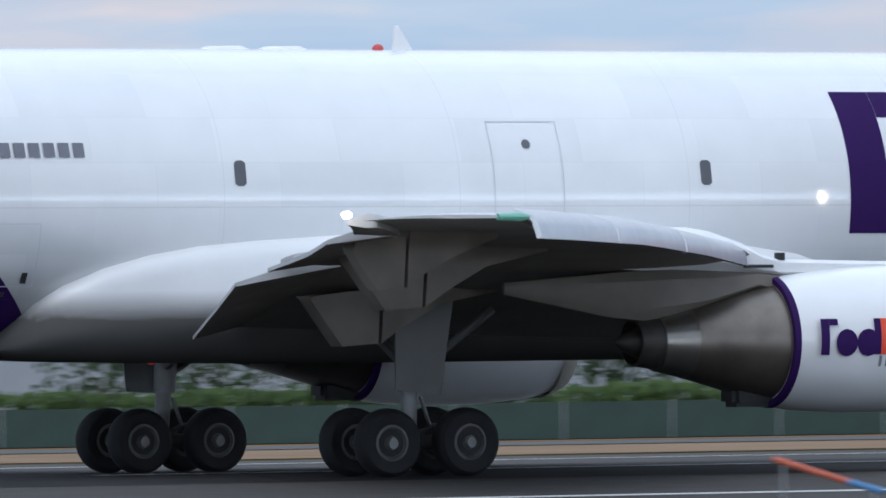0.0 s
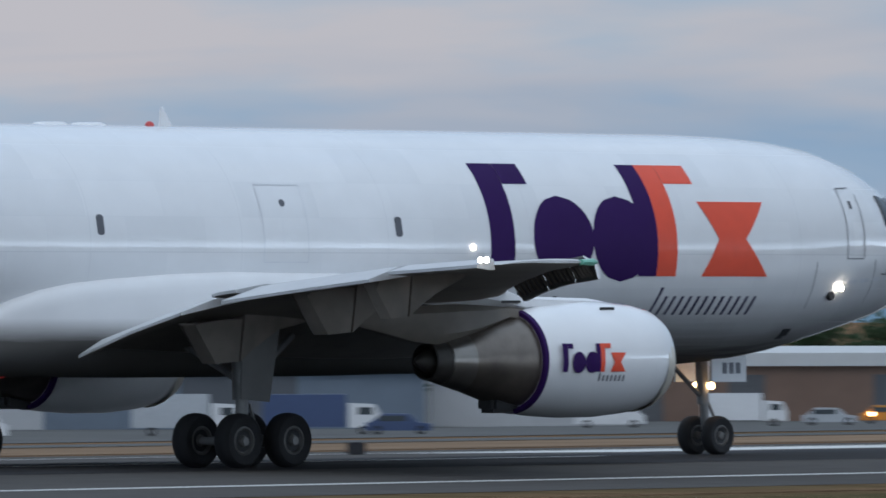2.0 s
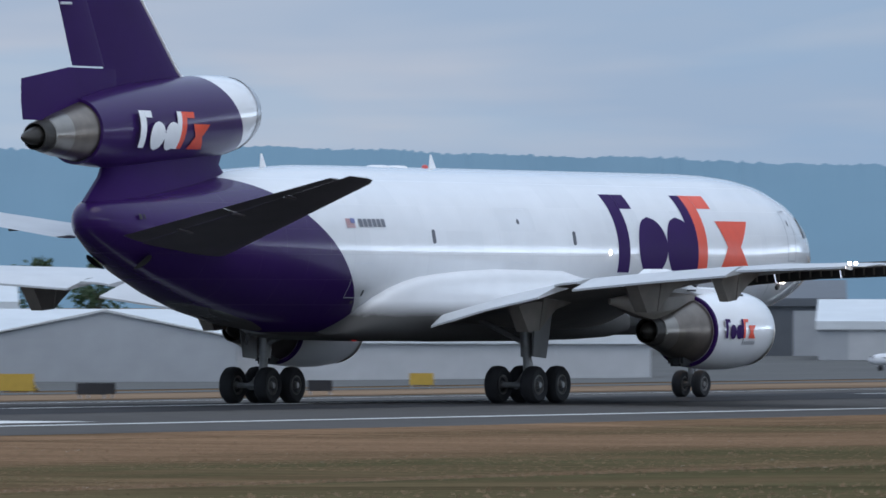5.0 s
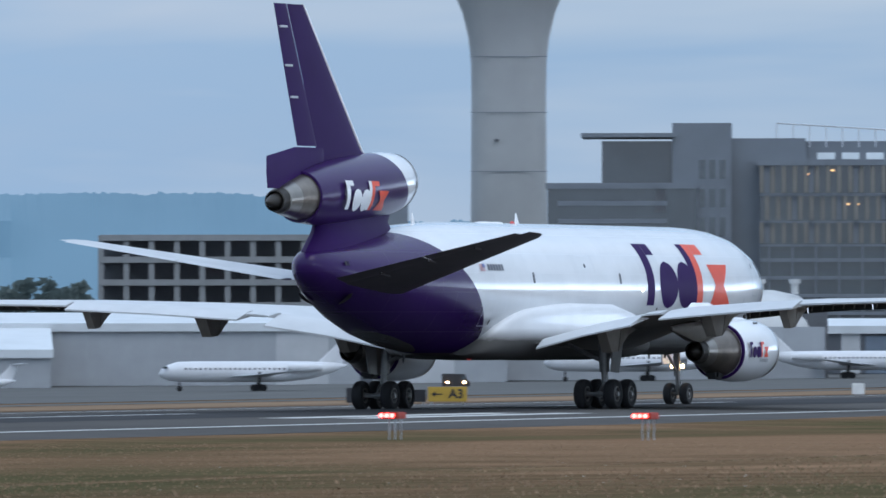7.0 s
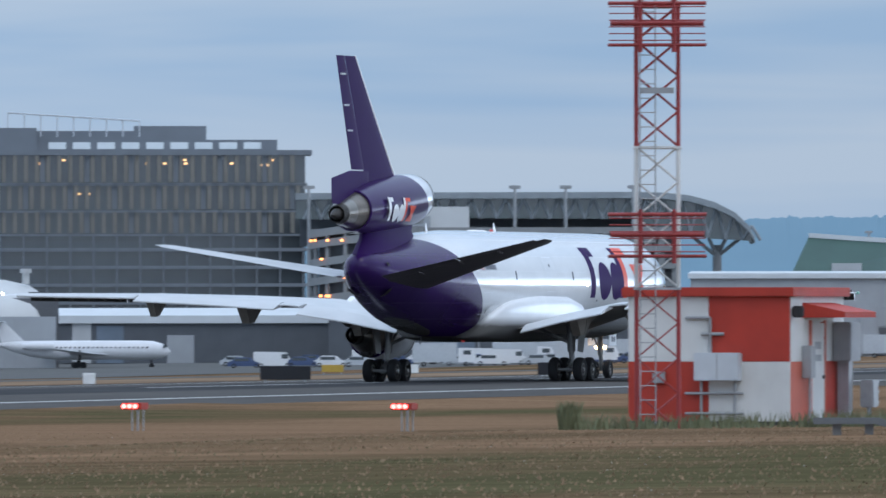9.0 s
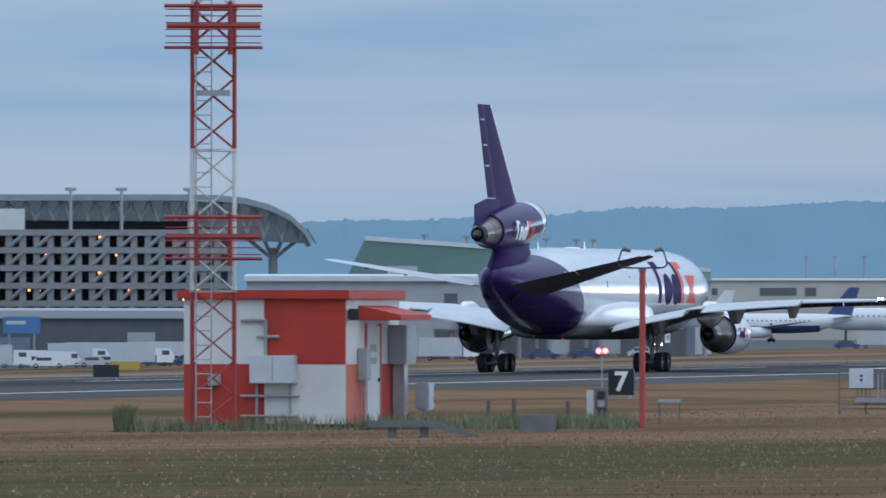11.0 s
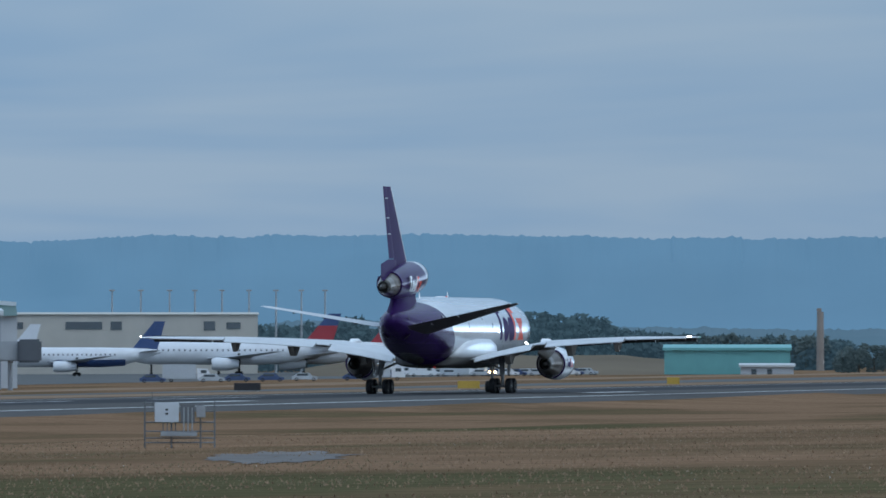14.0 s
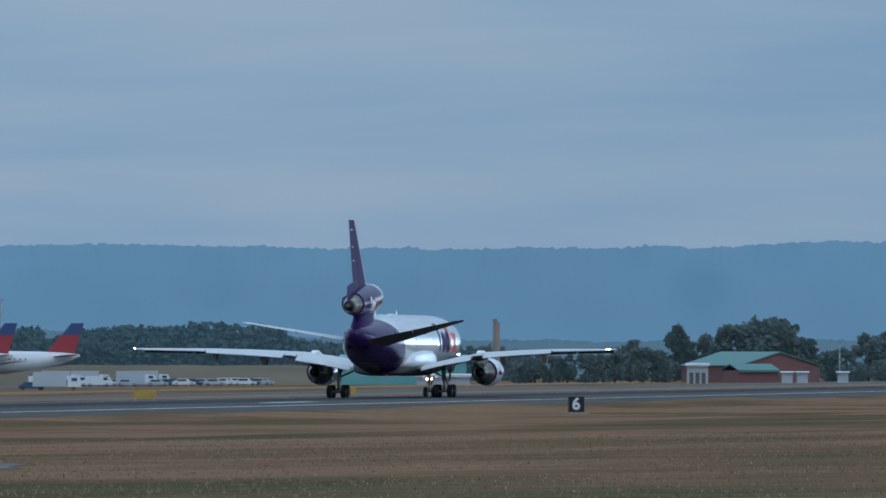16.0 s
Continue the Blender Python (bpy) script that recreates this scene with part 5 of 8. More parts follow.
def obstruction_pole():
    x, y, z = at_ground(14.41, 196)
    s = thing("obstruction_light_pole", x, y, z, 14.4, "thin red pole with two lamps on curved arms", "light pole")
    bm = bmesh.new()
    rod(bm, (0, 0, 0), (0, 0, 3.2), 0.062, 12)
    part("pole", bm, M["pole_red"], s)
    part("cap", box_bm(-0.07, 0.07, -0.09, 0.09, 3.18, 3.24, 0.02), M["old_steel"], s)
    for k in (-1, 1):
        bm = bmesh.new()
        pts = [(0, 0.0, 3.25), (0, 0.41 * k, 3.26), (0, 0.48 * k, 3.29), (0, 0.5 * k, 3.36), (0, 0.42 * k, 3.6), (0, 0.37 * k, 3.65)]
        for a, b in zip(pts, pts[1:]):
            rod(bm, a, b, 0.017, 8)
        arm = part("arm", bm, M["dark"], s)
        bm = bmesh.new()
        rod(bm, (0, 0.40 * k, 3.64), (0, 0.24 * k, 3.60), 0.05, 10, r2=0.035)
        part("lamp", bm, M["old_steel"], arm)


obstruction_pole()


def equipment_rack():
    x, y, z = at_ground(13.04, 233)
    s = thing("equipment_rack", x, y, z, 13, "galvanised pipe rack carrying pale electrical boxes", "equipment rack")
    for xx in (0.0, 0.5):
        for yy in (-0.84, -0.5, 0.2, 0.84):
            bm = bmesh.new()
            rod(bm, (xx, yy, 0), (xx, yy, 1.12 if abs(yy) > 0.5 else 0.95), 0.022, 6)
            part("post", bm, M["old_steel"], s)
        for zz in (0.13, 0.24, 0.4, 0.62, 0.88, 1.08):
            bm = bmesh.new()
            rod(bm, (xx, -0.84, zz), (xx, 0.84, zz), 0.016, 6)
            part("rail", bm, M["old_steel"], s)
    big = None
    for ya, yb, za, zb, m in ((0.02, 0.6, 0.62, 1.1, "pale_grey"), (-0.36, -0.02, 0.6, 1.04, "old_steel"), (-0.62, -0.4, 0.74, 1.02, "cabinet_grey"), (-0.42, 0.46, 0.28, 0.4, "cabinet_grey")):
        e = part("enclosure", box_bm(-0.2, -0.03, ya, yb, za, zb, 0.015), M[m], s)
        big = big or e
    for zz in (0.8, 0.9):
        part("socket", box_bm(-0.215, -0.2, 0.28, 0.34, zz, zz + 0.05), M["dark"], big)
    for yy in (-0.3, -0.2, -0.1):
        bm = bmesh.new()
        rod(bm, (-0.21, yy, 0.4), (-0.21, yy, 0.98), 0.018, 6)
        part("conduit", bm, M["galv"], s)
    for yy in (0.1, 0.2, 0.3, 0.4):
        bm = bmesh.new()
        rod(bm, (-0.1, yy, 0.4), (-0.1, yy, 0.62), 0.014, 6)
        part("conduit", bm, M["old_steel"], s)
    bm = bmesh.new()
    rod(bm, (0, 0.66, 1.0), (0, 0.66, 1.35), 0.012, 5)
    part("whip", bm, M["old_steel"], s)


equipment_rack()

for b, r, h in ((15.32, 207, 0.55), (15.17, 206, 0.58), (14.85, 200, 0.56)):
    x, y, z = at_ground(b, r)
    bm = bmesh.new()
    rod(bm, (0, 0, 0), (0, 0, h), 0.05, 8, r2=0.045)
    o = part("marker_post", bm, M["old_wood"], None)
    o.matrix_world = pose(x, y, z)
    tagged(o, "short weathered grey marker post in the grass", "post", "marker posts")
x, y, z = at_ground(15.03, 191)
o = part("cable_pit", box_bm(-0.3, 0.3, -0.37, 0.37, -0.05, 0.34, 0.03), M["concrete_dark"])
o.matrix_world = pose(x, y, z, 0, 0, 15)
tagged(o, "low concrete cable pit among weeds", "cable pit")
x, y, z = at_ground(14.67, 214)
c = thing("control_cabinet", x, y, z, 14.7, "grey control cabinet with a pale side panel", "cabinet")
part("body", box_bm(-0.15, 0.2, -0.2, 0.08, 0.3, 0.78, 0.02), M["old_steel"], c)
part("panel", box_bm(-0.1, 0.1, 0.11, 0.26, 0.1, 0.72, 0.01), M["pale_grey"], c)
for yy in (-0.16, -0.02):
    bm = bmesh.new()
    rod(bm, (0, yy, 0.0), (0, yy, 0.34), 0.05, 8)
    part("conduit", bm, M["old_steel"], c)
for za, zb, m in ((0.34, 0.5, "cabinet_grey"), (0.54, 0.7, "dark")):
    part("meter", box_bm(-0.24, -0.16, -0.14, 0.02, za, zb, 0.015), M[m], c)
part("footing", box_bm(-0.2, 0.25, -0.28, 0.3, -0.05, 0.06), M["concrete"], c)
x, y, z = at_ground(14.25, 208)
c = thing("pipe_stand", x, y, z, 14.2, "small galvanised pipe stand", "stand")
for yy in (-0.22, 0.22):
    bm = bmesh.new()
    rod(bm, (0, yy, 0), (0, yy, 0.5), 0.02, 6)
    part("leg", bm, M["old_steel"], c)
part("top_bar", box_bm(-0.05, 0.05, -0.25, 0.25, 0.46, 0.54), M["galv"], c)
z = ground_z(444.6, 117)
c = thing("obstruction_lamp", 444.6, 117.1, z, 0, "twin red obstruction lamp on a thin post", "light pole")
bm = bmesh.new()
rod(bm, (0, 0, 0), (0, 0, 2.1), 0.03, 6)
part("post", bm, M["galv"], c)
for yy in (-0.16, 0.16):
    bm = bmesh.new()
    bmesh.ops.create_uvsphere(bm, u_segments=10, v_segments=6, radius=0.13)
    bmesh.ops.translate(bm, verts=bm.verts, vec=(-0.02, yy, 2.2))
    part("lamp", bm, M["lamp_red_hot"], c)
# windsock and striped boom close to the verge
x, y = 150 * math.cos(radians(54.35)), 150 * math.sin(radians(54.35))
z = ground_z(x, y)
c = thing("windsock", x, y, z, -36, "orange fabric windsock drooping from a thin pole", "windsock")
bm = bmesh.new()
rod(bm, (0.1, 0, 0), (0.1, 0, 2.0), 0.03, 8)
part("pole", bm, M["galv"], c)
bm = bmesh.new()
loft(bm, [[(px + r * 0.7 * math.cos(a), r * math.sin(a), pz + r * 0.5 * math.cos(a)) for a in (2 * math.pi * k / 14 for k in range(14))] for px, pz, r in ((0.15, 1.92, 0.17), (-0.02, 1.72, 0.15), (-0.16, 1.5, 0.13), (-0.28, 1.28, 0.1))], cap=False)
part("sock", bm, M["orange"], c)
x, y = 150 * math.cos(radians(59.3)), 150 * math.sin(radians(59.3))
z = ground_z(x, y)
c = thing("marker_boom", x, y, z, -31, "low slanting boom painted red and blue", "marker boom")
for xa, za, xb, zb, m in ((-0.85, 0.82, 0.3, 0.46, "signal_pink"), (0.3, 0.46, 0.85, 0.3, "boom_blue")):
    bm = bmesh.new()
    rod(bm, (xa, 0, za), (xb, 0, zb), 0.055, 10)
    part("section", bm, M[m], c)
for xa, za in ((-0.7, 0.77), (0.7, 0.34)):
    bm = bmesh.new()
    rod(bm, (xa, 0, 0), (xa, 0, za), 0.025, 6)
    part("leg", bm, M["galv"], c)

# steel landing with a short ramp before the hut's door
x, y, z = at_ground(15.7, 180)
c = thing("access_ramp", x, y, z, 15.7 - 90, "grey steel landing and short ramp before the hut", "ramp")
bm = bmesh.new()
loft(bm, [[(-1.04, yy, 0.20), (0.1, yy, 0.20), (0.96, yy, -0.02), (1.04, yy, 0.02), (0.19, yy, 0.31), (-1.04, yy, 0.31)] for yy in (0.0, 0.05)])
part("side_beam", bm, M["old_steel"], c, smooth=False)
bm = bmesh.new()
loft(bm, [[(-1.04, yy, 0.20), (0.1, yy, 0.20), (0.96, yy, -0.02), (1.04, yy, 0.02), (0.19, yy, 0.31), (-1.04, yy, 0.31)] for yy in (0.85, 0.9)])
part("side_beam", bm, M["old_steel"], c, smooth=False)
part_bm = bmesh.new()
box(part_bm, -1.04, 0.17, 0.052, 0.848, 0.27, 0.295)
part("deck_plate", part_bm, M["old_steel"], c, smooth=False)
bm = bmesh.new()
loft(bm, [[(0.19, yy, 0.26), (0.98, yy, 0.0), (0.98, yy, 0.025), (0.19, yy, 0.285)] for yy in (0.052, 0.848)])
part("ramp_plate", bm, M["old_steel"], c, smooth=False)
for xx in (-0.6, 0.0):
    bm = bmesh.new()
    box(bm, xx - 0.08, xx + 0.08, 0.1, 0.8, -0.05, 0.2)
    part("foot", bm, M["concrete_dark"], c, smooth=False)

# gravel patch, draped over the ground
bm = bmesh.new()
rings = []
for j in (0.2, 1, 2, 3, 4, 5, 6):
    ring = []
    for k in range(72):
        a = 2 * math.pi * k / 72
        rag = 1 + 0.35 * noise.noise((3 * math.cos(a), 3 * math.sin(a), 1)) + 0.3 * noise.noise((9 * math.cos(a), 9 * math.sin(a), 4))
        x, y, z = at_ground(12.47 + 0.40 * rag * j / 6 * math.cos(a), 200 + 15 * rag * j / 6 * math.sin(a))
        ring.append((x, y, z + 0.012))
    rings.append(ring)
loft(bm, rings, cap=False)
tagged(part("gravel_patch", bm, M["gravel"]), "bare grey gravel patch in the grass", "gravel", kind="structure")


def tuft_field(name, spots, blade, per, material, label, spread):
    """Upright grass blades scattered round many spots, in one mesh."""
    vs, fs = [], []
    rnd = random.Random(5)
    for (x, y) in spots:
        for _ in range(per):
            a, d = rnd.uniform(0, 6.28), rnd.uniform(0, spread)
            px, py = x + d * math.cos(a), y + d * math.sin(a)
            pz = ground_z(px, py)
            h, w = blade * rnd.uniform(0.5, 1.3), blade * 0.09
            t = rnd.uniform(0, 3.14)
            lx, ly = rnd.uniform(-0.35, 0.35) * h, rnd.uniform(-0.35, 0.35) * h
            n = len(vs)
            vs += [(px - w * math.cos(t), py - w * math.sin(t), pz), (px + w * math.cos(t), py + w * math.sin(t), pz), (px + lx, py + ly, pz + h)]
            fs.append((n, n + 1, n + 2))
    me = bpy.data.meshes.new(name)
    me.from_pydata(vs, [], fs)
    me.materials.append(material)
    return tagged(new(name, me), label, "grass", kind="stuff")


rnd = random.Random(11)
weeds = [at_ground(rnd.uniform(15.4, 17.6), rnd.uniform(200, 205))[:2] for _ in range(70)] + [at_ground(rnd.uniform(14.5, 15.4), rnd.uniform(196, 203))[:2] for _ in range(34)]
weeds += [at_ground(rnd.uniform(14.5, 15.45), rnd.uniform(196, 206))[:2] for _ in range(30)]
tuft_field("weeds", weeds, 0.3, 16, M["weed"], "green weeds round the hut and posts", 0.35)
bush = [at_ground(17.58 + rnd.uniform(-0.03, 0.03), 202)[:2] for _ in range(14)]
tuft_field("shrub", bush, 0.5, 26, M["weed"], "small green shrub beside the mast", 0.12)


def meadow(name, count, material, label, seed, tall, wide, patchy, zone=0.0):
    """Loose grass blades over the spectator's side of the field, thicker in patches."""
    g = np.random.default_rng(seed)
    b = np.radians(g.uniform(6.5, 66, count))
    near = 118 / np.sin(b)
    r = np.minimum(g.uniform(0, 1, count) ** 0.8 * 220 + 84, near * 1.08)
    x, y = r * np.cos(b), r * np.sin(b)
    vs, fs = [], []
    h = tall * g.uniform(0.4, 1.3, count)
    t = g.uniform(0, math.pi, count)
    lx, ly = g.uniform(-0.5, 0.5, count) * h, g.uniform(-0.5, 0.5, count) * h
    for i in range(count):
        px, py = float(x[i]), float(y[i])
        if noise.noise((px * 0.05, py * 0.11, seed)) < patchy + zone * min(1.0, max(0.0, (px - 135) / 80)):
            continue
        pz = ground_z(px, py) - 0.01
        dx, dy = wide * math.cos(t[i]), wide * math.sin(t[i])
        n = len(vs)
        vs += [(px - dx, py - dy, pz), (px + dx, py + dy, pz), (px + float(lx[i]), py + float(ly[i]), pz + float(h[i]))]
        fs.append((n, n + 1, n + 2))
    me = bpy.data.meshes.new(name)
    me.from_pydata(vs, [], fs)
    me.materials.append(material)
    return tagged(new(name, me), label, "grass", kind="stuff")


M["blade_dry"] = mat("dry_grass_blades", (0.28, 0.185, 0.112), 0.9, var=0.35, scale=0.9)
M["blade_green"] = mat("green_grass_blades", (0.15, 0.13, 0.066), 0.9, var=0.3, scale=0.9)
M["daisy"] = mat("pale_clover_heads", (0.62, 0.60, 0.55), 0.8)
meadow("dry_grass", 170000, M["blade_dry"], "low tussocks of dry brown grass", 3, 0.05, 0.022, -0.4)
meadow("green_grass", 130000, M["blade_green"], "low tussocks of green grass", 4, 0.045, 0.018, 0.05, 0.25)
meadow("clover_heads", 5500, M["daisy"], "scattered pale clover heads", 6, 0.03, 0.014, 0.12)

# ---------------------------------------------------------------- distance: buildings, parked aircraft, trees
def polar(bearing, r):
    bearing = east(bearing)
    return r * math.cos(radians(bearing)), r * math.sin(radians(bearing))


def up(el, r):
    """Height seen at an elevation angle and a distance."""
    return EYE[2] + r * math.tan(radians(el))


def facing(name, b, r, label, category, group="", turn=0.0):
    """A thing whose front looks at the spectator: local x to the right, y away."""
    x, y = polar(b, r)
    return thing(name, x, y, ground_z(x, y), b - 90 + turn, label, category, group)


def span(b0, b1, r):
    """Centre bearing and width of what lies between two bearings."""
    return (b0 + b1) / 2, r * math.tan(radians(abs(b0 - b1)))


BASE = -0.8
M.update({
    # hills, ridge and woods glow faintly blue: aerial haze painted in as emission
    "hill": mat("haze_glow_hills", (0.05, 0.09, 0.11), 1.0, var=0.25, scale=0.006, emit=(0.088, 0.19, 0.318), power=0.70),
    "far_hill": mat("haze_glow_ridge", (0.04, 0.07, 0.08), 1.0, var=0.2, scale=0.01, emit=(0.055, 0.12, 0.19), power=0.5),
    "far_woods": mat("haze_glow_woods", (0.03, 0.05, 0.05), 1.0, var=0.3, scale=0.05, emit=(0.04, 0.076, 0.108), power=0.45),
    "wall_grey": mat("grey_metal_cladding", (0.33, 0.35, 0.37), 0.6, var=0.10, scale=0.4),
    "wall_pale": mat("pale_cladding", (0.44, 0.455, 0.47), 0.6, var=0.10, scale=0.4),
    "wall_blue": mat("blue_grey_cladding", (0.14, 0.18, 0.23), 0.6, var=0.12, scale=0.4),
    "wall_dark": mat("dark_hangar_cladding", (0.085, 0.095, 0.11), 0.6, var=0.15, scale=0.4),
    "wall_brown": mat("terracotta_cladding", (0.19, 0.12, 0.09), 0.7, var=0.15, scale=0.5),
    "roof_pale": mat("pale_metal_roof", (0.56, 0.59, 0.61), 0.5, var=0.10, scale=0.3),
    "roof_white": mat("white_membrane_roof", (0.52, 0.53, 0.53), 0.6, var=0.08, scale=0.4),
    "blue": mat("blue_panel", (0.05, 0.16, 0.34), 0.5, var=0.15),
    "teal": mat("teal_cladding", (0.14, 0.35, 0.345), 0.55, var=0.12, scale=0.3),
    "green_roof": mat("green_metal_roof", (0.035, 0.085, 0.07), 0.5, var=0.2, scale=0.2),
    "green_roof_pale": mat("pale_green_metal_roof", (0.06, 0.17, 0.15), 0.5, var=0.15, scale=0.2),
    "garage": mat("garage_concrete", (0.235, 0.245, 0.25), 0.85, var=0.15, scale=0.4),
    # openings are solid shapes in this colour, their inner shade painted on
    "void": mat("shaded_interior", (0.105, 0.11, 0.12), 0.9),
    "tower": mat("tower_concrete", (0.34, 0.35, 0.35), 0.8, var=0.10, scale=0.15),
    "hq_wall": mat("office_stone_panels", (0.165, 0.187, 0.213), 0.7, var=0.12, scale=0.2),
    "hq_glass": mat("office_window_glass", (0.03, 0.042, 0.05), 0.16, 0.0, var=0.3, scale=0.15),
    "fin": mat("facade_fin_metal", (0.2, 0.185, 0.16), 0.4, 0.2, var=0.25, scale=0.3),
    "leaf": mat("tree_leaves", (0.06, 0.095, 0.045), 0.8, var=0.4, scale=0.6),
    # far leaves carry the same painted haze as a weak glow
    "leaf_far": mat("haze_glow_leaves", (0.11, 0.135, 0.125), 0.9, var=0.2, scale=0.3, emit=(0.03, 0.053, 0.068), power=0.5),
    "hedge": mat("hedge_leaves", (0.075, 0.13, 0.035), 0.8, var=0.35, scale=0.8),
    "bark": mat("bark", (0.10, 0.08, 0.06), 0.9, var=0.3),
    "fence": mat("green_fence_screen", (0.03, 0.06, 0.05), 0.8, var=0.2, scale=1.0),
    "jet_white": mat("airliner_white", (0.62, 0.63, 0.65), 0.35, var=0.06),
    "jet_red": mat("airliner_red", (0.30, 0.025, 0.035), 0.4),
    "jet_navy": mat("airliner_navy", (0.03, 0.06, 0.16), 0.4),
    "jet_grey": mat("airliner_grey", (0.40, 0.42, 0.45), 0.4),
    "taxi": mat("orange_vehicle_paint", (0.60, 0.24, 0.03), 0.4, var=0.1),
    "van_white": mat("white_vehicle_paint", (0.68, 0.69, 0.70), 0.35, var=0.08),
    "truck_blue": mat("dark_blue_vehicle_paint", (0.04, 0.07, 0.16), 0.4, var=0.1),
    "silver": mat("silver_vehicle_paint", (0.42, 0.44, 0.46), 0.3, 0.4, var=0.1),
    "box_clear": mat("scuffed_aluminium_container", (0.2, 0.215, 0.23), 0.4, 0.4, var=0.2),
    "field": ground_mat("far_dry_field", (0.14, 0.112, 0.08), 0.95, var=0.3, scale=0.03),
    "brick_red": mat("red_cladding", (0.17, 0.075, 0.07), 0.7, var=0.15),
})


def leafy(m, share=0.45):
    """Leaves that let part of the daylight through."""
    N, L = m.node_tree.nodes, m.node_tree.links
    p, out = N["Principled BSDF"], N["Material Output"]
    tr, mx = N.new("ShaderNodeBsdfTranslucent"), N.new("ShaderNodeMixShader")
    L.new(p.inputs["Base Color"].links[0].from_socket, tr.inputs["Color"])
    mx.inputs[0].default_value = share
    L.new(p.outputs[0], mx.inputs[1])
    L.new(tr.outputs[0], mx.inputs[2])
    L.new(mx.outputs[0], out.inputs["Surface"])


for leaf_name in ("leaf", "leaf_far", "hedge"):
    leafy(M[leaf_name])


def hill_top(b):
    tab = [(0, 0.68), (7, 0.70), (9.2, 0.65), (12, 0.68), (13.4, 0.66), (15.1, 0.60), (16.3, 0.54), (20, 0.55), (23, 0.60), (24, 0.77), (26.8, 0.77), (28, 0.81), (30, 0.87), (32, 0.855), (34, 0.85), (35.4, 0.82), (38.4, 0.90), (39.4, 0.66), (40.4, 0.40), (44, 0.1), (80, 0.1)]
    for p, q in zip(tab, tab[1:]):
        if p[0] <= b <= q[0]:
            return p[1] + (q[1] - p[1]) * (b - p[0]) / (q[0] - p[0])
    return 0.1


def ridge(name, b0, b1, r, top, amp, material, label, n=3600):
    """A long wooded ridge with folds on its slope and a tree-ragged crest."""
    bm = bmesh.new()
    rows = []
    for i in range(n):
        b = b0 + (b1 - b0) * i / (n - 1)
        low = top(b) + amp * (1.6 * noise.noise((b * 1.7, r, 0)) + 0.8 * noise.noise((b * 7, 3, r)))
        e = low + amp * (0.7 * noise.noise((b * 31, 7, r)) + 1.3 * max(0.0, noise.noise((b * 80, 1, r))) + 0.6 * noise.noise((b * 190, 2, r)))
        col = []
        for k, (f, h) in enumerate(((0.93, 0.0), (0.95, 0.25), (0.97, 0.55), (0.985, 0.8), (1.0, 1.0), (1.01, 0.2))):
            rr = r * (f + (0.012 * noise.noise((b * 2.3, k * 1.3, 5)) if 0 < k < 4 else 0))
            x, y = polar(b, rr)
            col.append((x, y, -3 + (up(e if k > 3 else low, r) + 3) * h))
        rows.append(col)
    loft(bm, rows, cap=False, closed=False)
    tagged(part(name, bm, material), label, "hills", kind="structure")


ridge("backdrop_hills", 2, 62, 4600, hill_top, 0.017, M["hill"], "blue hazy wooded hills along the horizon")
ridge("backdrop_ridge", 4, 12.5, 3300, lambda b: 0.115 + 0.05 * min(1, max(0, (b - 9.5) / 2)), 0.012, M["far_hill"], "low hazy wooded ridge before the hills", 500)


def leaf_crown(name, parent, h, w, trunk, n, size, material, seed):
    """A crown of many small leaf sprays gathered in uneven clumps."""
    rnd = random.Random(seed)
    clumps = []
    for _ in range(12):
        u = rnd.uniform(0.0, 1.0)
        rad = w * 0.5 * (0.35 + 0.65 * math.sin(math.pi * (0.18 + 0.74 * u)))
        a = rnd.uniform(0, 6.28)
        d = rad * rnd.uniform(0.15, 0.75)
        clumps.append((d * math.cos(a), d * math.sin(a), trunk + (h - trunk) * u * 0.9, rad * rnd.uniform(0.35, 0.62)))
    vs, fs = [], []
    for k in range(n):
        cx, cy, cz, cr = clumps[k % 12]
        v = Vector((rnd.gauss(0, 1), rnd.gauss(0, 1), rnd.gauss(0, 0.8))).normalized() * cr * rnd.uniform(0.55, 1.08)
        p = Vector((cx, cy, cz)) + v
        p.z = min(max(p.z, trunk * 0.7), h)
        ax = Vector((rnd.gauss(0, 1), rnd.gauss(0, 1), rnd.gauss(0, 1))).normalized()
        bx = ax.orthogonal().normalized()
        s = size * rnd.uniform(0.6, 1.4)
        i = len(vs)
        vs += [p + ax * s, p + bx * s * 0.6, p - ax * s, p - bx * s * 0.6]
        fs.append((i, i + 1, i + 2, i + 3))
    me = bpy.data.meshes.new(name)
    me.from_pydata([tuple(v) for v in vs], [], fs)
    me.materials.append(material)
    o = new(name, me)
    o.parent = parent
    return o


def tree(b, r, h, w, seed, leaf="leaf", n=1500, tall=0.2):
    x, y = polar(b, r)
    t = thing("tree", x, y, ground_z(x, y), seed * 47 % 360, "dark green broadleaf tree with a ragged crown" if leaf == "leaf" else "hazy distant tree with a ragged crown", "tree", "airfield trees")
    bm = bmesh.new()
    rod(bm, (0, 0, -0.2), (0.02 * h, 0, h * 0.55), 0.035 * h, 8, r2=0.015 * h)
    for k in range(4):
        a = 1.57 * k + seed
        rod(bm, (0.01 * h, 0, h * (0.28 + 0.07 * k)), (0.24 * w * math.cos(a), 0.24 * w * math.sin(a), h * (0.52 + 0.08 * k)), 0.013 * h, 6, r2=0.005 * h)
    part("trunk", bm, M["bark"], t)
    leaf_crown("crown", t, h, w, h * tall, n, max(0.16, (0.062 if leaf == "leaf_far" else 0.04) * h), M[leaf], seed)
    return t


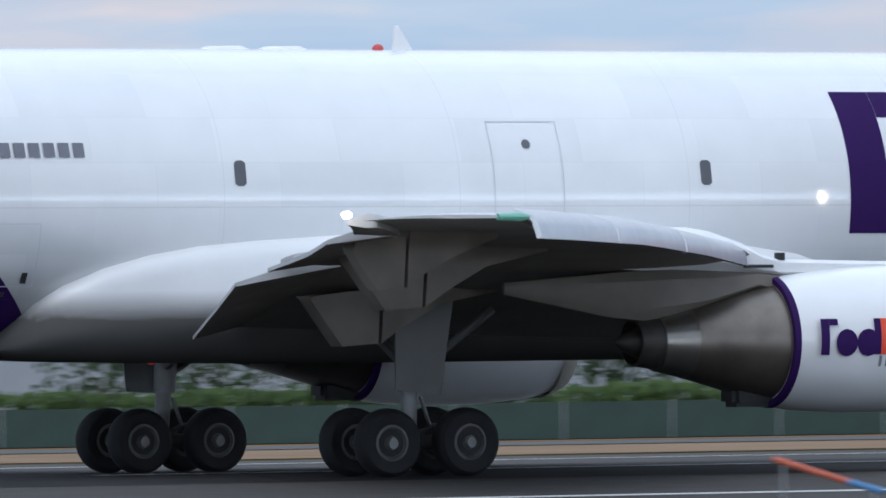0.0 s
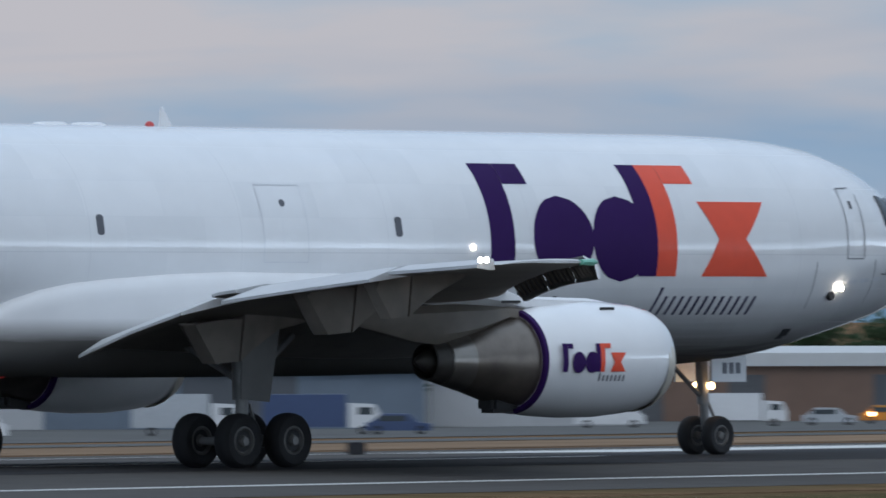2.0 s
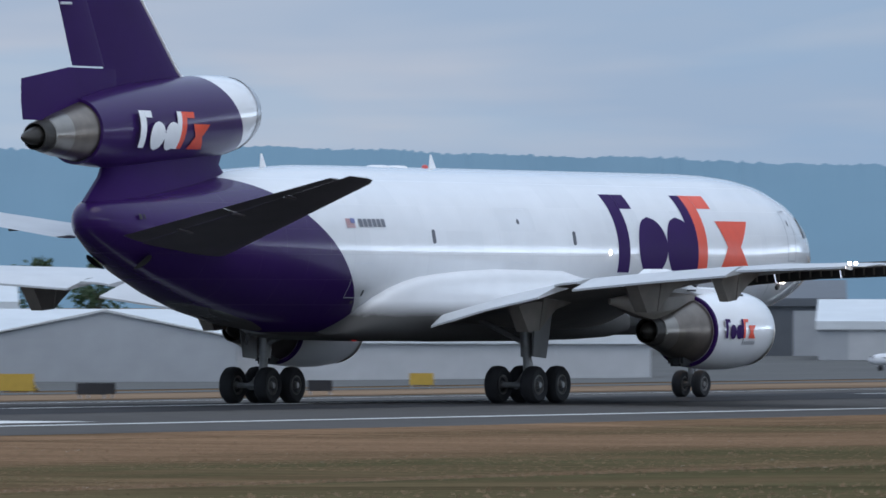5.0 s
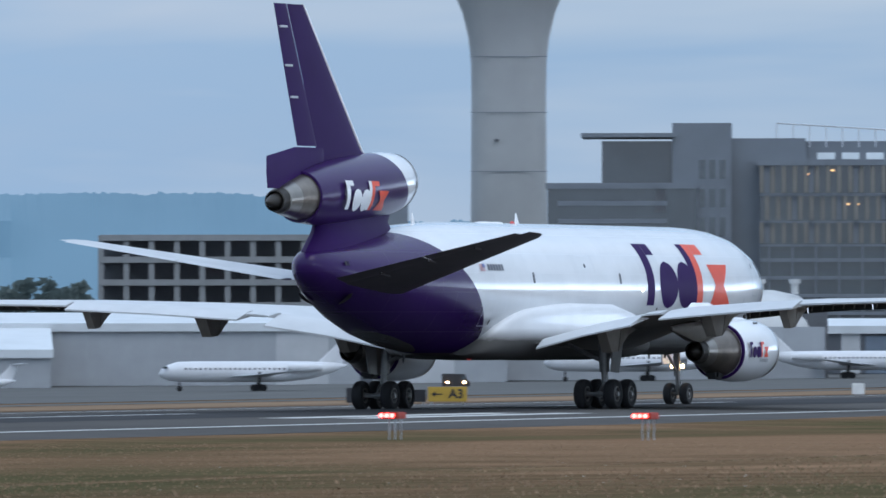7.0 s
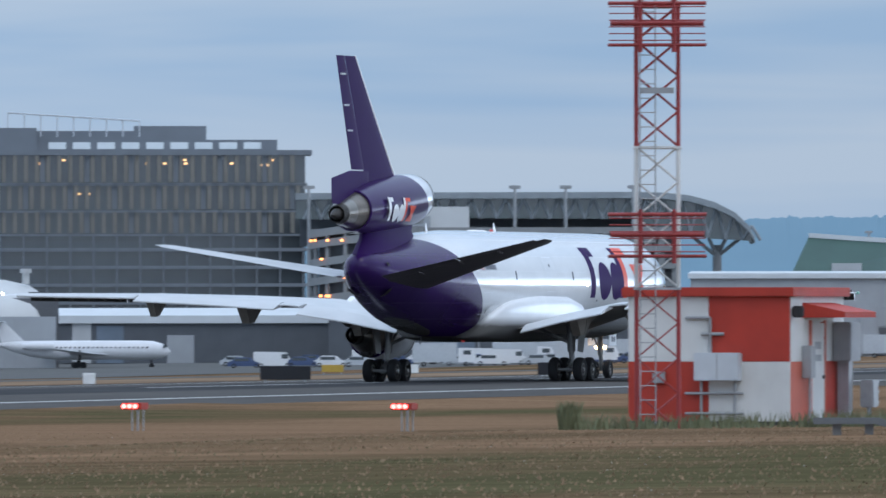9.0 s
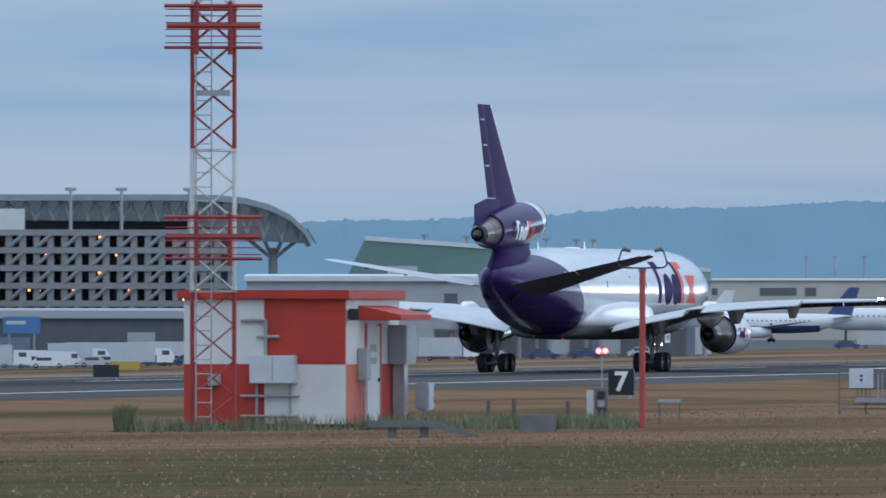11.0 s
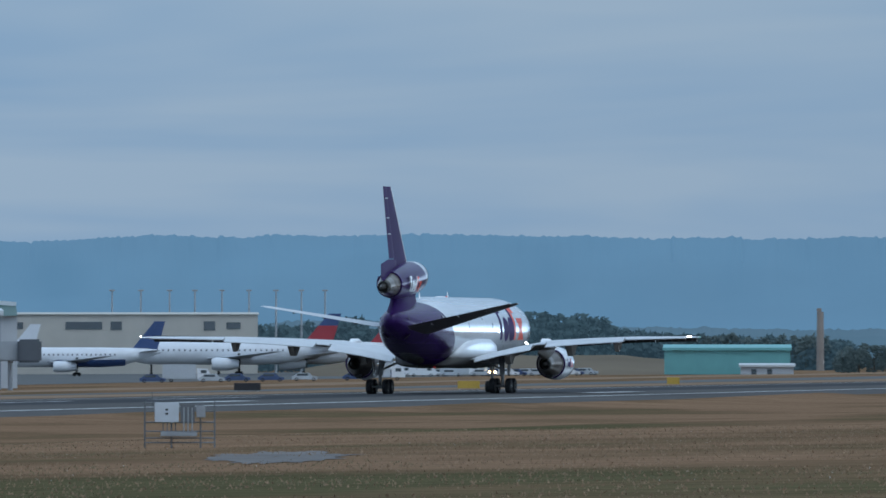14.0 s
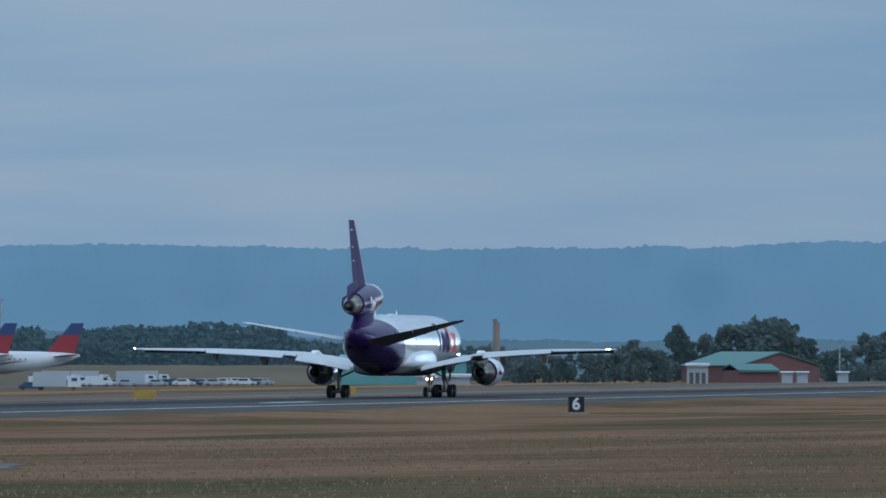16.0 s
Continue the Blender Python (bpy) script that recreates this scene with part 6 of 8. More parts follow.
def far_tree(b, r, h, w, seed, k):
    """A tree given by its seen outline, set k times farther away at k times the size."""
    r2 = r * k
    el = math.degrees(math.atan((h - 0.8 - EYE[2]) / r))
    return tree(b, r2, up(el, r2) - ground_z(*polar(b, r2)), w * k, seed, n=900, tall=0.12)


def wall_with_ribs(t, x0, x1, z0, z1, y, step, material, rib, name="wall_panel"):
    """Cladding bays with their ribs."""
    n = max(1, round((x1 - x0) / step))
    w = (x1 - x0) / n
    first = None
    for k in range(n):
        if first is None:
            first = part(name, box_bm(-w / 2 + 0.03, w / 2 - 0.03, 0, 0.12, z0, z1), M[material], t)
            first.matrix_basis = pose(x0 + w / 2, y, 0)
        else:
            shared(name, first, pose(x0 + w * (k + 0.5), y, 0), t)
    bm = bmesh.new()
    for k in range(n + 1):
        box(bm, x0 + w * k - 0.08, x0 + w * k + 0.08, y - 0.06, y + 0.1, z0, z1)
    tagged(part("rib", bm, M[rib], t), kind="stuff")


def shed(name, b0, b1, r, el_eave, el_ridge, depth, wall, roof, label, category="hangar", step=5.0, doors=(), ridge_along=True, fascia=1.0, turn=0.0):
    """A clad shed: ribbed front wall, side walls, a pitched roof and a fascia; doors as (u0, u1, height share, material)."""
    b, w = span(b0, b1, r)
    t = facing(name, b, r, label, category, turn=turn)
    gz = ground_z(*polar(b, r))
    ze, zr = up(el_eave, r) - gz, up(el_ridge, r) - gz
    part("body", box_bm(-w / 2 + 0.05, w / 2 - 0.05, 0.14, depth, 0, ze), M[wall], t)
    wall_with_ribs(t, -w / 2, w / 2, 0, ze - 0.02, 0.0, step, wall, wall)
    bm = bmesh.new()
    if ridge_along:
        sec = lambda x: [(x, -0.5, ze), (x, depth / 2, zr), (x, depth + 0.5, ze), (x, depth + 0.5, ze + 0.15), (x, depth / 2, zr + 0.25), (x, -0.5, ze + 0.15)]
        loft(bm, [sec(-w / 2 - 0.4), sec(w / 2 + 0.4)])
    else:
        sec = lambda y: [(-w / 2 - 0.4, y, ze), (0, y, zr), (w / 2 + 0.4, y, ze), (w / 2 + 0.4, y, ze + 0.15), (0, y, zr + 0.25), (-w / 2 - 0.4, y, ze + 0.15)]
        loft(bm, [sec(-0.4), sec(depth)])
        bm2 = bmesh.new()
        loft(bm2, [[(-w / 2, 0.02, ze - 0.05), (w / 2, 0.02, ze - 0.05), (0, 0.02, zr)], [(-w / 2, 0.12, ze - 0.05), (w / 2, 0.12, ze - 0.05), (0, 0.12, zr)]])
        part("gable", bm2, M[wall], t)
    part("roof", bm, M[roof], t, smooth=False)
    if fascia and ridge_along:
        part("fascia", box_bm(-w / 2 - 0.42, w / 2 + 0.42, -0.6, -0.5, ze - fascia, ze + 0.1), M[roof], t)
    for u0, u1, hs, m in doors:
        part("door", box_bm(-w / 2 + w * u0, -w / 2 + w * u1, -0.1, -0.02, 0.02, ze * hs), M[m], t)
    return t


def vehicle(b, r, length, height, kind, paint, label, turn=0.0, lamps=False):
    """A car, van or lorry seen from the side: body, cab, windows, wheels."""
    t = facing("van" if kind == "van" else "lorry" if kind == "lorry" else "car", b, r, label, "vehicle", "parked vehicles", turn)
    L, h = length, height
    bm = bmesh.new()
    if kind == "car":
        prof = [(-0.5, 0.2), (0.5, 0.2), (0.5, 0.52), (0.3, 0.6), (0.16, 0.98), (-0.25, 1.0), (-0.42, 0.62), (-0.5, 0.55)]
    elif kind == "van":
        prof = [(-0.5, 0.15), (0.5, 0.15), (0.5, 0.45), (0.42, 0.55), (0.32, 0.97), (-0.47, 1.0), (-0.5, 0.95)]
    else:
        prof = [(-0.5, 0.2), (0.2, 0.2), (0.2, 1.0), (-0.5, 1.0)]
    loft(bm, [[(L * x, y, h * z) for x, z in prof] for y in (0.05, 1.75)])
    part("body", bm, M[paint], t, smooth=False)
    if kind == "lorry":
        bm = bmesh.new()
        loft(bm, [[(L * x, y, h * z) for x, z in ((0.22, 0.18), (0.5, 0.18), (0.5, 0.45), (0.44, 0.75), (0.22, 0.78))] for y in (0.05, 1.75)])
        part("cab", bm, M["van_white"], t, smooth=False)
        part("cab_window", box_bm(L * 0.3, L * 0.42, 0.03, 0.06, h * 0.5, h * 0.68), M["hq_glass"], t)
    elif kind == "car":
        part("side_window", box_bm(-L * 0.3, L * 0.12, 0.03, 0.06, h * 0.64, h * 0.9), M["hq_glass"], t)
    else:
        part("side_window", box_bm(L * 0.2, L * 0.36, 0.03, 0.06, h * 0.58, h * 0.85), M["hq_glass"], t)
    w0 = None
    for x in (-0.32, 0.34):
        if w0 is None:
            w0 = part("wheel", wheel_mesh(0.34, 0.24, 14), [M["rubber"], M["hub"], M["dark"]], t)
            w0.matrix_basis = pose(L * x, 0.14, 0.34)
        else:
            shared("wheel", w0, pose(L * x, 0.14, 0.34), t)
    if lamps:
        for x in (-0.3, 0.3):
            bm = bmesh.new()
            bmesh.ops.create_uvsphere(bm, u_segments=8, v_segments=6, radius=0.16)
            bmesh.ops.translate(bm, verts=bm.verts, vec=(L * x, -0.05, 0.8))
            part("headlamp", bm, M["lamp_warm"], t)
    return t


def airliner(b, r, length, heading, label, tail="jet_white", belly="jet_white", tee=False, fin_h=0.2, z_ground=None, tail2=None):
    """A parked jet: tapered tube, swept wings, engines, fin and tailplanes. heading: degrees from the line that points to the right."""
    t = facing("parked_jet", b, r, label, "airplane", "parked jets", heading)
    L = length
    R = L * 0.055
    zc = R + L * 0.05
    bm = bmesh.new()
    loft(bm, [oval(L * x, 0, zc + R * dz, R * k, R * k, 24) for x, k, dz in ((0.5, 0.05, -0.2), (0.485, 0.4, -0.15), (0.45, 0.75, -0.08), (0.4, 0.96, 0), (0.3, 1, 0), (-0.15, 1, 0), (-0.3, 0.85, 0.12), (-0.42, 0.5, 0.4), (-0.5, 0.12, 0.6))])
    f = part("fuselage", bm, M["jet_white"], t)
    if belly != "jet_white":
        bm = bmesh.new()
        loft(bm, [[(L * x, R * 1.01 * k * math.cos(a), zc + R * 1.01 * k * math.sin(a)) for a in (math.pi * (1.08 + 0.84 * i / 10) for i in range(11))] for x, k in ((0.44, 0.78), (0.38, 0.98), (-0.15, 1), (-0.3, 0.85))], cap=False, closed=False)
        part("belly", bm, M[belly], f)
    for s in (-1, 1):
        for k in range(2):
            bm = bmesh.new()
            box(bm, L * 0.455, L * 0.475, s * R * (0.2 + 0.3 * k), s * R * (0.45 + 0.3 * k), zc + R * 0.28, zc + R * 0.5)
            part("cockpit_window", bm, M["hq_glass"], f)
    bm = bmesh.new()
    for k in range(24):
        x = L * (0.36 - 0.6 * k / 23)
        for s in (-1, 1):
            box(bm, x - 0.14, x + 0.14, s * R * 0.985 - 0.02, s * R * 0.985 + 0.02, zc + R * 0.18, zc + R * 0.36)
    tagged(part("cabin_window", bm, M["glass_grey"], f), kind="stuff")
    for s in (-1, 1):
        bm = bmesh.new()
        loft(bm, [foil(L * a, L * c, s * L * y, zc - R * 0.5 + L * dz, L * th) for y, a, c, dz, th in ((0.03, 0.14, -0.08, 0, 0.022), (0.2, 0.0, -0.1, 0.012, 0.012), (0.46, -0.19, -0.235, 0.035, 0.005))])
        part("wing", bm, M["jet_grey"], t)
        bm = bmesh.new()
        if tee:
            turned(bm, [(-L * 0.36, R * 0.3), (-L * 0.3, R * 0.42), (-L * 0.2, R * 0.42), (-L * 0.18, R * 0.36)], s * R * 1.4, zc + R * 0.4, 16)
        else:
            turned(bm, [(-L * 0.03, R * 0.35), (L * 0.02, R * 0.55), (L * 0.08, R * 0.56), (L * 0.1, R * 0.48)], s * L * 0.16, zc - R * 0.95, 16)
        part("engine", bm, M["jet_white"], t)
        bm = bmesh.new()
        zt = zc + (L * fin_h if tee else R * 0.5)
        xt = -L * 0.5 if tee else -L * 0.4
        loft(bm, [foil(xt + L * a, xt + L * c, s * L * y, zt + L * dz, L * th) for y, a, c, dz, th in ((0.0, 0.05, -0.06, 0, 0.01), (0.16, -0.05, -0.1, 0.012, 0.004))])
        part("tailplane", bm, M["jet_white"], t)
        bm = bmesh.new()
        rod(bm, (-L * 0.03, s * L * 0.07, 0.35), (-L * 0.03, s * L * 0.07, zc), L * 0.006, 8)
        for dx in (-0.5, 0.5):
            rod(bm, (-L * 0.03 + dx, s * L * 0.07 - 0.3, 0.45), (-L * 0.03 + dx, s * L * 0.07 + 0.3, 0.45), 0.45, 14)
        part("main_gear", bm, M["rubber"], t)
    bm = bmesh.new()
    rod(bm, (L * 0.39, 0, 0.3), (L * 0.39, 0, zc), L * 0.005, 8)
    rod(bm, (L * 0.39, -0.25, 0.35), (L * 0.39, 0.25, 0.35), 0.35, 12)
    part("nose_gear", bm, M["rubber"], t)
    z0 = zc + R * 0.7
    hi = zc + L * fin_h
    def fin_ring(u):
        le, te = -L * (0.33 + 0.13 * u), -L * (0.475 + 0.045 * u)
        return [(p[0], p[2], z0 + (hi - z0) * u) for p in foil(le, te, 0, 0, L * 0.012 * (1 - 0.6 * u))]
    bm = bmesh.new()
    loft(bm, [fin_ring(0), fin_ring(0.62)])
    fn = part("fin", bm, M[tail], t)
    bm = bmesh.new()
    loft(bm, [fin_ring(0.62), fin_ring(1.0)])
    part("fin_tip", bm, M[tail2 or tail], fn)
    return t


def light_pole(b, r, el):
    x, y = polar(b, r)
    t = facing("apron_light_pole", b, r, "tall thin apron floodlight pole", "light pole", "apron light poles")
    h = up(el, r) - ground_z(x, y)
    bm = bmesh.new()
    rod(bm, (0, 0, 0), (0, 0, h), 0.012 * h + 0.1, 8, r2=0.006 * h + 0.06)
    part("pole", bm, M["galv"], t)
    part("lamp_head", box_bm(-0.034 * h, 0.034 * h, -0.3, 0.3, h - 0.012 * h, h + 0.008 * h, 0.05), M["cabinet_grey"], t)
    return t


def guard_sign(b, r, w, h, face, label, legend=""):
    """An airfield guidance board on short legs, facing the spectator."""
    x, y = polar(b, r)
    t = facing("guidance_sign", b, r, label, "sign", "guidance signs")
    part("panel", box_bm(-w / 2, w / 2, -0.1, 0.1, 0.18, 0.18 + h, 0.02), M[face], t)
    for xx in (-0.4 * w, 0.4 * w):
        bm = bmesh.new()
        rod(bm, (xx, 0, 0), (xx, 0, 0.2), 0.04, 6)
        part("leg", bm, M["galv"], t)
    if legend:
        bm = bmesh.new()
        digit(bm, legend, h * 0.85, 0, 0, 0)
        m = pose(w * 0.22, -0.11, 0.18 + h / 2, 0, 0, 90)
        for v in bm.verts:
            v.co = m @ v.co
        part("legend", bm, M["sign_black"], t, smooth=False)
        bm = bmesh.new()
        box(bm, -w * 0.36, -w * 0.12, -0.115, -0.105, 0.18 + h * 0.46, 0.18 + h * 0.54)
        vs = [bm.verts.new(p) for p in ((-w * 0.42, -0.112, 0.18 + h / 2), (-w * 0.3, -0.112, 0.18 + h * 0.68), (-w * 0.3, -0.112, 0.18 + h * 0.32))]
        bm.faces.new(vs)
        part("arrow", bm, M["sign_black"], t, smooth=False)
    return t


# --- north-west stretch: screened fence with a hedge, sheds behind it
def build_hedge():
    y0 = 330.0
    xa, xb = y0 / math.tan(radians(67)), y0 / math.tan(radians(49.06))
    f = thing("screen_fence", xa, y0, ground_z(xa, y0), 0, "dark green screen fence along the field", "fence")
    n = 30
    w = (xb - xa) / n
    p0 = q0 = None
    for k in range(n):
        if p0 is None:
            p0 = part("panel", box_bm(0.03, w - 0.03, -0.03, 0.03, 0.05, 1.55), M["fence"], f)
            bm = bmesh.new()
            rod(bm, (0, 0, 0), (0, 0, 1.6), 0.05, 6)
            q0 = part("post", bm, M["galv"], f)
        else:
            shared("panel", p0, pose(w * k, 0, 0), f)
            shared("post", q0, pose(w * k, 0, 0), f)
    vs, fs = [], []
    rnd = random.Random(3)
    for k in range(20000):
        x = rnd.uniform(xa - 4, xb)
        hgt = 1.9 + 0.35 * noise.noise((x * 0.22, 0, 0)) + 0.15 * noise.noise((x * 1.1, 4, 0))
        p = Vector((x, y0 + rnd.uniform(0.3, 2.2), ground_z(x, y0) + rnd.uniform(0.15, 1.0) ** 0.7 * (hgt + 0.25)))
        a = Vector((rnd.gauss(0, 1), rnd.gauss(0, 1), rnd.gauss(0, 1))).normalized()
        b = a.orthogonal().normalized()
        i = len(vs)
        vs += [p + a * 0.24, p + b * 0.15, p - a * 0.24, p - b * 0.15]
        fs.append((i, i + 1, i + 2, i + 3))
    me = bpy.data.meshes.new("hedge")
    me.from_pydata([tuple(v) for v in vs], [], fs)
    me.materials.append(M["hedge"])
    tagged(new("hedge", me), "bright green hedge growing behind the fence", "hedge", kind="stuff")


build_hedge()
sd = 0
for b, r, h, w in ((65.2, 330, 4.2, 5), (63.6, 300, 3.2, 6), (62.9, 310, 3.6, 7), (62.2, 300, 3.0, 6), (60.6, 320, 3.4, 4.5), (57.3, 320, 4.0, 5), (56.8, 325, 3.6, 5), (56.3, 315, 3.0, 4), (54.6, 330, 3.8, 5), (52.6, 330, 3.2, 5), (51.3, 340, 3.6, 4.5), (49.6, 330, 2.6, 4), (49.0, 310, 1.8, 4.0), (48.5, 310, 1.6, 4.0)):
    sd += 1
    far_tree(b, r, h, w, sd, 1.65)
shed("storage_shed", 67, 57.8, 600, -0.25, -0.15, 30, "wall_grey", "roof_pale", "long grey storage shed behind trees", "shed", 12)
shed("storage_shed", 57.4, 51.0, 640, -0.22, -0.12, 30, "wall_grey", "roof_pale", "long grey storage shed behind trees", "shed", 10, doors=((0.2, 0.26, 0.7, "void"), (0.45, 0.5, 0.7, "wall_pale"), (0.62, 0.68, 0.7, "void")))
shed("site_office", 50.62, 50.0, 520, -0.42, -0.40, 8, "wall_pale", "roof_white", "small white site office with a blue window", "office", 6, doors=((0.15, 0.45, 0.55, "blue"),))
shed("small_hangar", 48.15, 47.75, 700, -0.50, -0.435, 14, "wall_grey", "roof_white", "small hangar with a bright white roof", "hangar", 6, ridge_along=False)
shed("blue_workshop", 47.82, 46.9, 760, -0.38, -0.36, 16, "blue", "wall_blue", "long blue-walled workshop building", "workshop", 5, doors=((0.1, 0.3, 0.6, "wall_blue"), (0.55, 0.8, 0.6, "wall_pale")))
shed("white_canopy_shed", 47.8, 46.6, 690, -0.56, -0.545, 6, "wall_grey", "roof_white", "low grey shed with a white roof and open bays", "shed", 6, doors=((0.1, 0.3, 0.7, "void"), (0.5, 0.7, 0.7, "void")))
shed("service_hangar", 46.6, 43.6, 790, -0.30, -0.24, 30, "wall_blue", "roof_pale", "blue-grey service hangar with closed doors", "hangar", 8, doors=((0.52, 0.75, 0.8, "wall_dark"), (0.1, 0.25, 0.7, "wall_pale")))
shed("white_store", 43.55, 42.35, 800, -0.33, -0.31, 16, "wall_pale", "roof_white", "low white-walled store building", "shed", 8)
shed("terracotta_hangar", 42.4, 40.25, 840, -0.27, -0.24, 24, "wall_brown", "roof_white", "terracotta hangar with a white roof edge and dark doors", "hangar", 8, doors=((0.02, 0.1, 0.75, "void"), (0.28, 0.38, 0.7, "void"), (0.68, 0.8, 0.7, "wall_dark")))
shed("freight_shed", 40.2, 38.85, 860, -0.30, -0.22, 20, "wall_dark", "roof_white", "dark freight shed with a white roof edge", "shed", 8)
shed("freight_shed", 38.82, 38.35, 890, -0.31, -0.29, 18, "wall_blue", "roof_white", "blue-grey freight shed with a white roof edge", "shed", 8)
shed("freight_terminal", 38.9, 35.6, 940, -0.26, -0.17, 30, "wall_grey", "roof_pale", "long grey freight terminal", "terminal", 10, doors=((0.05, 0.12, 0.7, "wall_dark"), (0.3, 0.42, 0.7, "wall_blue"), (0.6, 0.7, 0.7, "wall_dark")))
shed("pale_hangar", 35.42, 33.6, 980, -0.36, -0.26, 24, "wall_grey", "roof_pale", "grey hangar with a pale roof", "hangar", 8)
shed("pale_roof_hangar", 33.6, 31.9, 1020, -0.265, -0.10, 34, "wall_grey", "roof_pale", "low hangar with a broad pale roof", "hangar", 12, doors=((0.5, 0.68, 0.8, "wall_pale"),), turn=2)
shed("large_hangar", 33.4, 31.7, 1280, -0.05, 0.155, 60, "wall_dark", "roof_pale", "large hangar with a wide pale roof", "hangar", 16)
shed("row_hangar", 31.85, 27.95, 1100, -0.235, -0.10, 34, "wall_pale", "roof_pale", "long row of white hangar doors under a pale roof", "hangar", 10.4)
shed("gable_hangar", 31.95, 30.4, 1080, -0.262, -0.10, 30, "wall_grey", "roof_white", "gabled hangar with a white roof", "hangar", 10, ridge_along=False)
shed("dark_hangar", 30.1, 28.2, 1400, 0.02, 0.31, 60, "wall_dark", "wall_dark", "large dark hangar beyond the row", "hangar", 16)
shed("dark_hangar", 27.47, 26.8, 1380, -0.02, 0.085, 40, "wall_dark", "wall_dark", "dark grey hangar with closed doors", "hangar", 12, doors=((0.55, 0.8, 0.8, "wall_grey"),))
shed("white_roof_hangar", 26.95, 25.2, 1320, -0.155, -0.03, 40, "wall_grey", "roof_pale", "grey hangar with a pale sloping roof", "hangar", 12, doors=((0.1, 0.35, 0.8, "wall_pale"), (0.5, 0.7, 0.8, "wall_pale")))
shed("long_hangar", 25.6, 22.5, 1340, 0.0, 0.06, 40, "wall_grey", "roof_pale", "long grey hangar with tall sliding doors", "hangar", 14, doors=((0.56, 0.66, 0.92, "wall_pale"), (0.72, 0.745, 0.95, "wall_dark"), (0.76, 0.9, 0.92, "wall_pale")))

# trees behind the freight sheds and between the hangars
for b, r, h, w in ((38.2, 720, 8.5, 7), (37.95, 730, 9.5, 8), (37.7, 720, 8, 7), (37.4, 740, 8.6, 8), (37.0, 730, 8, 8), (36.5, 740, 8.5, 8), (36.0, 720, 9, 8), (35.6, 700, 8.6, 7), (35.25, 690, 9.2, 8), (35.0, 700, 8.8, 8), (34.6, 720, 9, 8), (34.1, 760, 8, 8), (33.5, 780, 7, 7), (32.92, 900, 8.6, 6), (32.65, 900, 9.8, 7), (32.2, 900, 8.6, 7), (31.6, 900, 8, 8), (31.2, 900, 8, 8)):
    sd += 1
    far_tree(b, r, h, w, sd, 2.1)
for k in range(17):
    sd += 1
    b, r = 44.2 - 0.36 * k + 0.1 * ((k * 3) % 4), 960 + 25 * (k % 3)
    tree(b, r, up(0.0 + 0.07 * noise.noise((k * 0.83, 2, 0)), r) - ground_z(*polar(b, r)), 9 + 3 * (k % 3), sd, n=1100, tall=0.08)
for k in range(10):
    sd += 1
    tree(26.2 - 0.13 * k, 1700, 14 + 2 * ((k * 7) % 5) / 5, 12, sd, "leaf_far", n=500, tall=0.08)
light_pole(37.61, 1100, 0.43)
b = facing("beacon_tower", 30.02, 1200, "slim lattice beacon tower with a red top", "beacon tower")
hb = up(0.60, 1200) + 6.0
bm = bmesh.new()
for xx in (-0.5, 0.5):
    for yy in (-0.5, 0.5):
        rod(bm, (xx, yy, 0), (xx * 0.6, yy * 0.6, hb - 1), 0.09, 6)
for k in range(10):
    z0, z1 = (hb - 1) * k / 10, (hb - 1) * (k + 1) / 10
    rod(bm, (-0.5, -0.5, z0), (0.5, -0.5, z1), 0.05, 5)
    rod(bm, (0.5, -0.5, z0), (-0.5, -0.5, z1), 0.05, 5)
part("lattice", bm, M["galv"], b)
part("platform", box_bm(-1.0, 1.0, -1.0, 1.0, hb - 1, hb - 0.7), M["cabinet_grey"], b)
bm = bmesh.new()
rod(bm, (0, 0, hb - 0.7), (0, 0, hb), 0.5, 12, r2=0.35)
part("beacon", bm, M["signal_red"], b)

# vehicles and containers before the sheds
for b, y, L, h, k, p, lab, lamp in ((58.7, 345, 4.6, 1.5, "car", "van_white", "white car parked behind the fence", False), (47.25, 470, 4.2, 1.9, "van", "silver", "small silver ground service van", False), (46.3, 480, 5.6, 2.2, "van", "van_white", "white van by the service hangar", False),
                                    (45.0, 490, 8, 3.0, "lorry", "silver", "silver lorry by the service hangar", False), (44.2, 480, 8.5, 2.9, "lorry", "truck_blue", "dark blue lorry with a white cab", False), (43.75, 470, 4.6, 1.5, "car", "truck_blue", "dark blue car on the apron", False),
                                    (41.7, 500, 6.6, 2.6, "lorry", "van_white", "white box lorry on the apron", False), (41.2, 500, 4.3, 1.4, "car", "silver", "silver car on the apron", False), (42.5, 510, 5.5, 2.2, "van", "van_white", "white van beside a store", False),
                                    (40.85, 510, 4.5, 1.5, "car", "taxi", "orange service car with lit headlamps", True), (40.58, 512, 4.8, 1.9, "van", "taxi", "orange service van on the apron", False), (40.32, 510, 4.5, 1.5, "car", "taxi", "orange service car on the apron", False),
                                    (39.6, 510, 4.5, 1.5, "car", "silver", "silver car on the apron", False), (31.65, 400, 2.2, 1.15, "van", "sign_yellow", "yellow ground service tug", False),
                                    (22.8, 480, 3.6, 1.9, "van", "dark", "dark service truck with lit headlamps", True)):
    vehicle(b, y / math.sin(radians(b)), L, h, k, p, lab, lamps=lamp)


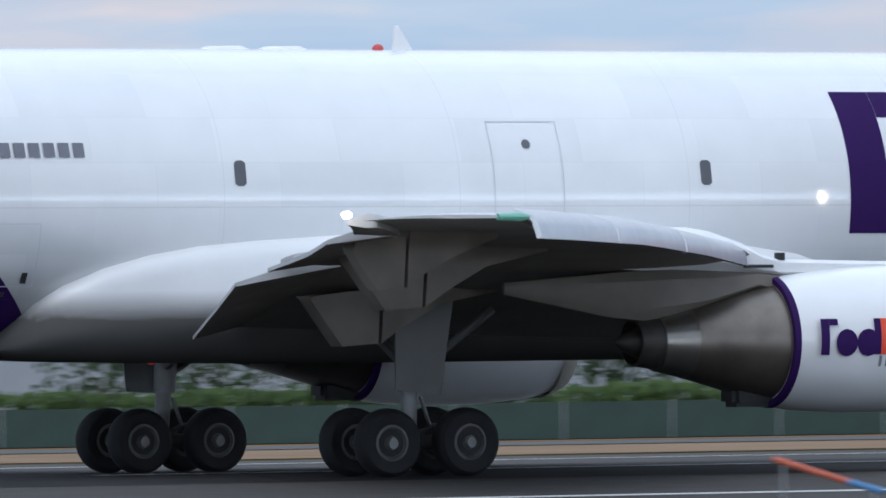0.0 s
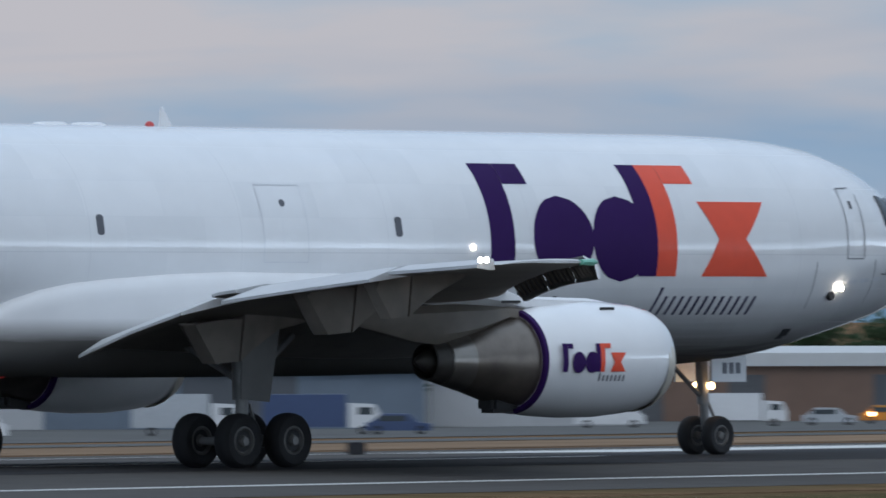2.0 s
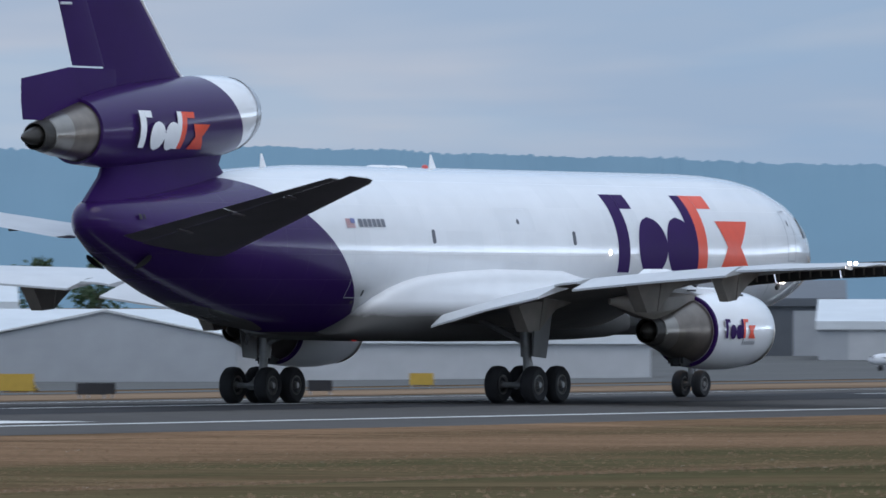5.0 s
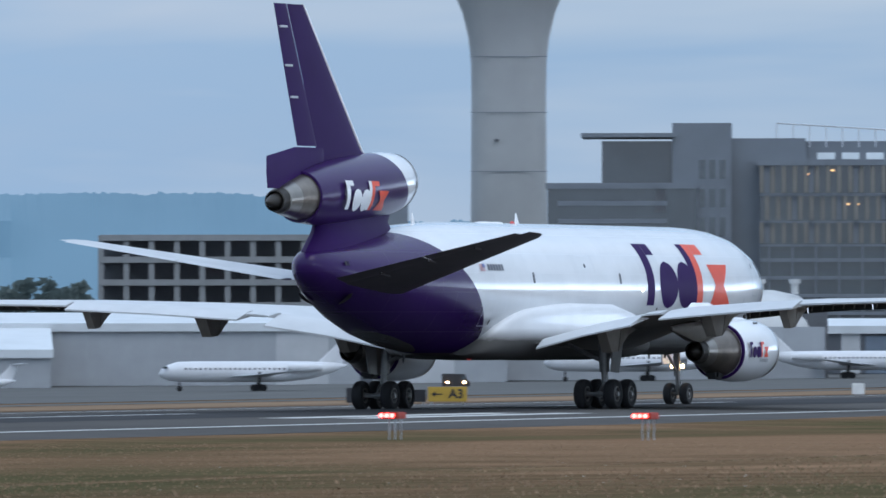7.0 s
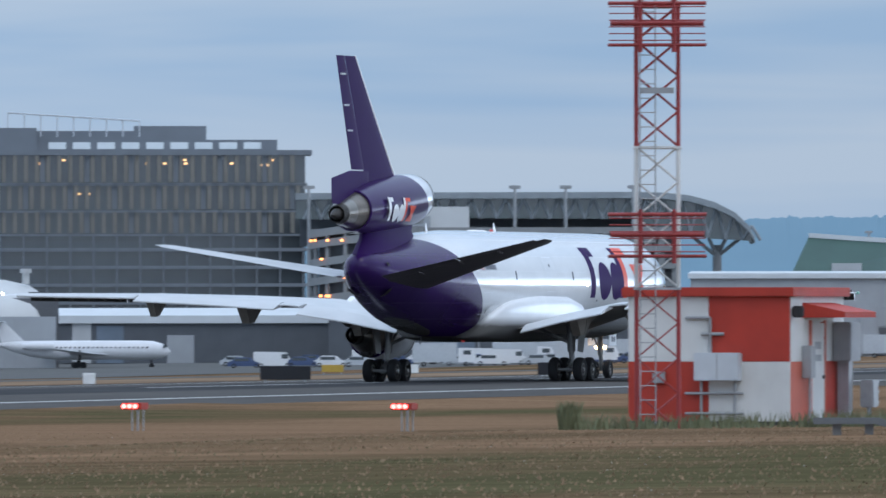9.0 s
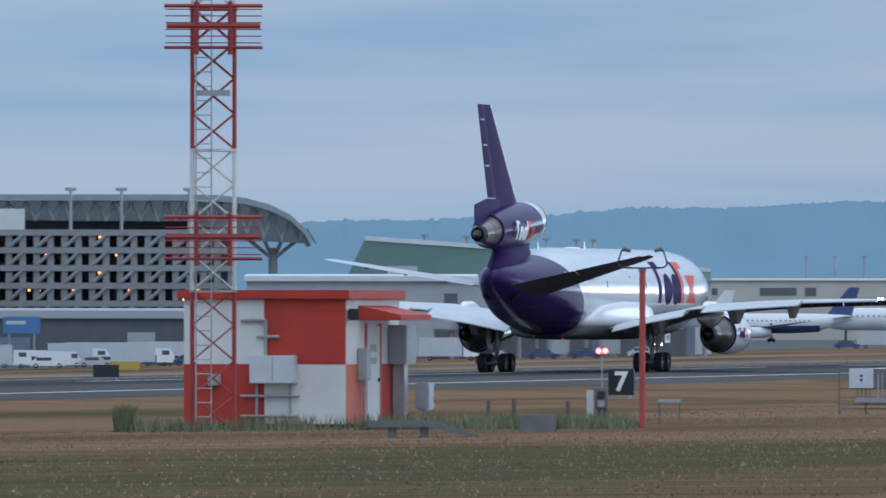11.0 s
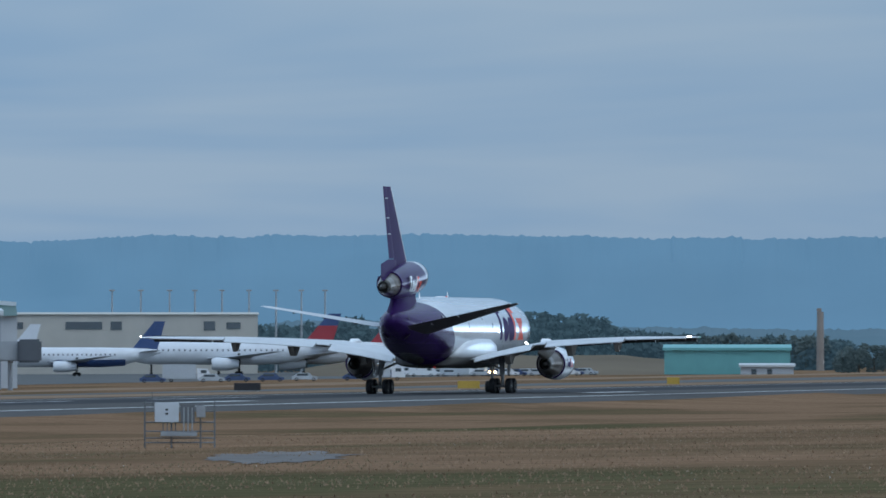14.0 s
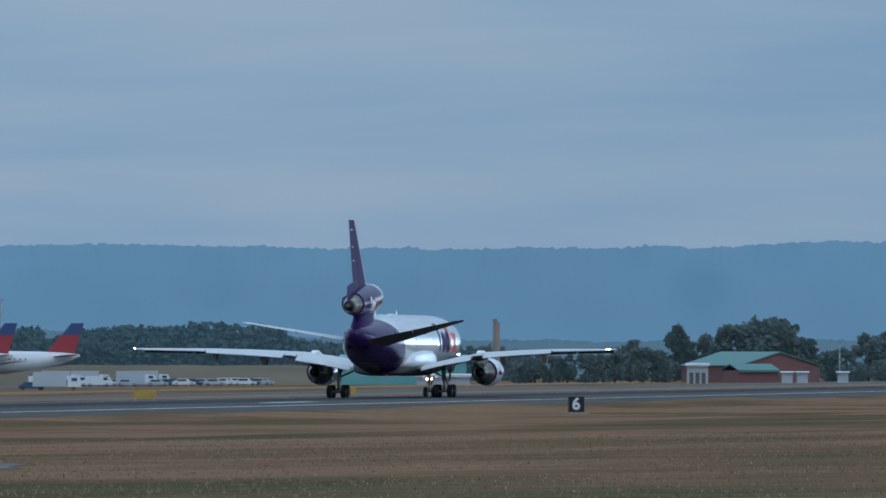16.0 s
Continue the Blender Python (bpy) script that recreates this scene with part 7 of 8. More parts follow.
def container(b, r, m, w=2.0, h=1.6):
    t = facing("freight_container", b, r, "scuffed freight container standing on the apron" if m != "truck_blue" else "dark blue freight container standing on the apron", "container", "freight containers")
    bm = bmesh.new()
    loft(bm, [[(-w / 2, y, 0.25), (w * 0.3, y, 0.25), (w / 2, y, 0.25 + h * 0.3), (w / 2, y, 0.25 + h), (-w / 2, y, 0.25 + h)] for y in (0, 1.5)])
    part("shell", bm, M[m], t, smooth=False)
    part("curtain", box_bm(-w * 0.38, w * 0.2, -0.03, -0.005, 0.4, 0.1 + h), M["wall_blue"] if m == "box_clear" else M["box_clear"], t)
    part("dolly", box_bm(-w / 2, w / 2, 0.1, 1.4, 0.1, 0.24), M["dark"], t)
    for xx in (-w * 0.35, w * 0.35):
        bm = bmesh.new()
        rod(bm, (xx, 0.1, 0.12), (xx, 0.3, 0.12), 0.12, 10)
        part("dolly_wheel", bm, M["rubber"], t)


k = 0
bb = 38.85
while bb > 35.7:
    container(bb, 470 / math.sin(radians(bb)), ("box_clear", "box_clear", "truck_blue", "box_clear", "van_white")[k % 5], w=3.1, h=1.9 + 0.3 * (k % 3 == 1))
    bb -= 0.26 + 0.05 * ((k * 5) % 3)
    k += 1
for bb, m in ((36.75, "truck_blue"), (36.45, "truck_blue"), (36.15, "truck_blue"), (35.98, "van_white"), (35.84, "van_white")):
    container(bb, 455 / math.sin(radians(bb)), m, 4.0, 2.1)
for k in range(8):
    sd += 1
    tree(35.15 - 0.06 * k, 820, 2.6 + 0.3 * (k % 3), 3.2, sd, n=350, tall=0.02)
# guidance boards beside the far edge
for b, r, w, h, f, lab, leg in ((34.5, 398, 0.9, 0.5, "sign_yellow", "low yellow guidance board", ""), (31.7, 452, 1.7, 0.8, "sign_yellow", "yellow airfield guidance board", ""), (32.45, 372, 1.0, 0.35, "sign_yellow", "low yellow guidance board", ""), (31.25, 382, 1.2, 0.45, "sign_black", "black back of a guidance board", ""), (29.9, 398, 1.0, 0.45, "sign_black", "black back of a guidance board", ""),
                               (29.3, 480, 1.2, 0.6, "sign_yellow", "yellow airfield guidance board", ""), (26.28, 400, 1.3, 0.62, "sign_yellow", "yellow airfield guidance board", ""), (31.2, 385, 1.2, 0.45, "sign_black", "black back of a guidance board", ""), (22.85, 470, 1.9, 0.72, "sign_yellow", "yellow guidance board with a black arrow and A3", "A3"),
                               (23.32, 470, 2.1, 0.72, "sign_black", "black back of a guidance board", ""), (23.05, 472, 1.2, 0.6, "sign_black", "black back of a guidance board", ""), (19.26, 535, 2.8, 0.75, "sign_black", "black back of a long guidance board", ""), (17.69, 560, 1.5, 0.72, "sign_black", "black back of a guidance board", ""),
                               (17.58, 830, 2.6, 0.75, "sign_yellow", "yellow airfield guidance board", ""), (18.98, 800, 1.8, 0.6, "sign_yellow", "yellow airfield guidance board", ""), (15.34, 1000, 2.0, 0.8, "sign_black", "black back of a guidance board", ""), (12.64, 980, 2.7, 0.75, "sign_black", "black back of a guidance board", ""),
                               (11.33, 960, 2.2, 0.75, "sign_yellow", "yellow airfield guidance board", ""), (10.12, 1080, 1.4, 0.75, "sign_yellow", "yellow airfield guidance board", "")):
    guard_sign(b, r, w, h, f, lab, leg)
for b, r in ((20.42, 545), (18.5, 720)):
    o = part("marker_box", box_bm(-0.35, 0.35, -0.25, 0.25, 0.05, 0.68, 0.03), M["sign_white"])
    x, y = polar(b, r)
    o.matrix_world = pose(x, y, ground_z(x, y), 0, 0, b - 90)
    tagged(o, "small white marker box on the verge", "marker box", "marker boxes")
o = part("marker_box", box_bm(-0.25, 0.25, -0.25, 0.25, 0.02, 0.36, 0.03), M["sign_black"])
x, y = polar(44.0, 263)
o.matrix_world = pose(x, y, ground_z(x, y), 0, 0, -46)
tagged(o, "small black marker box on the verge", "marker box", "marker boxes")

# parked aircraft on the aprons
airliner(34.11, 800, 36, -28, "white twin-jet with a purple fin parked on the apron", tail="purple", fin_h=0.2)
airliner(26.33, 1180, 13.5, 184, "small white business jet with a high tailplane", tee=True, fin_h=0.17)
airliner(25.75, 1200, 14.5, 184, "small white business jet with a high tailplane", tee=True, fin_h=0.17)
airliner(24.0, 1230, 24, 184, "white regional jet with a high tailplane", tee=True, fin_h=0.16)
airliner(21.7, 1330, 27, 184, "white regional jet with a high tailplane", tee=True, fin_h=0.16)
airliner(20.45, 1340, 24, 4, "white regional jet with a high tailplane", tee=True, fin_h=0.16)
airliner(15.6, 1500, 24, 184, "white regional jet beside the concourse", tee=True, fin_h=0.16)
# ---------------------------------------------------------------- terminal side
def block(t, r, bmid, b0, b1, e0, e1, y0, depth, material, name="block", bevel=0.0):
    """A plain volume of a building between two bearings and two elevations."""
    gz = ground_z(*polar(bmid, r))
    x0, x1 = r * math.tan(radians(bmid - b0)), r * math.tan(radians(bmid - b1))
    return part(name, box_bm(x0, x1, y0, y0 + depth, max(up(e0, r) - gz, 0) if e0 is not None else 0, up(e1, r) - gz, bevel), M[material], t)


def build_office():
    r, bm_ = 1650, 20.6
    t = facing("office_building", bm_, r, "tall office building with rows of upright metal fins", "office building")
    gz = ground_z(*polar(bm_, r))
    X = lambda b: r * math.tan(radians(bm_ - b))
    Z = lambda e: up(e, r) - gz
    block(t, r, bm_, 21.52, 21.17, None, 1.19, 4, 14, "hq_wall", "pier")
    block(t, r, bm_, 21.94, 21.52, None, 1.085, 7, 14, "hq_glass", "glazed_wing")
    block(t, r, bm_, 22.06, 21.50, 1.105, 1.13, 2, 20, "hq_wall", "roof_slab")
    block(t, r, bm_, 22.26, 21.38, None, 0.80, 3, 16, "hq_glass", "low_wing")
    block(t, r, bm_, 22.27, 21.37, 0.80, 0.835, 2.6, 17, "hq_wall", "parapet")
    block(t, r, bm_, 21.17, 20.73, None, 1.10, 6, 14, "hq_wall", "middle_block")
    block(t, r, bm_, 20.73, 19.30, None, 1.03, 8, 16, "hq_wall", "upper_block")
    block(t, r, bm_, 20.73, 20.0, 1.03, 1.085, 11, 10, "hq_wall", "plant_room")
    block(t, r, bm_, 20.15, 19.72, 1.03, 1.115, 12, 8, "hq_wall", "plant_room")
    block(t, r, bm_, 21.0, 19.14, None, 0.945, 2.0, 10, "hq_glass", "curtain_wall")
    block(t, r, bm_, 21.02, 19.10, 0.935, 0.965, 0.8, 12, "hq_wall", "cornice")
    # top-floor windows, sky reflection painted into their colour; glazing on the side blocks
    for k in range(9):
        b = 20.66 - 0.145 * k
        block(t, r, bm_, b, b - 0.105, 0.975, 1.015, 7.9, 0.2, "sky_window", "top_window")
    for k in range(5):
        e = 0.28 + 0.105 * k
        block(t, r, bm_, 22.2, 21.55, e, e + 0.028, 2.8, 0.3, "hq_wall", "floor_band")
    for k in range(4):
        for j in range(3):
            b = 21.36 - 0.06 * j
            block(t, r, bm_, b, b - 0.035, 0.35 + 0.17 * k, 0.46 + 0.17 * k, 3.9, 0.2, "hq_glass", "window")
    block(t, r, bm_, 21.62, 21.56, 0.66, 0.79, 2.9, 0.3, "void", "loggia")
    # three tiers of upright fins, alternately offset
    n = 28
    for tier, (e0, e1) in enumerate(((0.775, 0.932), (0.615, 0.755), (0.475, 0.598))):
        h = up(e1, r) - up(e0, r)
        base = None
        for k in range(n):
            b = 20.99 - (20.99 - 19.15) * (k + 0.5 * (tier % 2)) / n
            w = 0.38 if (k * 7 + tier * 3) % 5 else 0.85
            if base is None:
                base = part("fin", box_bm(-0.32, 0.32, 0.6, 1.9, 0, h), M["fin"], t)
                base.matrix_basis = pose(X(b), 0, Z(e0))
            else:
                shared("fin", base, pose(X(b), 0.25 * ((k * 3) % 4), Z(e0)), t)
        # flush stone panels between some of the fins
        for k in range(n):
            if (k * 5 + tier * 2) % 4 == 0:
                b = 20.99 - (20.99 - 19.15) * (k + 0.25 + 0.5 * (tier % 2)) / n
                block(t, r, bm_, b, b - 0.03, e0, e1, 1.5, 0.4, "hq_wall", "panel")
    for e in (0.77, 0.765, 0.607, 0.468):
        block(t, r, bm_, 21.0, 19.13, e - 0.012, e, 0.9, 2, "hq_wall", "floor_band")
    # parking levels below
    for k in range(4):
        e = 0.05 + 0.105 * k
        block(t, r, bm_, 21.0, 19.13, e, e + 0.02, 0.7, 2, "hq_wall", "parking_slab")
    for k in range(14):
        b = 20.95 - 0.138 * k
        block(t, r, bm_, b, b - 0.009, None, 0.465, 0.9, 1.2, "hq_wall", "column")
    # slender rail along the roof
    bm = bmesh.new()
    zr = Z(1.10)
    rod(bm, (X(20.9), 7, zr + 2.6), (X(20.12), 7, zr + 1.2), 0.16, 5)
    for k in range(9):
        u = k / 8
        rod(bm, (X(20.9) + (X(20.12) - X(20.9)) * u, 7, zr - 1.5), (X(20.9) + (X(20.12) - X(20.9)) * u, 7, zr + 2.6 - 1.4 * u), 0.12, 5)
    part("roof_rail", bm, M["pale_grey"], t)
    rnd = random.Random(8)
    for k in range(16):
        b, e = rnd.uniform(19.2, 20.9), rnd.choice((0.87, 0.9, 0.70, 0.88))
        block(t, r, bm_, b, b - 0.02, e, e + 0.012, 1.6, 0.3, "lamp_office", "lit_window")


M["wall_cream"] = mat("cream_wall", (0.45, 0.42, 0.37), 0.7, var=0.1, scale=0.2)
M["sky_window"] = mat("painted_sky_glass", (0.55, 0.60, 0.62), 0.1, var=0.05)
M["lamp_office"] = mat("lit_office_lamp", (0.9, 0.6, 0.3), 0.5, emit=(1.0, 0.6, 0.28), power=1.3)
M["lamp_garage"] = mat("lit_sodium_lamp", (0.9, 0.5, 0.2), 0.5, emit=(1.0, 0.30, 0.08), power=4)
build_office()


def build_tower():
    r, b = 1750, 22.485
    t = facing("control_tower", b, r, "pale concrete control tower shaft that flares at its top", "control tower")
    gz = ground_z(*polar(b, r))
    bm = bmesh.new()
    rings = []
    for e, w in ((-0.4, 7.6), (0.3, 7.0), (1.35, 6.75), (1.55, 6.85), (1.7, 7.3), (1.85, 8.4), (2.05, 11.0), (2.2, 13.0)):
        z = up(e, r) - gz
        ring = []
        for k in range(32):
            a = 2 * math.pi * k / 32
            c, s = math.cos(a), math.sin(a)
            ring.append((w * math.copysign(abs(c) ** 0.55, c), w * math.copysign(abs(s) ** 0.55, s) + 8, max(z, 0)))
        rings.append(ring)
    loft(bm, rings)
    sh = part("shaft", bm, M["tower"], t)
    for e in (0.2, 0.55, 0.9, 1.25, 1.58):
        part("pour_joint", box_bm(-6.95, 6.95, 0.95, 1.05, up(e, r) - gz, up(e, r) - gz + 0.14), M["hq_wall"], sh)
    part("vent", box_bm(-2.6, -1.8, 0.85, 1.2, up(1.08, r) - gz, up(1.095, r) - gz), M["void"], sh)


build_tower()


def parking(name, b0, b1, r, els, label, columns, depth=30, lamps=0, brace=False, seed=1):
    """Open parking decks: slabs with parapets, columns, and a dark box painted as the shade between them."""
    bmid = (b0 + b1) / 2
    t = facing(name, bmid, r, label, "parking garage")
    gz = ground_z(*polar(bmid, r))
    w = r * math.tan(radians(abs(b0 - b1) / 2))
    top = els[-1]
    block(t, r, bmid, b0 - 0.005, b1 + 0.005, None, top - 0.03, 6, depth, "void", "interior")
    for e in els:
        block(t, r, bmid, b0, b1, e - 0.036, e, 0, depth + 6, "garage", "deck")
    c0 = None
    zt = up(top, r) - gz
    for k in range(columns + 1):
        x = -w + 2 * w * k / columns
        if c0 is None:
            c0 = part("column", box_bm(-0.5, 0.5, 0.3, 1.3, 0, zt - 0.1), M["garage"], t)
            c0.matrix_basis = pose(x, 0, 0)
        else:
            shared("column", c0, pose(x, 0, 0), t)
    if brace:
        for k in range(0, columns, 2):
            for a, c in zip(els, els[1:]):
                xa, xb = -w + 2 * w * k / columns, -w + 2 * w * (k + 1) / columns
                bm = bmesh.new()
                rod(bm, (xa, 0.2, up(a, r) - gz), (xb, 0.2, up(c, r) - gz - 0.8), 0.32, 6)
                part("brace", bm, M["garage"], t)
    rnd = random.Random(seed)
    for _ in range(lamps):
        e = rnd.choice(els[1:]) - 0.045
        x = rnd.uniform(-w, w)
        bm = bmesh.new()
        bmesh.ops.create_uvsphere(bm, u_segments=8, v_segments=6, radius=0.19)
        bmesh.ops.translate(bm, verts=bm.verts, vec=(x, 2.0, up(e, r) - gz))
        part("deck_lamp", bm, M["lamp_garage"], t, "glowing orange deck lamp")
    return t


parking("parking_garage", 24.9, 22.2, 1700, (0.0, 0.13, 0.265, 0.40, 0.53), "dark open parking garage with concrete columns", 18, lamps=10, seed=2)
parking("parking_garage", 18.43, 16.95, 1450, (-0.02, 0.085, 0.19, 0.295, 0.40, 0.505), "pale open parking garage with braced decks", 18, lamps=22, brace=True, seed=3)
t = facing("stair_block", 23.33, 1720, "grey stair block on the garage roof", "stair block")
block(t, 1720, 23.33, 23.58, 23.08, None, 0.775, 8, 14, "hq_wall", "stair_wall")
block(t, 1720, 23.33, 23.6, 23.06, 0.77, 0.785, 7.5, 15, "garage", "roof")


def build_spiral():
    """A round ramp beside the garage: stacked ring decks on columns."""
    r, b = 1440, 18.78
    t = facing("spiral_ramp", b, r, "round concrete ramp with stacked decks and orange lamps", "ramp")
    gz = ground_z(*polar(b, r))
    rad = r * math.tan(radians(0.345))
    # dark drum gives the shade between the ring decks as colour
    bm = bmesh.new()
    rod(bm, (0, rad + 2, 0), (0, rad + 2, up(0.47, r) - gz), rad * 0.82, 40)
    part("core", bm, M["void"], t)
    n = 28
    for k, e in enumerate((0.02, 0.13, 0.24, 0.35, 0.46, 0.525)):
        bm = bmesh.new()
        vs = []
        for i in range(n + 1):
            a = 2 * math.pi * i / n
            z = up(e, r) - gz + 1.3 * math.cos(a) * 0.9
            ro, ri = rad, rad * 0.8
            vs.append([(ro * math.cos(a), rad + 2 + ro * math.sin(a), z - 0.9), (ro * math.cos(a), rad + 2 + ro * math.sin(a), z + 0.25), (ri * math.cos(a), rad + 2 + ri * math.sin(a), z + 0.2), (ri * math.cos(a), rad + 2 + ri * math.sin(a), z - 0.5)])
        loft(bm, vs, cap=False)
        part("ring_deck", bm, M["garage"], t)
    for i in range(16):
        a = 2 * math.pi * i / 16
        bm = bmesh.new()
        rod(bm, (rad * 0.94 * math.cos(a), rad + 2 + rad * 0.94 * math.sin(a), 0), (rad * 0.94 * math.cos(a), rad + 2 + rad * 0.94 * math.sin(a), up(0.5, r) - gz), 0.35, 8)
        part("column", bm, M["garage"], t)
    rnd = random.Random(4)
    for k in range(16):
        a = rnd.uniform(3.4, 6.0)
        e = rnd.choice((0.10, 0.21, 0.32, 0.43, 0.43))
        bm = bmesh.new()
        bmesh.ops.create_uvsphere(bm, u_segments=8, v_segments=6, radius=0.2)
        bmesh.ops.translate(bm, verts=bm.verts, vec=(rad * 1.0 * math.cos(a), rad + 1.6 + rad * 1.0 * math.sin(a), up(e, r) - gz))
        part("ramp_lamp", bm, M["lamp_garage"], t, "glowing orange ramp lamp")


build_spiral()
t = facing("lift_tower_block", 18.53, 1470, "white plant block on the garage roof", "plant block")
block(t, 1470, 18.53, 18.90, 18.17, None, 0.63, 6, 14, "roof_white", "plant_wall")
block(t, 1470, 18.53, 18.72, 18.40, 0.50, 0.575, 5.2, 1, "wall_grey", "louvre")


def build_canopy():
    """A long glazed road canopy on trusses, rounded down at its near end."""
    r, b = 1520, 17.7
    t = facing("glass_canopy", b, r, "long glazed canopy on steel trusses with a rounded end", "canopy")
    gz = ground_z(*polar(b, r))
    X = lambda q: r * math.tan(radians(b - q))
    Z = lambda e: up(e, r) - gz
    edge = [(19.2, 0.69), (18.2, 0.694), (17.2, 0.695), (17.02, 0.69), (16.87, 0.675), (16.72, 0.635), (16.60, 0.575), (16.52, 0.50), (16.48, 0.43)]
    bm = bmesh.new()
    loft(bm, [[(X(q), 0, Z(e) - 0.5), (X(q), 0, Z(e) + 0.5), (X(q), 34, Z(e) + 0.5), (X(q), 34, Z(e) - 0.5)] for q, e in edge])
    part("roof", bm, M["canopy_roof"], t)
    # glazed end and truss face
    bm = bmesh.new()
    low = [(19.2, 0.555), (18.2, 0.56), (17.2, 0.555), (17.02, 0.50), (16.87, 0.455), (16.72, 0.435), (16.60, 0.43), (16.52, 0.425), (16.485, 0.415)]
    loft(bm, [[(X(q), 3, Z(e) - 0.4), (X(q2), 3, Z(e2))] for (q, e), (q2, e2) in zip(edge, low)], cap=False, closed=False)
    part("glazing", bm, M["canopy_glass"], t)
    for k in range(26):
        q = 19.15 - 0.104 * k
        e1 = along([(-a, c) for a, c in edge], -q)
        e0 = along([(-a, c) for a, c in low], -q)
        q2 = q - 0.052
        bm = bmesh.new()
        rod(bm, (X(q), 2, Z(e0)), (X(q2), 2, Z(e1) - 0.4), 0.3, 6)
        rod(bm, (X(q2), 2, Z(e1) - 0.4), (X(q2 - 0.052), 2, Z(e0)), 0.3, 6)
        part("truss", bm, M["canopy_roof"], t)
    part("back_wall", box_bm(X(19.2), X(17.0), 26, 27, Z(0.40), Z(0.69) - 0.6), M["wall_dark"], t, "dark wall behind the canopy")
    for q in (18.3, 17.5, 16.70):
        bm = bmesh.new()
        rod(bm, (X(q), 6, 0), (X(q), 6, Z(0.40)), 0.7, 10)
        for d in (-0.16, -0.06, 0.06, 0.16):
            rod(bm, (X(q), 6, Z(0.33)), (X(q + d), 4, Z(0.46)), 0.3, 6)
        part("column", bm, M["garage"], t)
    for q in (19.12, 18.93, 18.75, 18.58, 17.9, 17.6, 17.2):
        light_pole(q, 1500, 0.745)


M["canopy_roof"] = mat("canopy_steel", (0.26, 0.29, 0.31), 0.5, 0.2, var=0.15)
M["canopy_glass"] = mat("tinted_canopy_glass", (0.05, 0.085, 0.085), 0.15, var=0.3, scale=0.3)
build_canopy()


def build_vault():
    """A long white barrel-roofed hangar with a row of roof vents and an open arched end."""
    b0, b1, r = 22.62, 20.62, 1350
    b, w = span(b0, b1, r)
    t = facing("barrel_hangar", b, r, "long white barrel-roofed hangar with roof vents", "hangar")
    gz = ground_z(*polar(b, r))
    zt, ze = up(0.20, r) - gz, up(-0.02, r) - gz
    bm = bmesh.new()
    rows = []
    for k in range(13):
        a = math.pi * k / 12
        rows.append((12 - 12 * math.cos(a), ze + (zt - ze) * math.sin(a)))
    loft(bm, [[(x, 12 + (y - 12) * (0.5 + 0.5 * k), ze + (z - ze) * k) for y, z in rows] for x, k in ((-w / 2, 0.25), (-w / 2 + 1.2, 0.55), (-w / 2 + 3.5, 0.85), (-w / 2 + 7, 1.0), (0, 1.0), (w / 2 - 7, 1.0), (w / 2 - 3.5, 0.85), (w / 2 - 1.2, 0.55), (w / 2, 0.25))], cap=True, closed=True)
    part("vault", bm, M["roof_white"], t)
    part("teal_band", box_bm(-w / 2 + 1, -w / 4, -0.3, -0.05, ze - 2.0, ze - 0.4), M["teal"], t)
    wall_with_ribs(t, -w / 2, w / 2, 0, ze, -0.2, 6, "wall_grey", "wall_grey")
    part("arch_opening", box_bm(w / 2 - 7, w / 2 + 0.5, 2, 22, 0, zt - 2.6), M["void"], t)
    for k in range(9):
        x = -w / 2 + 4 + (w - 8) * k / 8
        bm = bmesh.new()
        rod(bm, (x, 8, zt - 0.6), (x, 8, zt + 0.9), 0.5, 10)
        rod(bm, (x, 8, zt + 0.9), (x, 8, zt + 1.5), 0.8, 10)
        part("roof_vent", bm, M["roof_white"], t)


build_vault()
shed("apron_workshop", 20.6, 19.0, 1420, -0.02, 0.02, 16, "wall_dark", "roof_pale", "dark apron workshop with blue-grey doors", "workshop", 8, doors=((0.05, 0.12, 0.9, "wall_pale"), (0.14, 0.24, 0.8, "wall_blue"), (0.4, 0.5, 0.6, "wall_grey")))
shed("ground_services", 19.0, 16.95, 1400, 0.02, 0.03, 12, "wall_dark", "wall_grey", "low dark service building by the garage", "service building", 7, doors=((0.1, 0.16, 0.6, "wall_pale"), (0.3, 0.42, 0.5, "wall_blue"), (0.7, 0.78, 0.6, "wall_grey")))

# concourse with its green roof, jet bridges and the cream block beyond
conc = shed("concourse", 16.75, 14.1, 1400, 0.225, 0.235, 26, "wall_grey", "roof_pale", "long grey concourse with dark windows", "concourse", 9, fascia=0.6, doors=((0.44, 0.47, 0.8, "wall_dark"), (0.62, 0.66, 0.72, "wall_dark"), (0.74, 0.79, 0.85, "hq_glass"), (0.9, 0.98, 0.95, "green_roof")))
conc_w = span(16.75, 14.1, 1400)[1]
# base wall and dark bays are added to darken the ground floor
part("base_wall", box_bm(-conc_w / 2, conc_w / 2, -0.24, -0.15, 0.0, 5.2), M["wall_blue"], conc, "blue-grey ground floor wall")
for k in range(9):
    u0 = 0.06 + 0.104 * k
    part("dark_bay", box_bm(conc_w * (u0 - 0.5), conc_w * (u0 - 0.5) + 5.6, -0.5, -0.25, 0.1, 4.2), M["void"], conc)
    part("bay_frame", box_bm(conc_w * (u0 - 0.5) - 0.3, conc_w * (u0 - 0.5) + 5.9, -0.55, -0.2, 4.2, 4.7), M["wall_dark"], conc)
t = facing("green_roof_hall", 15.2, 1460, "long hall under a sloping green metal roof", "hall")
gz = ground_z(*polar(15.2, 1460))
X = lambda q: 1460 * math.tan(radians(15.2 - q))
Z = lambda e: up(e, 1460) - gz
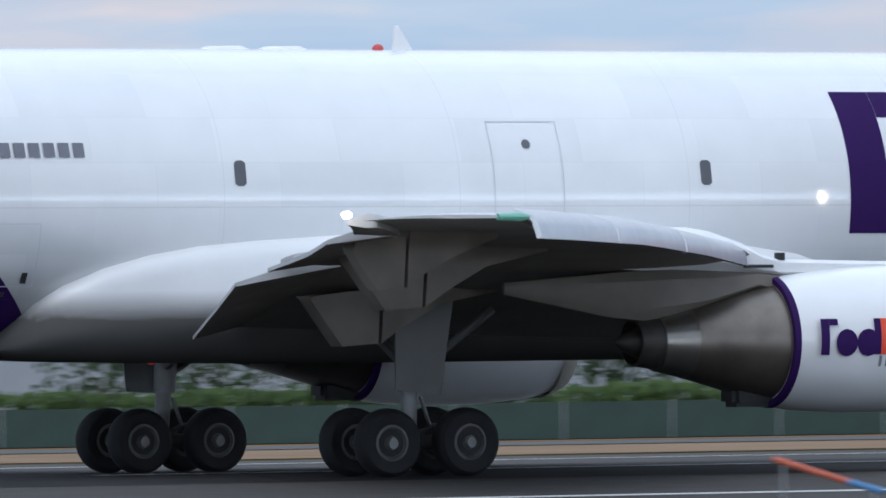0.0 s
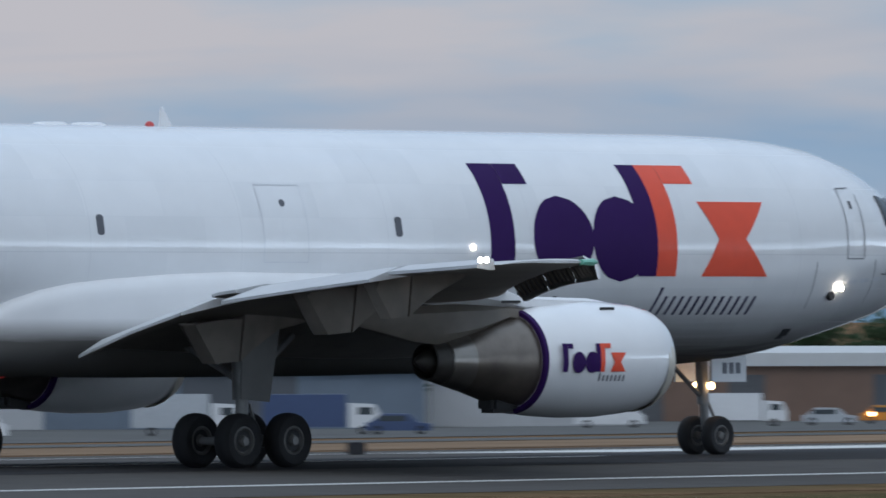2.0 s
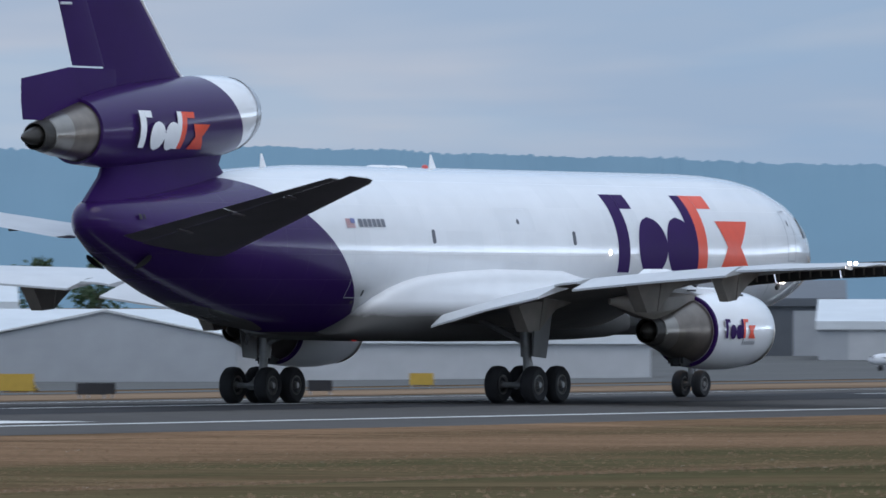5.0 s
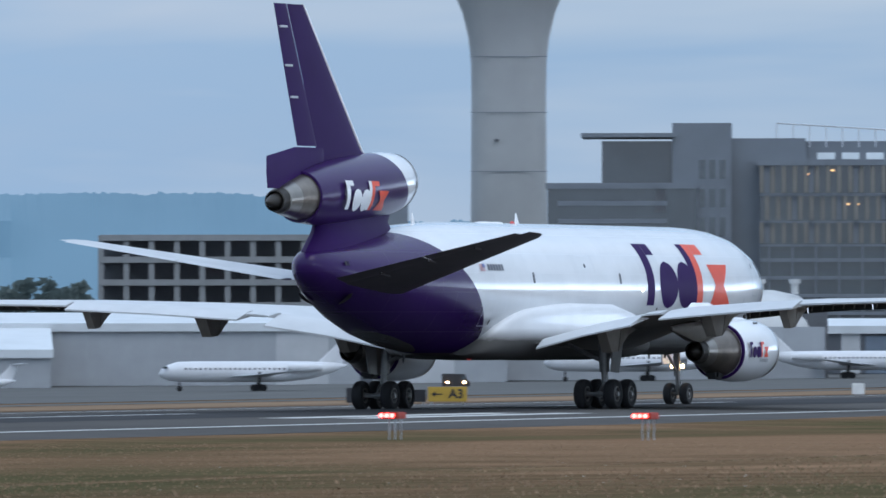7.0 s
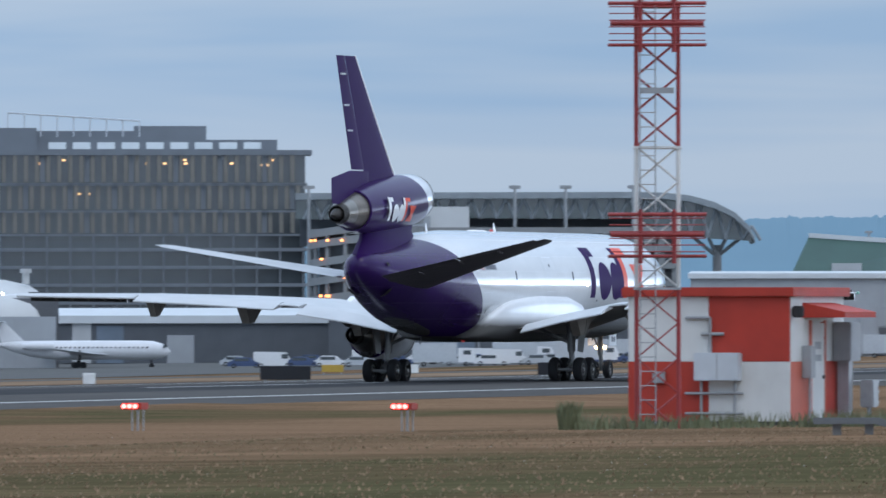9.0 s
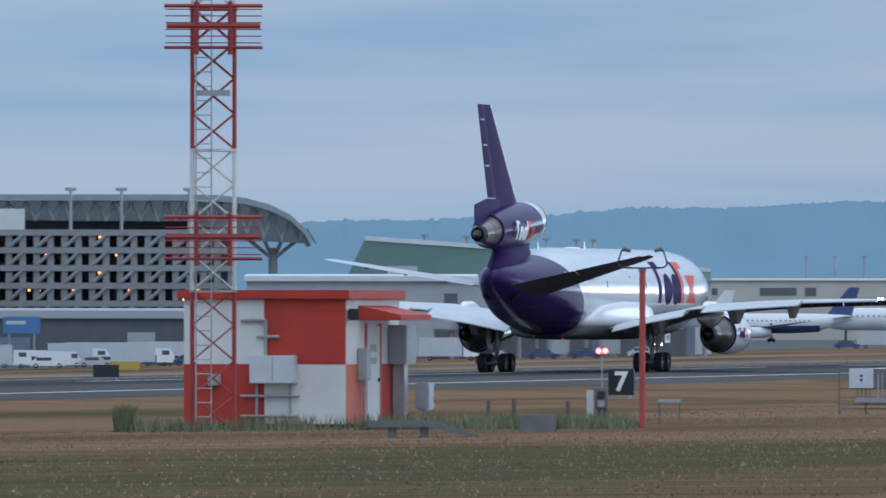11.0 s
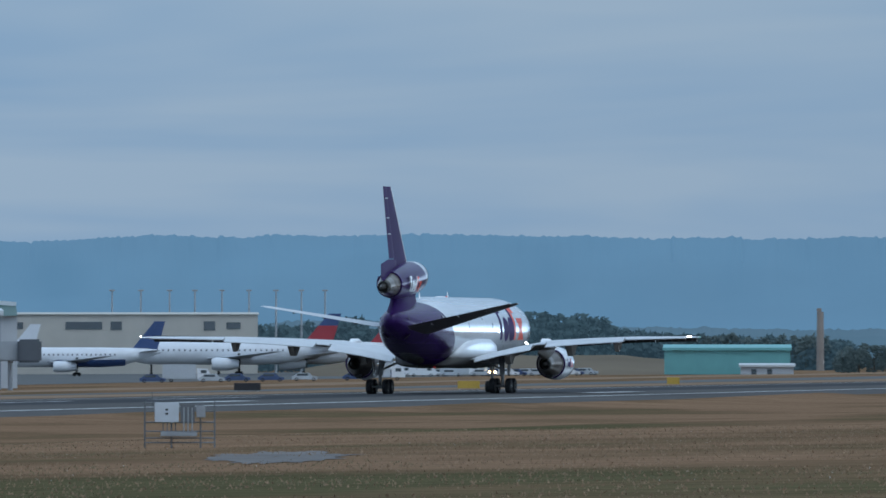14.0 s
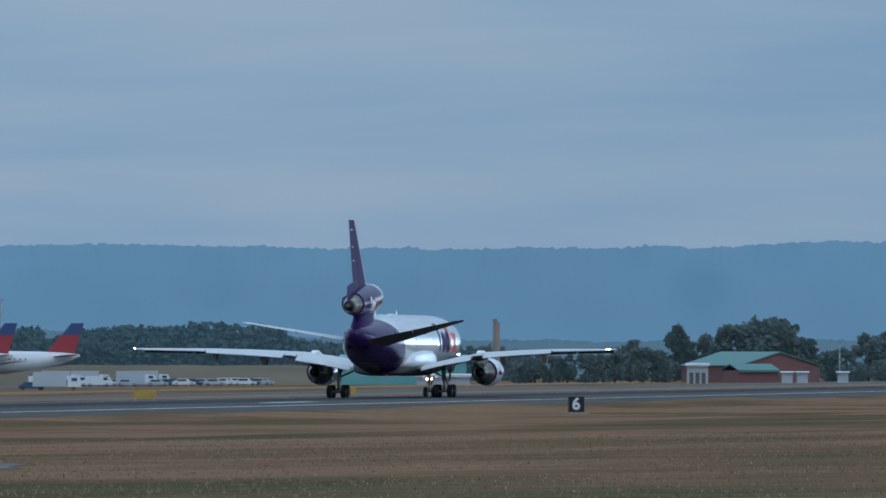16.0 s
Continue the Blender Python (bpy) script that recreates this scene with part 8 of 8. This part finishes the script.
bm = bmesh.new()
loft(bm, [[(X(q), 0, Z(e0)), (X(q + dx), 9, Z(e1)), (X(q + dx), 30, Z(e1)), (X(q), 40, Z(e0))] for q, dx, e0, e1 in ((16.17, -0.11, 0.2, 0.452), (15.3, 0, 0.2, 0.40), (14.62, 0, 0.2, 0.315), (14.0, 0, 0.2, 0.262))])
part("roof", bm, M["green_roof"], t, smooth=False)
bm = bmesh.new()
loft(bm, [[(X(q), 8.6, Z(e) - 0.2), (X(q), 9.6, Z(e) - 0.2), (X(q), 9.6, Z(e) + 0.5), (X(q), 8.6, Z(e) + 0.5)] for q, e in ((16.06, 0.452), (15.3, 0.40), (14.62, 0.315), (14.0, 0.262))])
part("ridge_cap", bm, M["roof_pale"], t)
part("lower_wall", box_bm(X(16.15), X(14.0), 1, 38, 0, Z(0.205)), M["wall_pale"], t)
for q, e in ((15.92, 0.29), (15.1, 0.30), (14.85, 0.29)):
    part("roof_hut", box_bm(X(q), X(q) + 4.5, 2, 7, Z(0.2), Z(e)), M["wall_pale"], t)
for q in (15.7, 15.45, 15.2, 14.98, 14.8, 14.7):
    light_pole(q, 1620, 0.475 - 0.03 * (15.7 - q))
for k, q in enumerate((16.3, 15.75, 15.35, 14.95, 14.55, 14.25)):
    r = 1370
    t = facing("jet_bridge", q, r, "grey boarding bridge on steel legs beside the concourse", "jet bridge", "boarding bridges")
    part("tunnel", box_bm(-7, 7, 2, 5, 4.2, 7.0, 0.2), M["wall_grey"], t)
    part("cabin", box_bm(6, 9.4, 0.5, 5.5, 4.0, 7.3, 0.3), M["wall_dark" if k % 2 else "wall_grey"], t)
    part("rotunda", box_bm(-10, -7, 1.5, 6, 0, 7.6, 0.4), M["wall_grey"], t)
    for x in (-2, 5):
        bm = bmesh.new()
        rod(bm, (x, 3.5, 0), (x, 3.5, 4.2), 0.35, 8)
        part("leg", bm, M["galv"], t)
hall = shed("cream_hall", 14.25, 12.58, 2300, 0.205, 0.215, 40, "wall_cream", "wall_cream", "long cream hall with dark window openings", "hall", 14, fascia=0)
hall_w, hall_g = span(14.25, 12.58, 2300)[1], ground_z(*polar(13.415, 2300))
for u0, u1, e0, e1 in ((0.32, 0.45, 0.118, 0.163), (0.48, 0.52, 0.115, 0.165), (0.81, 0.85, 0.112, 0.166), (0.89, 0.94, 0.12, 0.16), (0.10, 0.17, 0.12, 0.16)):
    part("window", box_bm(hall_w * (u0 - 0.5), hall_w * (u1 - 0.5), -0.15, -0.02, up(e0, 2300) - hall_g, up(e1, 2300) - hall_g), M["hq_glass"], hall)
for q in (13.44, 13.27, 13.10, 12.95, 12.79, 12.63, 12.47, 12.32, 12.18):
    light_pole(q, 2350, 0.35)
airliner(12.726, 2180, 47, 180, "white airliner with a red and dark blue tail", tail="jet_red", tail2="jet_navy", fin_h=0.19)
airliner(12.33, 2190, 47, 180, "white airliner with a red and dark blue tail", tail="jet_red", tail2="jet_navy", fin_h=0.19)
airliner(13.68, 2150, 40, 180, "white airliner with a dark blue tail", tail="jet_navy", belly="jet_navy", fin_h=0.2)
airliner(14.4, 2100, 38, 180, "white airliner parked at the concourse", tail="jet_white", belly="jet_navy", fin_h=0.2)

# ground traffic on the apron, in front of the terminal
rnd = random.Random(21)
proto = [vehicle(18.2, 1330, 4.6, 1.5, "car", "silver", "silver car on the terminal apron"), vehicle(17.9, 1335, 5.4, 2.2, "van", "van_white", "white van on the terminal apron"), vehicle(17.5, 1320, 8.5, 3.2, "lorry", "silver", "silver tank lorry on the terminal apron"), vehicle(18.6, 1325, 4.6, 1.5, "car", "truck_blue", "dark blue car on the terminal apron"), vehicle(19.3, 1330, 4.8, 1.6, "car", "van_white", "white car on the terminal apron")]
spots = [(19.55, 1340), (19.1, 1350), (18.75, 1345), (18.45, 1338), (18.33, 1340), (18.1, 1345), (18.0, 1342), (17.75, 1340), (17.62, 1350), (17.35, 1345), (17.25, 1348), (17.12, 1350), (16.9, 1350), (16.5, 1360), (16.05, 1330), (15.55, 1330), (15.28, 1335), (15.0, 1330), (14.75, 1335), (14.4, 1340), (13.2, 1700), (13.0, 1720), (12.85, 1700), (12.7, 1720), (12.5, 1700), (12.3, 1720), (12.0, 1720), (11.85, 1700)]
spots += [(18.32 - 0.094 * k, 1290 + 14 * (k % 3)) for k in range(18)] + [(19.5 - 0.17 * k, 1300) for k in range(6)]
spots += [(11.95 - 0.043 * k + rnd.uniform(-0.012, 0.012), 2010 + 14 * (k % 4)) for k in range(32)]
for k, (b, r) in enumerate(spots):
    x, y = polar(b, r)
    pick = (3, 0, 3, 2, 0, 3)[k % 6] if b < 16.2 and r < 1800 else (k * 3 + k // 4) % 5 if k < 20 else rnd.choice((0, 0, 0, 3, 4, 4, 1, 2, 3))
    copy_thing(proto[pick], pose(x, y, ground_z(x, y), 0, 0, b - 90))

t = facing("blue_signboard", 18.19, 1385, "large blue signboard on two steel posts", "signboard")
part("board", box_bm(-2.65, 2.65, -0.1, 0.1, 4.4, 6.8, 0.04), M["blue"], t)
part("pale_band", box_bm(-2.2, 0.6, -0.13, -0.104, 5.7, 6.2), M["wall_pale"], t)
for xx in (-1.8, 1.8):
    bm = bmesh.new()
    rod(bm, (xx, 0.2, 0), (xx, 0.2, 6.6), 0.14, 8)
    part("post", bm, M["galv"], t)

# eastern end: tan bank, trees, teal hangar, green-roofed sheds
bm = bmesh.new()
rows = []
for k in range(60):
    b = 12.3 - 2.4 * k / 59
    x0, y0 = polar(b, 2050)
    x1, y1 = polar(b, 2120)
    x2, y2 = polar(b, 2300)
    e = up(-0.035 - 0.05 * max(0.0, (10.4 - b)) / 0.5 - 0.06 * max(0.0, b - 11.8) / 0.4 + 0.006 * noise.noise((b * 5, 0, 0)), 2120)
    rows.append([(x0, y0, ground_z(x0, y0) - 0.2), (x1, y1, e), (x2, y2, ground_z(x2, y2) - 0.3)])
loft(bm, rows, cap=False, closed=False)
tagged(part("tan_bank", bm, M["field"]), "low tan grass bank beyond the apron", "bank", kind="structure")


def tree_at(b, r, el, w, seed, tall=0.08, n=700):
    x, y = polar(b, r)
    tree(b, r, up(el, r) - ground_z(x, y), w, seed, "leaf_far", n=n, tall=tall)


def woods_top(b):
    return along([(-12.6, 0.14), (-12.35, 0.15), (-12.1, 0.155), (-12.05, 0.185), (-11.95, 0.185), (-11.9, 0.12), (-11.75, 0.13), (-11.7, 0.17), (-11.62, 0.17), (-11.55, 0.205), (-11.3, 0.195), (-11.0, 0.217), (-10.8, 0.21), (-10.65, 0.217), (-10.57, 0.19), (-10.5, 0.145), (-10.4, 0.123), (-10.3, 0.095), (-10.1, 0.08), (-9.6, 0.065), (-9.2, 0.05)], -b)


def build_woods():
    """A far wood: rows of rounded crowns of leaf sprays, too many to count."""
    rnd = random.Random(77)
    vs, fs = [], []
    for row in range(4):
        b = 12.65
        while b > 9.15:
            b -= rnd.uniform(0.035, 0.075)
            r = 2500 + 18 * row
            x, y = polar(b, r)
            g = ground_z(x, y)
            top = up(woods_top(b) * (1, 0.97, 0.8, 0.55)[3 - row] + rnd.uniform(-0.03, 0.012), r) - g
            wide = rnd.uniform(2.2, 4.2)
            for _ in range(170):
                a, u = rnd.uniform(0, 6.283), rnd.uniform(0.05, 1.0)
                d = wide * math.sqrt(max(0.02, 1 - (abs(u - 0.45) / 0.58) ** 2)) * rnd.uniform(0.55, 1.05)
                p = Vector((x + d * math.cos(a), y + d * math.sin(a), g + top * u))
                ax = Vector((rnd.gauss(0, 1), rnd.gauss(0, 1), rnd.gauss(0, 1))).normalized()
                bx = ax.orthogonal().normalized() * 0.55
                q = rnd.uniform(0.6, 1.3)
                n = len(vs)
                vs += [p + ax * q, p + bx * q, p - ax * q, p - bx * q]
                fs.append((n, n + 1, n + 2, n + 3))
    me = bpy.data.meshes.new("far_wood")
    me.from_pydata([tuple(v) for v in vs], [], fs)
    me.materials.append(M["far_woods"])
    tagged(new("far_wood", me), "hazy dark wood beyond the airfield", "woods", kind="stuff")


build_woods()
sd = 200
for k in range(14):
    b = 10.1 - 0.065 * k
    sd += 1
    tree_at(b, 2500, 0.085 + 0.03 * noise.noise((k * 0.9, 5, 0)), 8, sd, n=400)
for b, e, w in ((9.12, 0.03, 7), (9.02, 0.05, 6), (8.93, 0.02, 8), (8.83, 0.055, 6), (8.72, 0.04, 7), (8.62, 0.05, 7), (8.55, 0.08, 6), (8.46, 0.14, 8), (8.38, 0.10, 7), (8.30, 0.06, 7), (8.19, 0.215, 8.5), (8.12, 0.17, 6), (8.0, 0.16, 8), (7.9, 0.215, 9), (7.8, 0.235, 10), (7.68, 0.27, 11), (7.58, 0.25, 10), (7.48, 0.22, 9), (7.40, 0.13, 7), (7.30, 0.05, 7), (7.2, 0.09, 6), (7.05, 0.165, 9), (6.95, 0.17, 9), (6.85, 0.15, 9), (8.25, 0.0, 8), (7.42, 0.0, 8), (7.25, 0.0, 7), (7.12, -0.01, 8), (6.98, 0.0, 8)):
    sd += 1
    tree_at(b, 2080 if e < 0.12 else 2150, e, w, sd, n=800)
shed("teal_hangar", 10.17, 9.43, 2000, 0.005, 0.022, 40, "teal", "teal", "teal clad hangar beyond the field", "hangar", 6, fascia=0.4)
shed("white_office", 9.72, 9.41, 1960, -0.095, -0.09, 14, "wall_pale", "roof_white", "small white office before a teal hangar", "office", 4, fascia=0.3, doors=((0.2, 0.3, 0.6, "hq_glass"), (0.5, 0.6, 0.6, "hq_glass")))
shed("green_roof_shed", 7.86, 7.29, 2020, -0.035, 0.044, 21.6, "brick_red", "green_roof_pale", "red-walled gabled shed with a green metal roof", "shed", 3.5, ridge_along=False, turn=35)
shed("green_lean_to", 7.82, 7.58, 1995, -0.062, -0.028, 10, "brick_red", "green_roof_pale", "low red-walled annex with a green metal roof", "shed", 3.0, fascia=0.3, turn=20)
shed("white_shed", 8.12, 8.0, 1930, -0.03, -0.025, 10, "wall_pale", "roof_white", "small white shed with dark doors", "shed", 2, fascia=0.2, doors=((0.1, 0.3, 0.6, "void"), (0.4, 0.6, 0.6, "void"), (0.7, 0.9, 0.6, "void")))
for q in (7.53, 7.44, 7.2):
    shed("site_cabin", q + 0.03, q - 0.03, 1920, -0.075, -0.073, 4, "wall_pale", "roof_white", "small white site cabin", "cabin", 2, fascia=0)
M["silo"] = mat("weathered_silo_concrete", (0.27, 0.23, 0.2), 0.85, var=0.2, scale=0.3)
t = facing("concrete_silo", 9.25, 2450, "slim weathered concrete silo among trees", "silo")
hz = up(0.222, 2450) - ground_z(*polar(9.25, 2450))
bm = bmesh.new()
rod(bm, (0, 0, 0), (0, 0, hz), 1.0, 16, r2=0.85)
part("shaft", bm, M["silo"], t)
part("cap", box_bm(-0.9, 0.3, -0.6, 0.6, hz, hz + 0.9, 0.08), M["silo"], t)
for q, e in ((7.22, 0.10),):
    light_pole(q, 2000, e)

# ---------------------------------------------------------------- what moves
# seconds, the jet's place along the runway and its drift off the centre line
ROLL = [
    (0.0, 84.85, 0.00),
    (0.5, 103.15, 0.00),
    (1.0, 121.78, 0.00),
    (1.5, 140.72, 0.00),
    (2.0, 160.00, 0.00),
    (2.5, 179.94, 0.00),
    (3.0, 200.67, 0.00),
    (3.5, 221.91, 0.00),
    (4.0, 243.66, 0.00),
    (4.5, 265.78, -0.17),
    (5.0, 288.76, -0.33),
    (5.2, 298.23, -0.40),
    (5.6, 317.75, -0.70),
    (6.0, 337.69, -1.01),
    (6.5, 363.09, -1.39),
    (6.9, 383.68, -1.70),
    (7.3, 404.43, -2.00),
    (7.5, 414.87, -1.98),
    (8.0, 441.04, -1.93),
    (8.5, 467.30, -1.87),
    (9.0, 494.27, -1.82),
    (9.2, 505.29, -1.80),
    (9.6, 527.84, -1.66),
    (10.0, 550.70, -1.52),
    (10.5, 579.70, -1.35),
    (10.9, 603.24, -1.21),
    (11.3, 627.08, -1.07),
    (11.5, 639.17, -1.00),
    (12.0, 669.11, -0.92),
    (12.5, 699.40, -0.84),
    (13.0, 730.21, -0.77),
    (13.5, 761.65, -0.69),
    (14.0, 793.66, -0.61),
    (14.5, 826.28, -0.53),
    (15.0, 859.53, -0.46),
    (15.5, 893.37, -0.38),
    (16.0, 927.74, -0.30),
]


def motions():
    walk(jet, [(t, pose(x, LINE_Y + dy, 0.065)) for t, x, dy in ROLL])


motions()
